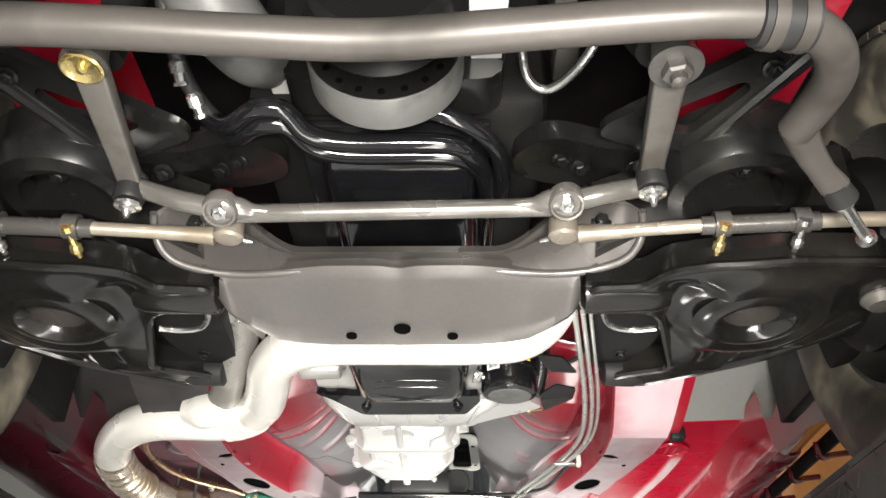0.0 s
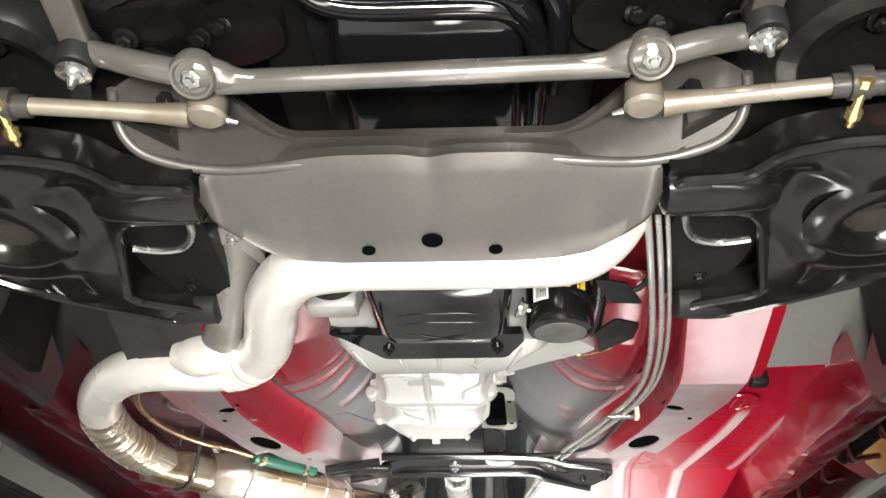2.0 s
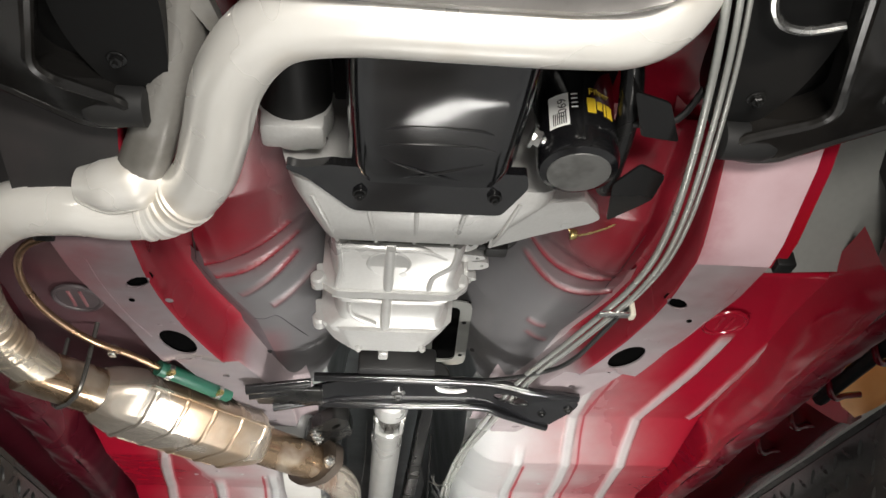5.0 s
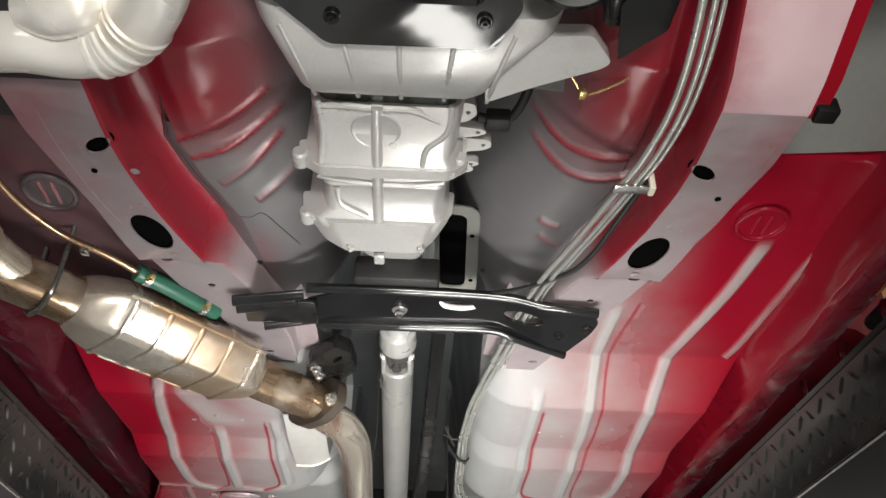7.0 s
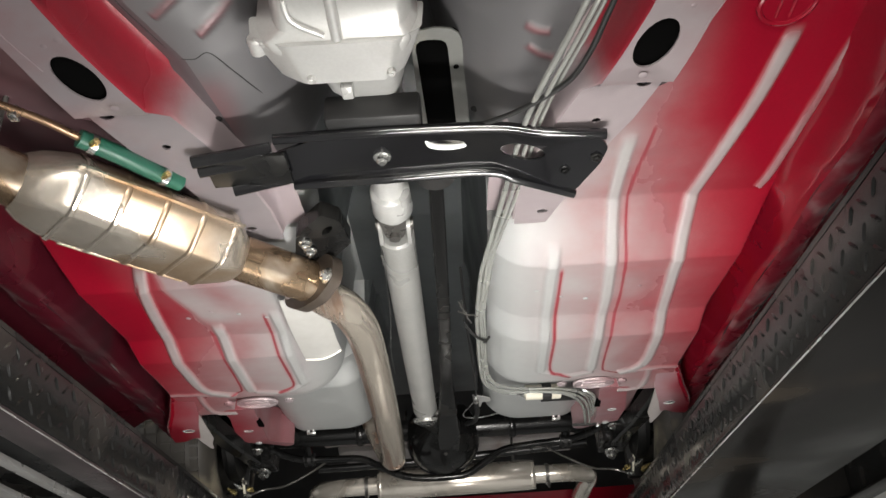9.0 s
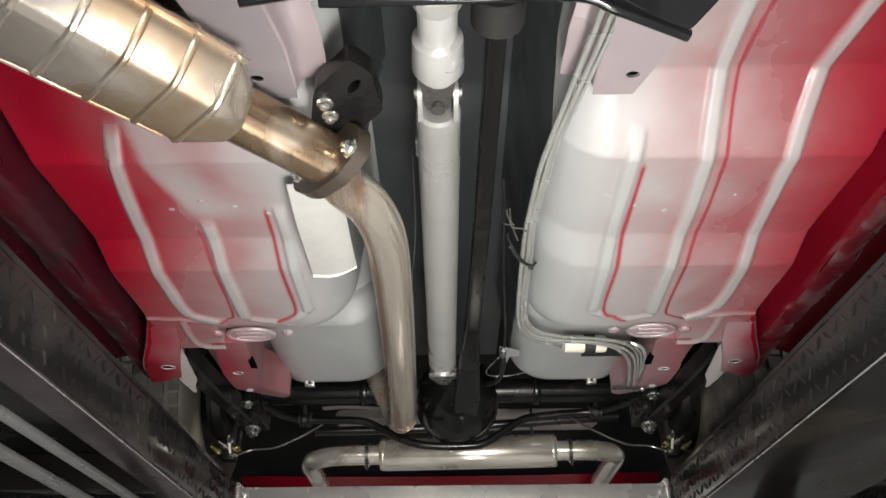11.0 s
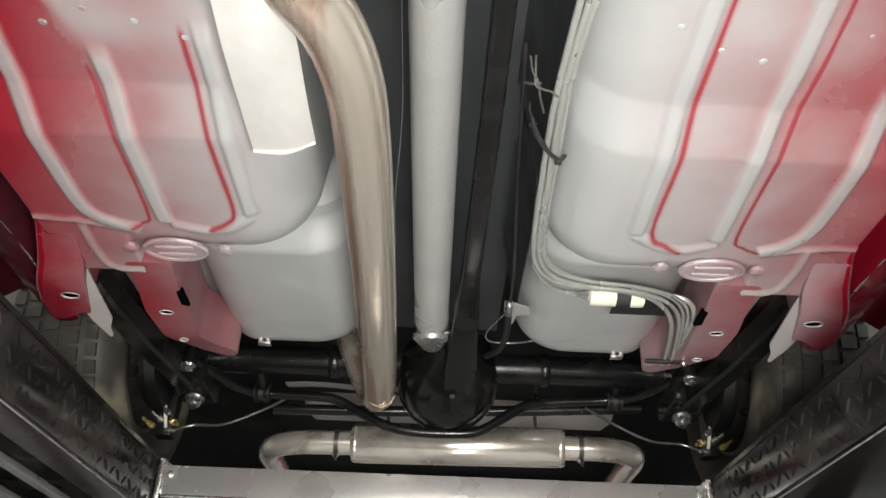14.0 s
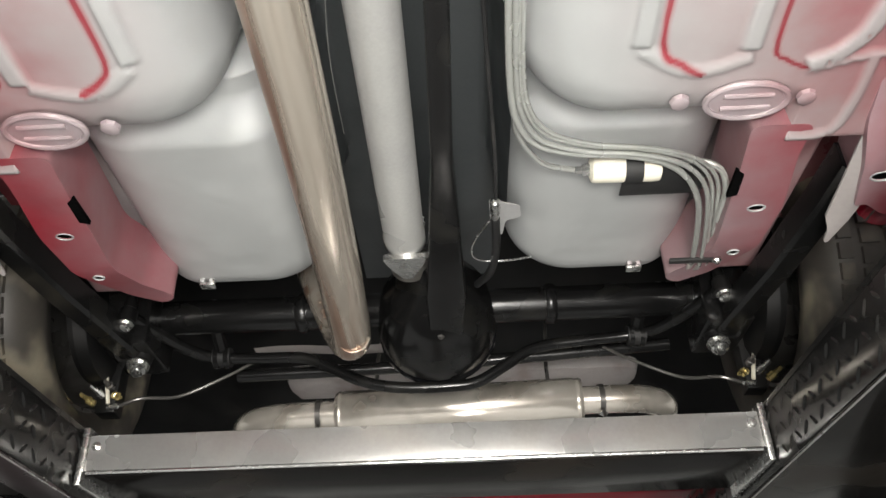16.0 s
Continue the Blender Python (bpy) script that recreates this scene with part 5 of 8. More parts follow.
link = thing("center_link", "bare steel steering center link with hub eyes", "steering link", (0, 0.81, 1.81))
bm = bmesh.new()
tube(bm, [(-0.187, 0.817, 1.812), (0.187, 0.812, 1.816)], 0.0115, 16, 1, False)
part("bar", bm, LINKSTEEL, link)
for s, hx, hy, hz in ((-1, -0.2035, 0.803, 1.812), (1, 0.2035, 0.798, 1.816)):
    bm = bmesh.new()
    lathe(bm, (hx, hy - 0.005, hz - 0.012), (0, 0.45, 1), [(0.004, 0.0005), (0.004, 0.0155), (0.0, 0.0170), (-0.0005, 0.0195), (0.003, 0.0220), (0.018, 0.0220), (0.024, 0.017)], 28)
    part("hub_eye", bm, LINKSTEEL, link)
    bm = bmesh.new()
    lathe(bm, (hx, hy - 0.004, hz - 0.0085), (0, -0.45, -1), [(0.0, 0.0095), (0.007, 0.0095), (0.008, 0.007)], 6)
    lathe(bm, (hx, hy - 0.0068, hz - 0.0155), (0, -0.45, -1), [(0.0, 0.005), (0.006, 0.004)], 10)
    part("castle_nut", bm, ZINC, link, "bright castle nut", 20)
    bm = bmesh.new()
    tube(bm, [(hx + s * 0.018, hy - 0.002, hz + 0.0), (hx + s * 0.05, hy - 0.006, hz + 0.006), (s * 0.305, 0.800, 1.838)], [0.013, 0.0125, 0.012], 14, 6)
    part("end_arm", bm, LINKSTEEL, link)
    bm = bmesh.new()
    tube(bm, [(hx - s * 0.002, hy + 0.002, hz + 0.002), (hx - s * 0.020, hy + 0.006, hz + 0.001), (hx - s * 0.036, hy + 0.011, hz), (hx - s * 0.060, hy + 0.014, hz)], [0.0205, 0.0175, 0.0130, 0.0112], 16, 5, flat=0.75)
    part("eye_neck", bm, LINKSTEEL, link)


def steering_arm(s, top, stud, label, name):
    arm = thing(name, label, "steering arm", (top[0], top[1], top[2] - 0.02))
    t, b = Vector(top), Vector(stud)
    bm = bmesh.new()
    run = (b + Vector((0, 0, 0.012)) - t)
    across = run.cross(Vector((0, 0.5, 1))).normalized()
    up = across.cross(run.normalized())
    loft(bm, [[t + run * f + across * x + up * z for x, z in rounded([(-w, -h), (w, -h), (w, h), (-w, h)], 0.004, 3)] for f, w, h in ((-0.03, 0.014, 0.009), (0.05, 0.0175, 0.010), (0.3, 0.0165, 0.010), (0.7, 0.0145, 0.009), (0.95, 0.0140, 0.009), (1.0, 0.012, 0.008))])
    part("arm", bm, FORGED, arm)
    bm = bmesh.new()
    lathe(bm, t + Vector((0, 0, 0.018)), (0, 0.0, -1), [(0.0, 0.020), (0.03, 0.0235), (0.034, 0.021)], 24)
    part("eye", bm, FORGED, arm)
    bm = bmesh.new()
    if s > 0:
        lathe(bm, t + Vector((0, 0, -0.016)), (0, -0.05, -1), [(0.0, 0.027), (0.003, 0.027), (0.0045, 0.018)], 24)
        lathe(bm, t + Vector((0, 0, -0.0195)), (0, -0.05, -1), [(0.0, 0.0155), (0.012, 0.0155), (0.014, 0.012)], 6)
        lathe(bm, t + Vector((0, -0.001, -0.033)), (0, -0.05, -1), [(0.0, 0.009), (0.008, 0.008), (0.010, 0.003)], 14)
        part("nut", bm, STEEL, arm, "large steel nut", 22)
    else:
        lathe(bm, t + Vector((0, 0, -0.0168)), (0, 0.02, -1), [(0.0, 0.0215), (0.003, 0.022), (0.0042, 0.0195), (0.001, 0.0150), (0.001, 0.0055), (0.006, 0.005), (0.007, 0.002)], 28)
        part("cap", bm, CADMIUM, arm, "yellow zinc cap")
    bm = bmesh.new()
    lathe(bm, b + Vector((0, 0, 0.024)), (0, 0.05, -1), [(0.0, 0.0155), (0.003, 0.0185), (0.007, 0.0185), (0.008, 0.0175), (0.034, 0.0185), (0.038, 0.0165)], 24)
    part("boot", bm, RUBBER, arm)
    bm = bmesh.new()
    lathe(bm, b + Vector((0, 0.004, -0.0165)), (0, 0.12, -1), [(0.0, 0.0165), (0.003, 0.016), (0.004, 0.0105), (0.007, 0.0105), (0.009, 0.006), (0.012, 0.0045), (0.017, 0.003)], 16)
    part("stud_nut", bm, ZINC, arm, "bright stud nut")


steering_arm(-1, (-0.304, 0.612, 1.868), (-0.316, 0.798, 1.832), "cast steel steering idler with a yellow cap", "steering_idler")
steering_arm(1, (0.291, 0.600, 1.850), (0.303, 0.785, 1.836), "forged steel pitman arm with a large nut", "pitman_arm")


def tie_rod(s):
    rod = thing("tie_rod", "tan bare steel tie rod with adjuster clamps", "tie rod", (s * 0.38, 0.83, 1.80), "tie rods")
    bm = bmesh.new()
    tube(bm, [(s * 0.222, 0.851, 1.803), (s * 0.26, 0.846, 1.803), (s * 0.31, 0.838, 1.802), (s * 0.372, 0.828, 1.800)], [0.0125, 0.0095, 0.0085, 0.0085], 14, 6)
    part("inner_rod", bm, RODSTEEL, rod)
    bm = bmesh.new()
    tube(bm, [(s * 0.365, 0.829, 1.800), (s * 0.50, 0.818, 1.799)], 0.0115, 16, 1, False)
    part("adjuster_sleeve", bm, STEEL, rod)
    bm = bmesh.new()
    tube(bm, [(s * 0.50, 0.818, 1.799), (s * 0.56, 0.815, 1.799), (s * 0.66, 0.816, 1.80)], 0.009, 14, 4)
    part("outer_rod", bm, RODSTEEL, rod)
    bm = bmesh.new()
    lathe(bm, (s * 0.2045, 0.845, 1.822), (0, 0.1, -1), [(0.0, 0.016), (0.004, 0.0185), (0.024, 0.0190), (0.0275, 0.0155), (0.0282, 0.006)], 24)
    part("inner_socket", bm, RODSTEEL, rod)
    bm = bmesh.new()
    tube(bm, [(s * 0.186, 0.853, 1.798), (s * 0.176, 0.856, 1.797)], [0.004, 0.0025], 10, 1, False)
    part("grease_nipple", bm, ZINC, rod)
    for cx in (0.388, 0.478):
        bm = bmesh.new()
        lathe(bm, (s * (cx - 0.009), 0.825 - (cx - 0.388) * 0.08, 1.7995), (s, -0.08, 0), [(0.0, 0.0118), (0.0, 0.0155), (0.018, 0.0155), (0.018, 0.0118)], 20)
        clamp = part("clamp", bm, STEEL, rod)
        y = 0.838 - (cx - 0.388) * 0.08
        bm = bmesh.new()
        lathe(bm, (s * cx, y - 0.028, 1.792), (0, 1, -0.25), [(0.0, 0.0075), (0.008, 0.0075), (0.008, 0.0045), (0.034, 0.0045), (0.034, 0.0075), (0.042, 0.0075), (0.042, 0.004), (0.052, 0.0035)], 8)
        part("clamp_bolt", bm, CADMIUM if cx < 0.4 else ZINC, clamp, "", 25)


for s in (-1, 1):
    tie_rod(s)

sway = thing("front_sway_bar", "thick satin grey front sway bar in a rubber bushing", "sway bar", (0, 0.49, 1.75))
half = [(0.0, 0.499, 1.765), (0.10, 0.492, 1.765), (0.21, 0.482, 1.765), (0.30, 0.477, 1.765), (0.352, 0.484, 1.765), (0.390, 0.510, 1.768), (0.412, 0.552, 1.775), (0.417, 0.60, 1.785), (0.412, 0.645, 1.79)]
bm = bmesh.new()
tube(bm, [(-x - 0.006, y, z) for x, y, z in half[:0:-1]] + half, 0.018, 20, 6)
part("bar", bm, SWAYSTEEL, sway)
for s in (-1, 1):
    bm = bmesh.new()
    tube(bm, [(s * 0.412, 0.64, 1.79), (s * 0.43, 0.668, 1.785), (s * 0.452, 0.695, 1.778), (s * 0.472, 0.715, 1.772)], [0.018, 0.016, 0.014, 0.016], 14, 5, flat=0.75)
    part("flattened_end", bm, SWAYSTEEL, sway)
    bm = bmesh.new()
    lathe(bm, (s * 0.478, 0.722, 1.770), (s * 0.6, 0.7, -0.25), [(-0.012, 0.014), (0.012, 0.0165), (0.016, 0.012)], 16)
    part("rubber_grommet", bm, RUBBER, sway)
    bm = bmesh.new()
    lathe(bm, (s * 0.486, 0.734, 1.766), (s * 0.6, 0.7, -0.25), [(0.0, 0.011), (0.005, 0.011), (0.005, 0.0065), (0.06, 0.0065), (0.06, 0.011), (0.066, 0.011)], 14)
    part("end_link", bm, ZINC, sway, "bright zinc end link")
    bm = bmesh.new()
    lathe(bm, (s * 0.318, 0.4785, 1.765), (s, 0.1, 0), [(0.0, 0.0185), (0.0, 0.024), (0.045, 0.025), (0.045, 0.0185)], 24)
    bushing = part("rubber_bushing", bm, RUBBER, sway)
    for k in (0.006, 0.030):
        bm = bmesh.new()
        lathe(bm, (s * (0.318 + k), 0.4785 + 0.1 * k, 1.765), (s, 0.1, 0), [(0.0, 0.0245), (0.0, 0.0265), (0.011, 0.0270), (0.011, 0.0245)], 24)
        part("strap", bm, SWAYSTEEL, bushing)
    bm = bmesh.new()
    box(bm, s * 0.315, s * 0.37, 0.49, 0.53, 1.79, 1.93, 0.004)
    part("mount_block", bm, DULL, sway)


# ---- engine bay ----
engine = thing("engine", "black V8 engine underside with a gloss black oil pan", "engine", (0, 1.1, 1.775))
bm = bmesh.new()
rr = lambda w, z0, z1, y, c=0.02: [(x, y, z) for x, z in rounded([(-w, z0), (w, z0), (w + 0.012, z1), (-w - 0.012, z1)], c, 4)]
loft(bm, [rr(0.070, 1.90, 2.02, 0.80), rr(0.092, 1.893, 2.02, 0.815), rr(0.098, 1.89, 2.02, 0.86), rr(0.10, 1.90, 2.02, 1.05), rr(0.098, 1.905, 2.02, 1.10)])
part("pan_front", bm, SUMPBLACK, engine, "gloss black shallow end of the oil pan")
bm = bmesh.new()
o = lambda w, z0, y, c=0.028: [(x - 0.005, y, z) for x, z in rounded([(-w, z0), (w, z0), (w + 0.010, 1.93), (-w - 0.010, 1.93)], c, 5)]
loft(bm, [o(0.082, 1.82, 1.105), o(0.092, 1.79, 1.115), o(0.096, 1.778, 1.14), o(0.096, 1.775, 1.20), o(0.093, 1.774, 1.30), o(0.088, 1.780, 1.335), o(0.084, 1.80, 1.348)])
sump = part("sump", bm, SUMPBLACK, engine, "gloss black deep sump with pressed lines")
for y, w in ((1.235, 0.055), (1.262, 0.06)):
    bm = bmesh.new()
    tube(bm, [(-w - 0.005, y, 1.7755), (-w * 0.6, y - 0.006, 1.7748), (w * 0.6, y - 0.006, 1.7748), (w, y, 1.7755)], 0.0016, 8, 5)
    part("pressed_line", bm, GLOSSBLACK, sump)
for a, b in (((-0.06, 1.285), (0.05, 1.33)), ((0.05, 1.285), (-0.06, 1.33))):
    bm = bmesh.new()
    tube(bm, [(a[0], a[1], 1.7755), ((a[0] + b[0]) / 2, (a[1] + b[1]) / 2, 1.7745), (b[0], b[1], 1.783)], 0.0018, 8, 4)
    part("pressed_line", bm, GLOSSBLACK, sump)
bolt(engine, (0.103, 1.262, 1.80), (1, 0.2, -0.3), 0.010, ZINC, "drain_bolt")
bm = bmesh.new()
box(bm, -0.125, 0.118, 0.79, 1.36, 1.925, 1.938, 0.004)
part("pan_rail", bm, GLOSSBLACK, engine)
bm = bmesh.new()
box(bm, -0.19, 0.19, 0.77, 1.36, 1.945, 2.20, 0.02)
part("block", bm, DULL, engine)
# cover between pan and bell housing
bm = bmesh.new()
outline = rounded([(-0.172, 1.332), (-0.155, 1.333), (-0.115, 1.31), (0.105, 1.31), (0.112, 1.34), (0.086, 1.392), (-0.092, 1.395), (-0.150, 1.347), (-0.172, 1.343)], 0.008)
plate(bm, outline, [], 0.012, lambda x, y, h: (x, y, 1.781 + 0.25 * max(abs(x + 0.005) - 0.10, 0) + h))
part("dust_cover", bm, SUMPBLACK, engine, "gloss black flywheel dust cover")
for p in ((-0.086, 1.357, 1.779), (0.073, 1.353, 1.779)):
    bolt(engine, p, (0, 0, -1), 0.006, SATIN)
# starter motor
bm = bmesh.new()
lathe(bm, (-0.165, 1.18, 1.872), (0, 1, 0), [(0.0, 0.02), (0.002, 0.040), (0.11, 0.042), (0.115, 0.043)], 24)
starter = part("starter", bm, DULL, engine, "black starter motor with an aluminium nose")
bm = bmesh.new()
lathe(bm, (-0.165, 1.297, 1.866), (0, 1, 0), [(0.0, 0.043), (0.035, 0.045), (0.045, 0.04), (0.05, 0.02)], 24)
box(bm, -0.203, -0.128, 1.293, 1.335, 1.820, 1.86, 0.008)
part("nose", bm, CAST, starter)
bolt(engine, (-0.142, 1.338, 1.846), (-0.2, -0.2, -1), 0.011, ZINC)
# crank damper and pulley
bm = bmesh.new()
lathe(bm, (-0.006, 0.675, 1.950), (0, 1, 0), [(0.004, 0.03), (0.003, 0.087), (0.0, 0.088), (0.0, 0.0895), (0.002, 0.091), (0.046, 0.091), (0.049, 0.088), (0.05, 0.03)], 64)
damper = part("crank_damper", bm, CASTDARK, engine, "grey ring damper with bolt holes")
bm = bmesh.new()
lathe(bm, (-0.006, 0.588, 1.955), (0, 1, 0), [(0.0, 0.02), (0.002, 0.07), (0.012, 0.078), (0.022, 0.066), (0.032, 0.078), (0.044, 0.080), (0.052, 0.068), (0.066, 0.080), (0.078, 0.070), (0.085, 0.05)], 48)
part("pulley", bm, DULL, engine, "dark grooved pulley")
for k in range(7):
    a = radians(-150 + 20 * k)
    bm = bmesh.new()
    lathe(bm, (-0.006 + 0.074 * math.cos(a), 0.6777, 1.950 + 0.074 * math.sin(a)), (0, -1, 0), [(0.0, 0.0042), (0.001, 0.0042)], 10)
    part("bolt_hole", bm, HOLE, damper)
bm = bmesh.new()
lathe(bm, (-0.006, 0.6785, 1.950), (0, -1, 0), [(0.0, 0.030), (0.0, 0.0868), (0.0005, 0.0868), (0.0005, 0.030)], 64)
part("damper_face", bm, SATIN, damper, "black face with bolt holes")
bm = bmesh.new()
loft(bm, [[(x, y, z) for x, z in rounded([(-0.13, 1.93), (0.13, 1.93), (0.15, 2.2), (-0.15, 2.2)], 0.03)] for y in (0.715, 0.775)])
part("timing_cover", bm, SATIN, engine)
# water hose, brackets and cooling lines round the pan
bm = bmesh.new()
tube(bm, [(-0.30, 0.52, 2.08), (-0.24, 0.57, 2.02), (-0.195, 0.64, 1.972), (-0.165, 0.70, 1.965), (-0.158, 0.76, 2.0)], [0.046, 0.046, 0.046, 0.042, 0.03], 20, 6)
part("fan_shroud_duct", bm, CASTDARK, engine, "grey cast duct beside the pulley")
for s, cx in ((-1, -0.137), (1, 0.108)):
    bm = bmesh.new()
    outline = rounded([(cx - 0.018, 0.75), (cx + 0.018, 0.75), (cx + 0.016, 0.80), (cx - 0.016, 0.80)] if s < 0 else [(cx - 0.02, 0.56), (cx + 0.03, 0.56), (cx + 0.016, 0.80), (cx - 0.012, 0.80)], 0.006)
    plate(bm, outline, [oval(cx, 0.783, 0.007, 0.007, 12)], 0.012, lambda x, y, h: (x, y, 1.962 + 0.02 * (0.8 - y) + h))
    part("bracket", bm, CAST, engine, "bare cast bracket with a bolt hole")
for k, (dz, dy) in enumerate(((0.0, 0.0), (-0.004, -0.028))):
    bm = bmesh.new()
    tube(bm, [(-0.245, 0.815 + dy, 1.945), (-0.205, 0.80 + dy, 1.915 + dz), (-0.165, 0.765 + dy, 1.905), (-0.130, 0.765 + dy, 1.905), (-0.105, 0.80 + dy, 1.902 + dz), (-0.06, 0.815 + dy, 1.90 + dz), (0.06, 0.818 + dy, 1.90 + dz), (0.095, 0.835 + dy * 0.6, 1.90 + dz), (0.113, 0.88 + dy * 0.3, 1.905), (0.116, 0.96, 1.915), (0.116, 1.06, 1.93)], 0.0125, 12, 6)
    part("cooler_line", bm, GLOSSBLACK, engine, "gloss black cooler line")
bm = bmesh.new()
tube(bm, [(0.0, 0.752, 1.925), (0.05, 0.755, 1.915), (0.092, 0.772, 1.908), (0.124, 0.812, 1.905), (0.134, 0.87, 1.905), (0.134, 0.95, 1.915)], 0.0115, 12, 6)
part("cooler_line", bm, GLOSSBLACK, engine, "gloss black cooler line")
bm = bmesh.new()
tube(bm, [(0.155, 0.735, 2.0), (0.163, 0.755, 1.97), (0.185, 0.765, 1.96), (0.21, 0.745, 1.96), (0.235, 0.70, 1.965), (0.245, 0.67, 1.99)], 0.006, 10, 6)
part("fuel_line", bm, ZINC, engine, "bright bent steel line")
bm = bmesh.new()
box(bm, 0.195, 0.225, 0.70, 0.78, 1.985, 2.12, 0.006)
part("fuel_pump", bm, STEEL, engine)

filt = thing("oil_filter", "black spin-on oil filter with a printed gold label", "oil filter", (0.165, 1.29, 1.775))
bm = bmesh.new()
F0, FA = Vector((0.158, 1.287, 1.772)), Vector((0.02, -0.04, 1.0)).normalized()
lathe(bm, F0, FA, [(0.004, 0.001), (0.002, 0.032), (0.0, 0.036), (0.003, 0.044), (0.010, 0.0465), (0.018, 0.0470), (0.125, 0.0470), (0.13, 0.044)], 40)
can = part("can", bm, GLOSSBLACK, filt)
bm = bmesh.new()
lathe(bm, F0, -FA, [(0.0, 0.036), (0.0012, 0.035), (0.0012, 0.0)], 40, False)
part("end_dome", bm, CASTDARK, can, "grey scuffed end dome")


def on_can(u, v, r=0.0475):
    """A point on the can: u metres round it, v metres along it from its free end."""
    a = u / 0.0465
    side = Vector((1, 0, 0)) - FA * FA.x
    side.normalize()
    back = FA.cross(side)
    return F0 + FA * v + r * (math.sin(a) * side - math.cos(a) * back)


def can_patch(u0, u1, v0, v1, mat, name, r=0.0475):
    bm = bmesh.new()
    sheet(bm, [u0 + (u1 - u0) * k / 6 for k in range(7)], [v0, (v0 + v1) / 2, v1], lambda u, v: on_can(u, v, r))
    return part(name, bm, mat, can)


# ---- exhaust ----
ypipe = thing("exhaust_y_pipe", "aluminised exhaust Y-pipe with crimped bends", "exhaust pipe", (-0.2, 1.3, 1.75))
bm = bmesh.new()
YP = [(0.232, 1.035, 1.93), (0.224, 1.045, 1.86), (0.205, 1.062, 1.808), (0.165, 1.080, 1.780), (0.10, 1.084, 1.775), (0.0, 1.085, 1.775), (-0.105, 1.087, 1.775), (-0.168, 1.108, 1.775), (-0.212, 1.172, 1.775), (-0.238, 1.262, 1.775), (-0.264, 1.338, 1.775), (-0.310, 1.393, 1.775), (-0.362, 1.410, 1.775), (-0.425, 1.405, 1.775), (-0.495, 1.420, 1.775), (-0.562, 1.485, 1.775), (-0.612, 1.585, 1.772), (-0.628, 1.70, 1.765), (-0.612, 1.79, 1.757), (-0.580, 1.868, 1.75)]
line = curve_through(YP, 8)
tube(bm, line[:129], 0.0355, 24, 1, False)
part("pipe", bm, ALUMINISED, ypipe)
bm = bmesh.new()
tube(bm, line[128:], 0.0354, 24, 1, False)
part("lower_bend", bm, TINTED, ypipe, "tan heat-tinted lower bend")
bm = bmesh.new()
tube(bm, [(-0.257, 1.125, 1.845), (-0.268, 1.18, 1.835), (-0.298, 1.26, 1.812), (-0.330, 1.335, 1.792), (-0.352, 1.372, 1.785)], [0.024, 0.026, 0.027, 0.028, 0.029], 20, 6)
part("branch_pipe", bm, BRANCH, ypipe, "dull grey branch pipe")
bm = bmesh.new()
tube(bm, [(-0.402, 1.368, 1.780), (-0.372, 1.362, 1.776), (-0.338, 1.354, 1.780), (-0.315, 1.352, 1.79)], [0.024, 0.033, 0.034, 0.02], 18, 5)
part("weld_saddle", bm, ALUMINISED, ypipe)
for i0, n in ((84, 6), (130, 9)):
    for k in range(n):
        c, d = line[i0 + int(k * 1.7)], line[i0 + int(k * 1.7) + 1]
        bm = bmesh.new()
        lathe(bm, c, d - c, [(-0.004, 0.0355), (-0.002, 0.0385), (0.002, 0.0385), (0.004, 0.0355)], 24, False)
        part("crimp", bm, ALUMINISED if i0 < 100 else TINTED, ypipe)
bm = bmesh.new()
outline = rounded([(-0.298, 1.15), (-0.284, 1.105), (-0.262, 1.092), (-0.240, 1.10), (-0.222, 1.145), (-0.228, 1.16), (-0.262, 1.115), (-0.285, 1.135)], 0.006)
plate(bm, outline, [], 0.012, lambda x, y, h: (x, y, 1.815 + 0.3 * (1.15 - y) + h))
part("flange", bm, BRANCH, ypipe, "grey pipe flange")
bolt(ypipe, (-0.256, 1.112, 1.826), (0, -0.3, -1), 0.006)

cat = thing("catalytic_converter", "heat-tinted catalytic converter with a ribbed shield", "converter", (-0.4, 2.05, 1.71))
C0, C1 = Vector((-0.592, 1.850, 1.750)), Vector((-0.203, 2.255, 1.752))
D = (C1 - C0).normalized()
SIDE = Vector((D.y, -D.x, 0)).normalized()


def cat_ring(d, w, h, n=28, power=2.6):
    out = []
    for k in range(n):
        a = 2 * math.pi * k / n
        c, sn = math.cos(a), math.sin(a)
        out.append(C0 + D * d + SIDE * (w * math.copysign(abs(c) ** (2 / power), c)) + Vector((0, 0, h * math.copysign(abs(sn) ** (2 / power), sn))))
    return out


def shell_ring(d, w, h):
    """The shield's section: flat below, with sloping facets at its sides."""
    c = min(0.9 * h, 0.45 * w)
    ring = rounded([(-w, -0.1 * h), (-w + c, -h), (w - c, -h), (w, -0.1 * h), (w, 0.3 * h), (w - c, h), (-w + c, h), (-w, 0.3 * h)], 0.012, 3)
    return [C0 + D * d + SIDE * a + Vector((0, 0, b)) for a, b in ring]


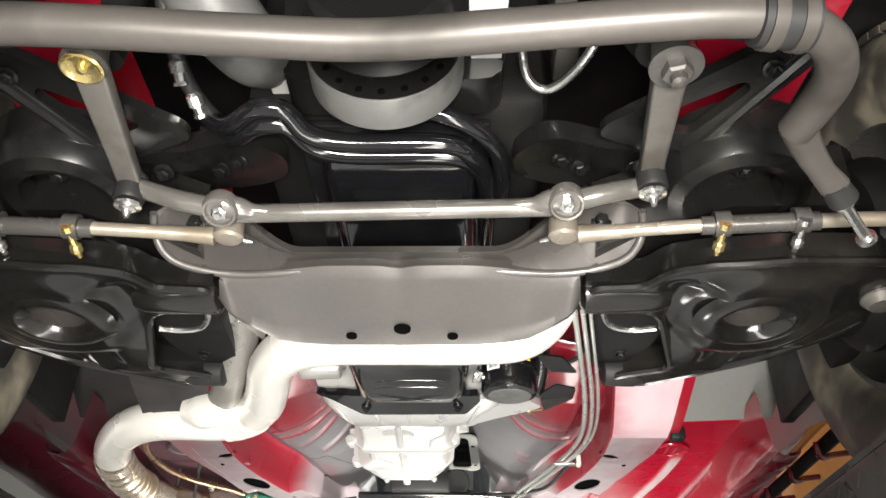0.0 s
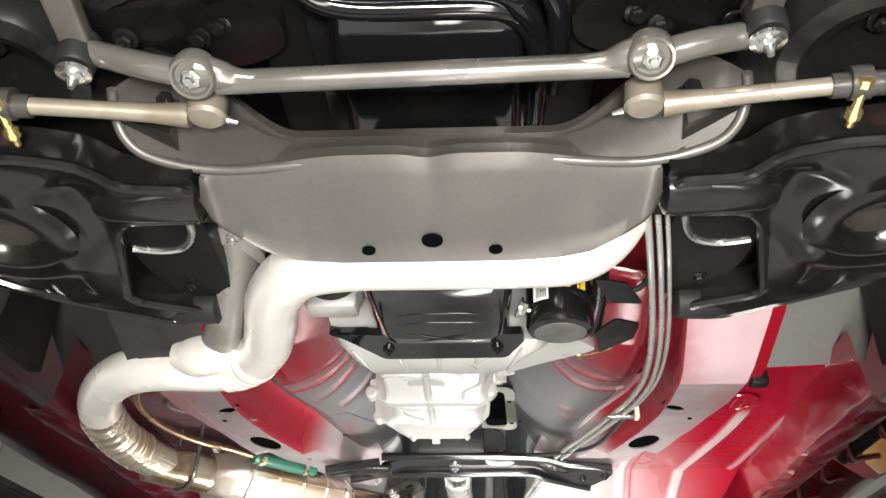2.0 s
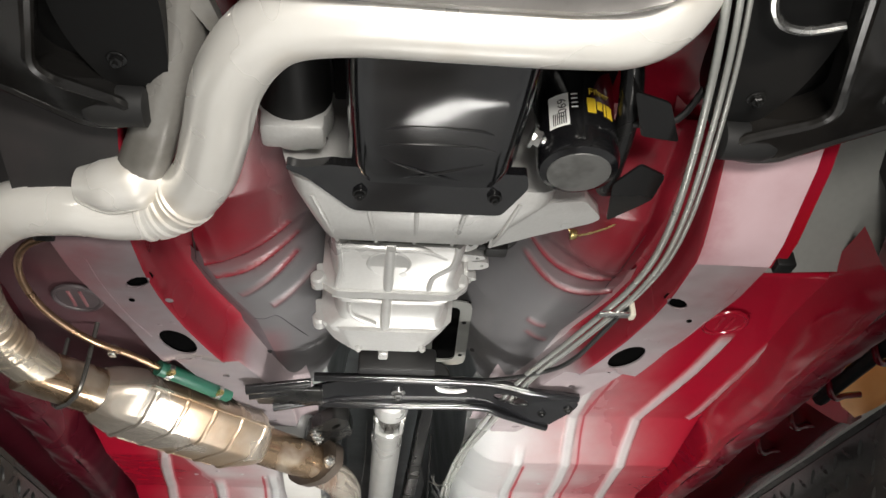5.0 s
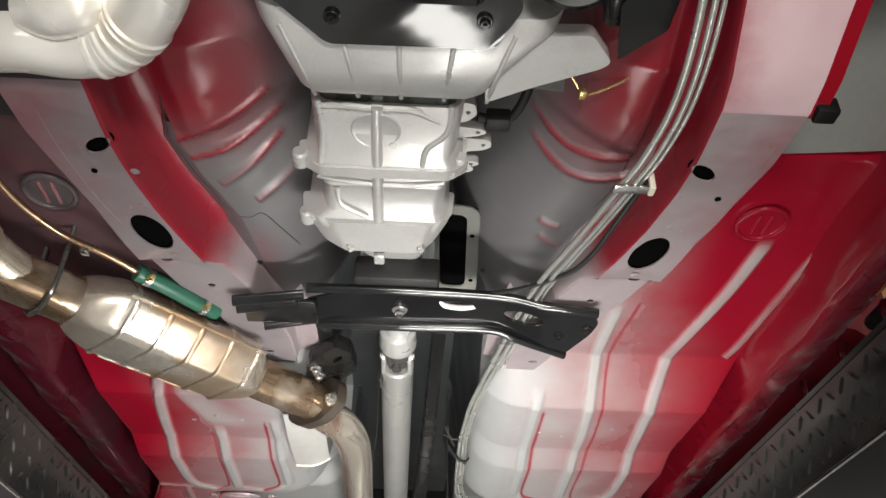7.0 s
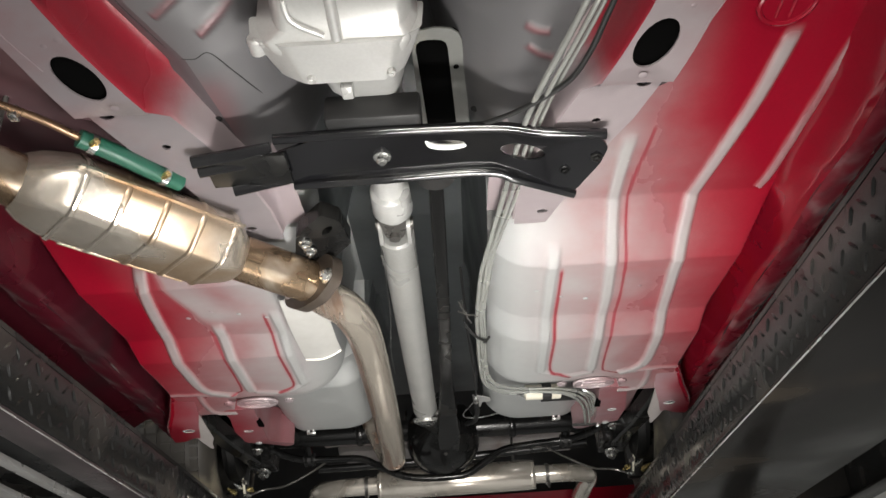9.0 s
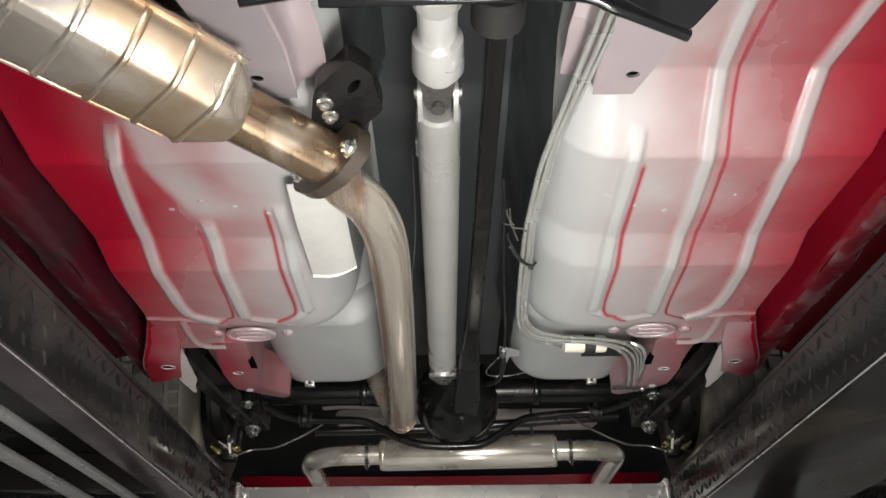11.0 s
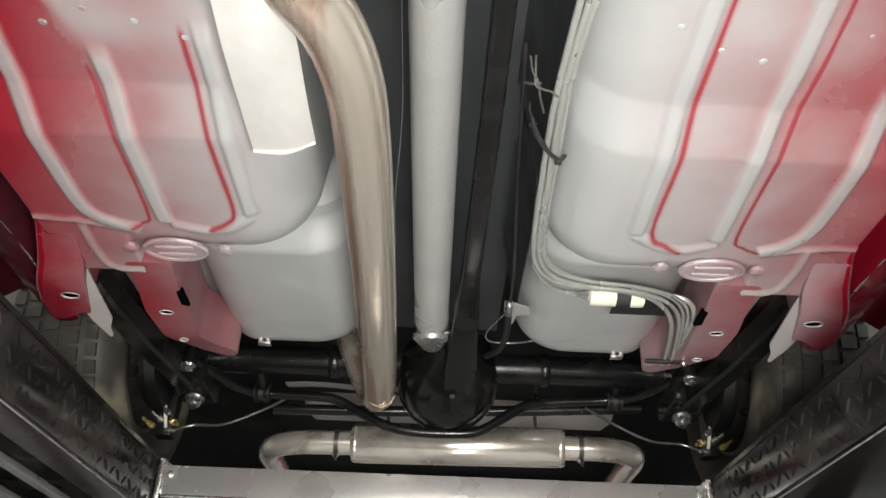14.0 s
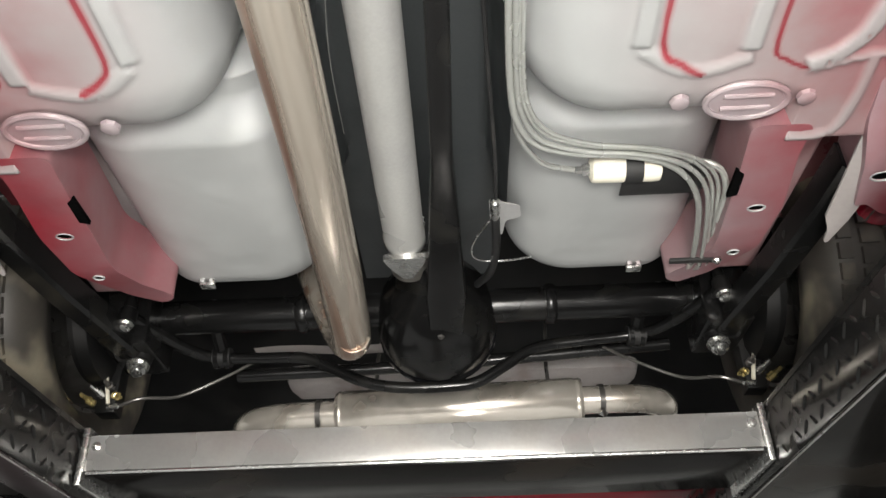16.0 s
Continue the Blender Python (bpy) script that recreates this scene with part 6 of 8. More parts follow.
bm = bmesh.new()
loft(bm, [cat_ring(d, w, h) for d, w, h in ((-0.03, 0.036, 0.036), (0.0, 0.0365, 0.0365), (0.10, 0.037, 0.037))])
part("inlet_pipe", bm, HEATED, cat, "brown heat-tinted inlet pipe")
bm = bmesh.new()
loft(bm, [shell_ring(d, w, h) for d, w, h in ((0.098, 0.040, 0.040), (0.115, 0.058, 0.046), (0.150, 0.082, 0.050), (0.170, 0.086, 0.051), (0.395, 0.086, 0.051), (0.412, 0.080, 0.050), (0.44, 0.052, 0.044), (0.452, 0.040, 0.040))])
part("shell", bm, CATSHELL, cat)
for d in (0.165, 0.225, 0.285, 0.345, 0.40):
    bm = bmesh.new()
    loft(bm, [shell_ring(d + k, 0.0865 + e, 0.0515 + e) for k, e in ((-0.005, 0), (-0.002, 0.0025), (0.002, 0.0025), (0.005, 0))], False)
    part("band", bm, CATSHELL, cat)
bm = bmesh.new()
for sgn in (-1, 1):
    box0 = [C0 + D * d + SIDE * (sgn * w) + Vector((0, 0, z)) for d, w, z in ((0.15, 0.084, 0.004), (0.41, 0.084, 0.004), (0.41, 0.095, 0.002), (0.15, 0.095, 0.002))]
    vs = [bm.verts.new(p) for p in box0] + [bm.verts.new(p - Vector((0, 0, 0.004))) for p in box0]
    for f in ((0, 1, 2, 3), (7, 6, 5, 4), (0, 4, 5, 1), (1, 5, 6, 2), (2, 6, 7, 3), (3, 7, 4, 0)):
        bm.faces.new([vs[i] for i in f])
part("seam_flange", bm, CATSHELL, cat)
facet = lambda d, k: C0 + D * d + SIDE * (-0.086 + 0.0387 * k) + Vector((0, 0, -0.005 - 0.0465 * k - 0.001))
for line in ([(0.185, 0.2), (0.185, 0.85), (0.385, 0.85), (0.385, 0.2), (0.185, 0.2)], [(0.235, 0.5), (0.29, 0.52), (0.345, 0.5)]):
    bm = bmesh.new()
    tube(bm, [facet(d, k) for d, k in line], 0.0026, 8, 1, False)
    part("pressed_line", bm, CATSHELL, cat)
bm = bmesh.new()
loft(bm, [cat_ring(d, w, w) for d, w in ((0.45, 0.0365), (0.47, 0.0365), (0.60, 0.036))])
part("outlet_pipe", bm, HEATED, cat, "brown heat-tinted outlet pipe")
bm = bmesh.new()
FP = C0 + D * 0.598
outl = rounded([(-0.072, -0.022), (-0.03, -0.046), (0.03, -0.046), (0.072, -0.022), (0.072, 0.022), (0.03, 0.046), (-0.03, 0.046), (-0.072, 0.022)], 0.015)
plate(bm, outl, [], 0.022, lambda x, y, h: FP + SIDE * x + Vector((0, 0, y)) + D * h)
part("flange", bm, RUST, cat, "rusty steel joint flange")
for w, zz in ((0.056, -0.012), (-0.056, 0.0)):
    bolt(cat, FP + SIDE * w + Vector((0, 0, zz)), -D, 0.010, ZINC)
bm = bmesh.new()
tube(bm, [C0 + D * 0.05 + SIDE * x + Vector((0, 0, z)) for x, z in ((-0.045, 0.10), (-0.043, -0.01), (-0.025, -0.036), (0.0, -0.041), (0.025, -0.036), (0.043, -0.01), (0.045, 0.10))], 0.004, 8, 4)
part("u_bolt", bm, STEEL, cat)

tail = thing("intermediate_pipe", "streaky steel exhaust pipe under the driveshaft tunnel", "exhaust pipe", (-0.11, 2.8, 1.72))
bm = bmesh.new()
TP = [FP + D * 0.02, (-0.160, 2.345, 1.753), (-0.128, 2.405, 1.753), (-0.110, 2.49, 1.753), (-0.106, 2.62, 1.753), (-0.110, 2.90, 1.753), (-0.116, 3.16, 1.750), (-0.121, 3.33, 1.743), (-0.125, 3.42, 1.742), (-0.134, 3.478, 1.750), (-0.154, 3.507, 1.785), (-0.180, 3.511, 1.84), (-0.205, 3.513, 1.90), (-0.225, 3.55, 1.955), (-0.23, 3.70, 1.98), (-0.23, 3.85, 1.97)]
tube(bm, TP, 0.0355, 24, 8)
part("pipe", bm, STAINLESS, tail)
bm = bmesh.new()
tube(bm, [(-0.158, 3.40, 1.738), (-0.150, 3.413, 1.722), (-0.136, 3.424, 1.709), (-0.118, 3.430, 1.7055), (-0.102, 3.428, 1.712), (-0.091, 3.42, 1.727)], [0.0014, 0.0024, 0.0026, 0.0024, 0.002, 0.001], 8, 5)
part("bend_crease", bm, STAINLESS, tail)
bm = bmesh.new()
outline = rounded([(-0.180, 2.172), (-0.130, 2.122), (-0.104, 2.155), (-0.094, 2.233), (-0.146, 2.285), (-0.195, 2.25)], 0.008)
plate(bm, outline, [oval(-0.128, 2.175, 0.007, 0.014, 12, 35)], 0.028, lambda x, y, h: (x, y, 1.788 + 0.2 * (x + 0.14) + h))
part("hanger_bracket", bm, SATIN, tail, "black steel hanger bracket")
for p in ((-0.168, 2.195, 1.780), (-0.164, 2.222, 1.780)):
    bolt(tail, p, (0, 0, -1), 0.008, ZINC)

shield = thing("heat_shield", "crinkled bright foil heat shield on the tunnel", "heat shield", (-0.2, 2.45, 1.76))
bm = bmesh.new()
sheet(bm, [k / 8 for k in range(9)], [k / 12 for k in range(13)], lambda u, v: (-0.240 + 0.075 * u, 2.33 + 0.275 * v, 1.7345 + 0.02 * max(0.35 - v, 0) - 0.003 * math.sin(math.pi * v) + 0.002 * math.sin(9 * v + 4 * u) * u + 0.018 * u ** 3))
part("foil", bm, FOIL, shield)
bm = bmesh.new()
tube(bm, [(-0.240, 2.605, 1.734), (-0.20, 2.607, 1.735), (-0.166, 2.606, 1.752)], 0.0025, 8, 4)
part("folded_edge", bm, FOIL, shield)

muff = thing("rear_muffler", "brushed steel transverse muffler with clamped elbows", "muffler", (0.08, 3.93, 1.76))
MZ = 1.772
bm = bmesh.new()
lathe(bm, (-0.222, 3.905, MZ), (0.555, -0.03, 0.0), [(0.0, 0.031), (0.002, 0.047), (0.010, 0.051), (0.012, 0.0495), (0.020, 0.0495), (0.022, 0.051), (0.534, 0.051), (0.536, 0.0495), (0.544, 0.0495), (0.546, 0.051), (0.553, 0.047), (0.555, 0.031)], 40)
part("case", bm, MUFFLER, muff)
for s, pts in ((-1, [(-0.21, 3.905, MZ), (-0.29, 3.908, MZ), (-0.365, 3.916, MZ), (-0.425, 3.948, MZ), (-0.456, 4.010, MZ), (-0.46, 4.090, MZ), (-0.46, 4.270, MZ)]), (1, [(0.32, 3.876, MZ), (0.41, 3.874, MZ), (0.475, 3.884, MZ), (0.517, 3.920, MZ), (0.530, 3.980, MZ), (0.53, 4.070, MZ), (0.53, 4.270, MZ)])):
    bm = bmesh.new()
    tube(bm, pts, 0.031, 20, 6)
    part("elbow", bm, MUFFLER, muff)
    bm = bmesh.new()
    c = Vector((-0.262, 3.907, MZ) if s < 0 else (0.372, 3.875, MZ))
    lathe(bm, c, (1, 0, 0), [(-0.006, 0.031), (-0.006, 0.0345), (0.006, 0.0345), (0.006, 0.031)], 24)
    part("clamp", bm, STEEL, muff)
    bm = bmesh.new()
    tube(bm, [c + Vector((0, -0.018, -0.030)), c + Vector((0.002, -0.022, -0.052))], 0.004, 8, 1, False)
    part("clamp_leg", bm, STEEL, muff)
    bolt(muff, c + Vector((0, -0.012, -0.036)), (0, -0.3, -1), 0.006, ZINC, "clamp_nut")
for x in (-0.13, 0.26):
    bm = bmesh.new()
    tube(bm, [(x, 3.885, MZ + 0.040), (x, 3.895, MZ + 0.12), (x + 0.01, 3.92, MZ + 0.22), (x + 0.012, 3.93, 2.115)], 0.0045, 8, 5)
    part("hanger_rod", bm, STEEL, muff, "thin steel hanger rod")
bm = bmesh.new()
sheet(bm, [k / 6 for k in range(7)], [k / 4 for k in range(5)], lambda u, v: (-0.40 + 0.34 * u, 3.80 + 0.10 * v, 1.895 + 0.025 * v * v + 0.004 * math.sin(7 * u)))
part("heat_deflector", bm, WELL, muff, "pale dusty deflector sheet above the case")


# ---- gearbox and driveline ----
box_t = thing("gearbox", "bright cast aluminium gearbox and bell housing", "gearbox", (-0.04, 1.6, 1.79))


def case_ring(y, x0, x1, z0, z1, c=0.03, n=4):
    return [(x, y, z) for x, z in rounded([(x0 + 0.4 * c, z0), (x1 - 0.4 * c, z0), (x1, z0 + c), (x1, z1), (x0, z1), (x0, z0 + c)], 0.4 * c, n)]


bm = bmesh.new()
loft(bm, [case_ring(1.362, -0.185, 0.170, 1.797, 2.05, 0.05), case_ring(1.385, -0.180, 0.165, 1.790, 2.05, 0.05), case_ring(1.43, -0.160, 0.125, 1.783, 2.04, 0.05), case_ring(1.470, -0.145, 0.100, 1.787, 2.03, 0.045), case_ring(1.486, -0.138, 0.088, 1.798, 2.02, 0.04)])
bell = part("bell_housing", bm, CAST, box_t)
for k in range(5):
    x = -0.125 + 0.055 * k
    bm = bmesh.new()
    tube(bm, [(x * 1.15, 1.38, 1.791), (x, 1.43, 1.783), (x * 0.92, 1.49, 1.799)], 0.0028, 8, 4)
    part("rib", bm, CAST, bell)
bm = bmesh.new()
outline = rounded([(0.08, 1.375), (0.128, 1.385), (0.196, 1.388), (0.225, 1.428), (0.215, 1.437), (0.14, 1.462), (0.085, 1.485)], 0.008)
plate(bm, outline, [], 0.02, lambda x, y, h: (x, y, 1.792 + 0.12 * (x - 0.08) + h))
part("fork_shelf", bm, CAST, bell, "cast shelf beside the bell housing")
bm = bmesh.new()
loft(bm, [case_ring(1.512, -0.128, 0.068, 1.808, 2.0, 0.03), case_ring(1.518, -0.128, 0.066, 1.803, 2.0, 0.03), case_ring(1.60, -0.128, 0.060, 1.800, 1.99, 0.03), case_ring(1.612, -0.140, 0.068, 1.794, 1.99, 0.03), case_ring(1.632, -0.140, 0.068, 1.794, 1.99, 0.03), case_ring(1.642, -0.126, 0.056, 1.802, 1.98, 0.03)])
part("main_case", bm, CAST, box_t)
bm = bmesh.new()
loft(bm, [case_ring(1.640, -0.124, 0.054, 1.803, 1.98, 0.03), case_ring(1.66, -0.128, 0.056, 1.798, 1.98, 0.03), case_ring(1.668, -0.122, 0.052, 1.803, 1.97, 0.03), case_ring(1.72, -0.126, 0.050, 1.800, 1.97, 0.03), case_ring(1.730, -0.146, 0.056, 1.792, 1.97, 0.03), case_ring(1.742, -0.144, 0.055, 1.790, 1.97, 0.03), case_ring(1.775, -0.118, 0.044, 1.795, 1.96, 0.03)])
part("rear_case", bm, CAST, box_t)
bm = bmesh.new()
loft(bm, [case_ring(1.772, -0.116, 0.042, 1.796, 1.96, 0.03), case_ring(1.812, -0.086, 0.030, 1.806, 1.95, 0.03), case_ring(1.86, -0.080, 0.030, 1.818, 1.94, 0.03), case_ring(1.90, -0.062, 0.022, 1.835, 1.93, 0.03), case_ring(2.10, -0.052, 0.018, 1.842, 1.91, 0.025)])
part("tail_housing", bm, CAST, box_t)
bm = bmesh.new()
tube(bm, [(-0.044, 1.514, 1.806), (-0.044, 1.60, 1.799), (-0.044, 1.73, 1.795)], 0.0075, 12, 3)
part("web", bm, CAST, box_t)
bm = bmesh.new()
lathe(bm, (-0.045, 1.552, 1.806), (0, 0, -1), [(-0.004, 0.033), (0.004, 0.032), (0.0055, 0.030), (0.0045, 0.027), (0.0045, 0.0005)], 32)
part("round_boss", bm, CAST, box_t)
for pts in ([(-0.115, 1.505, 1.805), (-0.112, 1.56, 1.802), (-0.118, 1.61, 1.797)], [(0.048, 1.505, 1.805), (0.044, 1.55, 1.802), (0.020, 1.58, 1.80), (0.015, 1.61, 1.797)], [(-0.10, 1.67, 1.802), (-0.095, 1.70, 1.798), (-0.06, 1.725, 1.796)]):
    bm = bmesh.new()
    tube(bm, pts, 0.004, 8, 4)
    part("web", bm, CAST, box_t)
bm = bmesh.new()
loft(bm, [case_ring(1.482, -0.128, 0.072, 1.808, 2.0, 0.03), case_ring(1.516, -0.122, 0.06, 1.812, 2.0, 0.03)])
part("gap_plate", bm, GRIME, box_t, "grimy dark gap plate")
for p in ((-0.137, 1.740, 1.806), (-0.085, 1.788, 1.786), (0.018, 1.784, 1.787), (-0.132, 1.622, 1.808), (0.055, 1.625, 1.80)):
    bolt(box_t, p, (0, 0, -1), 0.006, CAST, washer=False)
for y0, y1, pts in ((1.613, 1.631, [(-0.150, 1.835), (-0.146, 1.808), (-0.118, 1.790), (0.050, 1.790), (0.072, 1.806), (0.074, 1.85)]), (1.730, 1.800, [(-0.156, 1.84), (-0.152, 1.806), (-0.108, 1.786), (0.028, 1.786), (0.060, 1.806), (0.064, 1.85)])):
    bm = bmesh.new()
    narrow = 0.24 if y0 > 1.7 else 0.0
    loft(bm, [[(-0.045 + (x + 0.045) * (1 - narrow * f), y, z) for x, z in rounded(pts, 0.006)] for f, y in ((0, y0), (0.04, y0 + 0.002), (0.35, y0 + 0.4 * (y1 - y0)), (0.95, y1 - 0.002), (1, y1))])
    part("case_flange", bm, CAST, box_t)
for c in ((-0.146, 1.622, 1.812), (-0.148, 1.75, 1.812), (0.064, 1.622, 1.815)):
    bm = bmesh.new()
    lathe(bm, (c[0], c[1] - 0.014, c[2]), (0, 1, 0), [(0.0, 0.008), (0.003, 0.011), (0.025, 0.011), (0.028, 0.008)], 14)
    part("bolt_boss", bm, CAST, box_t)
for pts in ([(-0.112, 1.515, 1.806), (-0.08, 1.512, 1.804), (-0.05, 1.513, 1.803)], [(-0.036, 1.513, 1.803), (0.0, 1.515, 1.804), (0.035, 1.535, 1.806)], [(-0.125, 1.645, 1.803), (-0.08, 1.652, 1.800), (-0.01, 1.655, 1.799), (0.045, 1.648, 1.802)]):
    bm = bmesh.new()
    tube(bm, pts, 0.0045, 8, 4)
    part("case_ridge", bm, CAST, box_t)
bm = bmesh.new()
box(bm, -0.052, -0.036, 1.81, 1.835, 1.785, 1.81, 0.003)
part("drain_boss", bm, CAST, box_t)
for y, x1, w, z in ((1.535, 0.078, 0.030, 1.838), (1.585, 0.094, 0.012, 1.842), (1.612, 0.104, 0.020, 1.848), (1.655, 0.090, 0.010, 1.846), (1.672, 0.084, 0.014, 1.852)):
    bm = bmesh.new()
    plate(bm, rounded([(0.045, y - 0.006), (x1, y), (x1 + 0.004, y + w * 0.6), (x1 - 0.006, y + w), (0.045, y + w + 0.010)], 0.004), [oval(x1 - 0.008, y + w * 0.5, 0.0032, 0.0032, 10)], 0.014, lambda x, yy, h: (x, yy, z + h))
    part("side_lug", bm, CAST, box_t)
bm = bmesh.new()
tube(bm, [(0.085, 1.575, 1.855), (0.115, 1.578, 1.855), (0.135, 1.57, 1.862), (0.150, 1.535, 1.885), (0.152, 1.49, 1.93), (0.15, 1.46, 1.98)], 0.0065, 10, 5)
part("wiring_lead", bm, RUBBER, box_t, "black lead with a plug")
bm = bmesh.new()
box(bm, 0.095, 0.128, 1.566, 1.590, 1.843, 1.866, 0.004)
part("plug", bm, RUBBER, box_t)
# starter-side heat shield and mount plates beside the filter
fplates = thing("filter_side_shield", "bent black sheet shield beside the oil filter", "shield", (0.24, 1.3, 1.8))
bm = bmesh.new()
outline = rounded([(0.195, 1.181), (0.239, 1.198), (0.269, 1.260), (0.222, 1.251)], 0.006)
plate(bm, outline, [], 0.003, lambda x, y, h: (x, y, 1.800 + 0.05 * (x - 0.24) + h))
part("upper_sheet", bm, SATIN, fplates)
bm = bmesh.new()
outline = rounded([(0.213, 1.335), (0.237, 1.298), (0.274, 1.322), (0.272, 1.370), (0.226, 1.412)], 0.006)
plate(bm, outline, [], 0.003, lambda x, y, h: (x, y, 1.797 + 0.1 * (x - 0.24) + h))
part("lower_sheet", bm, SATIN, fplates)
bm = bmesh.new()
tube(bm, [(0.200, 1.17, 1.87), (0.208, 1.22, 1.838), (0.212, 1.27, 1.822), (0.21, 1.33, 1.812), (0.215, 1.37, 1.815)], [0.012, 0.014, 0.013, 0.015, 0.012], 10, 5)
part("mount_web", bm, SATIN, fplates)
bm = bmesh.new()
tube(bm, [(0.215, 1.25, 1.815), (0.26, 1.235, 1.812), (0.29, 1.20, 1.84)], 0.004, 8, 4)
part("lead", bm, RUBBER, fplates)

cross = thing("gearbox_crossmember", "gloss black channel crossmember under the gearbox tail", "crossmember", (0.02, 1.95, 1.765))
CZ = 1.772
bm = bmesh.new()
outline = rounded([(-0.165, 1.928), (-0.09, 1.905), (0.14, 1.908), (0.296, 1.912), (0.312, 1.935), (0.305, 1.975), (0.275, 2.045), (0.235, 2.030), (0.14, 2.003), (-0.14, 2.010), (-0.165, 1.985)], 0.01)
plate(bm, outline, [oval(0.192, 1.955, 0.032, 0.019, 20), oval(0.082, 1.940, 0.028, 0.011, 16)], 0.004, lambda x, y, h: (x, y, CZ + 0.008 - 0.024 * step(abs(x - 0.01), 0.12, 0.26) + h))
web = part("channel_web", bm, GLOSSBLACK, cross, "", 30)
for pts in ([(-0.15, 2.012, CZ + 0.004), (0.0, 2.008, CZ + 0.003), (0.14, 2.006, CZ + 0.003), (0.19, 2.020, CZ - 0.006), (0.275, 2.052, CZ - 0.016)], [(-0.16, 1.905, CZ + 0.01), (0.0, 1.902, CZ + 0.01), (0.15, 1.905, CZ + 0.008), (0.22, 1.906, CZ - 0.006), (0.305, 1.908, CZ - 0.014)]):
    bm = bmesh.new()
    tube(bm, pts, 0.008, 10, 5)
    part("rolled_lip", bm, GLOSSBLACK, cross)
bm = bmesh.new()
for k, (x0, x1, y) in enumerate(((-0.275, -0.165, 1.915), (-0.272, -0.170, 1.938), (-0.235, -0.155, 1.990))):
    tube(bm, [(x0, y, CZ - 0.014), (x1, y, CZ + 0.002)], 0.011, 10, 1, False, flat=0.8)
part("left_foot", bm, GLOSSBLACK, cross)
bm = bmesh.new()
box(bm, -0.262, -0.145, 1.915, 1.985, CZ - 0.012, CZ - 0.004, 0.002)
part("foot_plate", bm, SATIN, cross)
bolt(cross, (-0.012, 1.957, CZ + 0.006), (0, 0, -1), 0.009, ZINC)
for p in ((0.297, 1.958, CZ - 0.016), (0.255, 1.99, CZ - 0.012)):
    bolt(cross, p, (0, 0, -1), 0.006, SATIN)
bm = bmesh.new()
box(bm, -0.085, 0.05, 1.875, 1.935, CZ + 0.014, 1.83, 0.006)
part("rubber_mount", bm, RUBBER, cross)

shaft = thing("driveshaft", "silver painted driveshaft with universal joints", "driveshaft", (-0.02, 2.75, 1.80))
S0, S1 = Vector((-0.018, 2.285, 1.842)), Vector((-0.020, 3.345, 1.838))
bm = bmesh.new()
lathe(bm, S0, S1 - S0, [(0.0, 0.028), (0.004, 0.033), (0.02, 0.0345), (0.028, 0.0335), (0.975, 0.0335), (0.978, 0.0350), (1.0, 0.0350), (1.008, 0.03)], 32)
part("tube", bm, SHAFT, shaft)
for k in (-1, 1):
    # front joint: shaft fork at the sides, slip yoke's fork above and below
    bm = bmesh.new()
    plate(bm, rounded([(-0.028, -0.004), (0.028, -0.004), (0.018, 0.056), (-0.018, 0.056)], 0.012), [oval(0, 0.036, 0.010, 0.010, 12)], 0.007, lambda x, y, h: S0 + Vector((k * (0.022 + h), -y, x)))
    part("yoke_ear", bm, SHAFT, shaft)
    bm = bmesh.new()
    plate(bm, rounded([(-0.026, -0.02), (0.026, -0.02), (0.016, 0.054), (-0.016, 0.054)], 0.012), [oval(0, 0.040, 0.008, 0.008, 12)], 0.010, lambda x, y, h: Vector((-0.018 + x, 2.205 + y, 1.842 + k * (0.016 + h))))
    part("yoke_ear", bm, STEEL, shaft)
    # rear joint: bright fork above and below, pinion fork at the sides
    bm = bmesh.new()
    plate(bm, rounded([(-0.036, -0.008), (0.036, -0.008), (0.030, 0.018), (0.008, 0.072), (-0.008, 0.072), (-0.030, 0.018)], 0.006), [], 0.010, lambda x, y, h: Vector((-0.020 + x, 3.285 + y, 1.838 + k * (0.030 - 0.10 * y + h))))
    part("yoke_ear", bm, ZINC, shaft, "bright bare yoke ear")
for y in (2.249, 3.345):
    bm = bmesh.new()
    tube(bm, [(-0.052, y, 1.842), (0.016, y, 1.842)], 0.010, 12, 1, False)
    tube(bm, [(-0.018, y, 1.808), (-0.018, y, 1.876)], 0.010, 12, 1, False)
    part("joint_cross", bm, STEEL, shaft)
bm = bmesh.new()
lathe(bm, (-0.017, 2.085, 1.842), (0, 1, 0), [(0.0, 0.026), (0.05, 0.026), (0.055, 0.034), (0.11, 0.036), (0.125, 0.028)], 24)
part("slip_yoke", bm, CAST, shaft)
bm = bmesh.new()
box(bm, -0.0545, -0.051, 2.36, 2.40, 1.838, 1.852, 0.001)
part("balance_weight", bm, ZINC, shaft)

arm = thing("torque_arm", "black pressed torque arm beside the driveshaft", "torque arm", (0.05, 2.8, 1.80))
bm = bmesh.new()
loft(bm, [[(x0 + dx, y, z) for dx, z in rounded([(-w, zb), (w, zb), (w, zb + 0.05), (-w, zb + 0.05)], 0.006)] for y, x0, w, zb in ((2.10, 0.062, 0.013, 1.845), (2.6, 0.058, 0.014, 1.825), (3.05, 0.050, 0.016, 1.805), (3.25, 0.047, 0.026, 1.792), (3.38, 0.044, 0.034, 1.775), (3.50, 0.040, 0.030, 1.765), (3.62, 0.036, 0.022, 1.748))])
part("beam", bm, SATIN, arm)
bm = bmesh.new()
lathe(bm, (0.062, 2.085, 1.868), (0, 1, 0), [(0.0, 0.03), (0.005, 0.036), (0.05, 0.036), (0.055, 0.03)], 24)
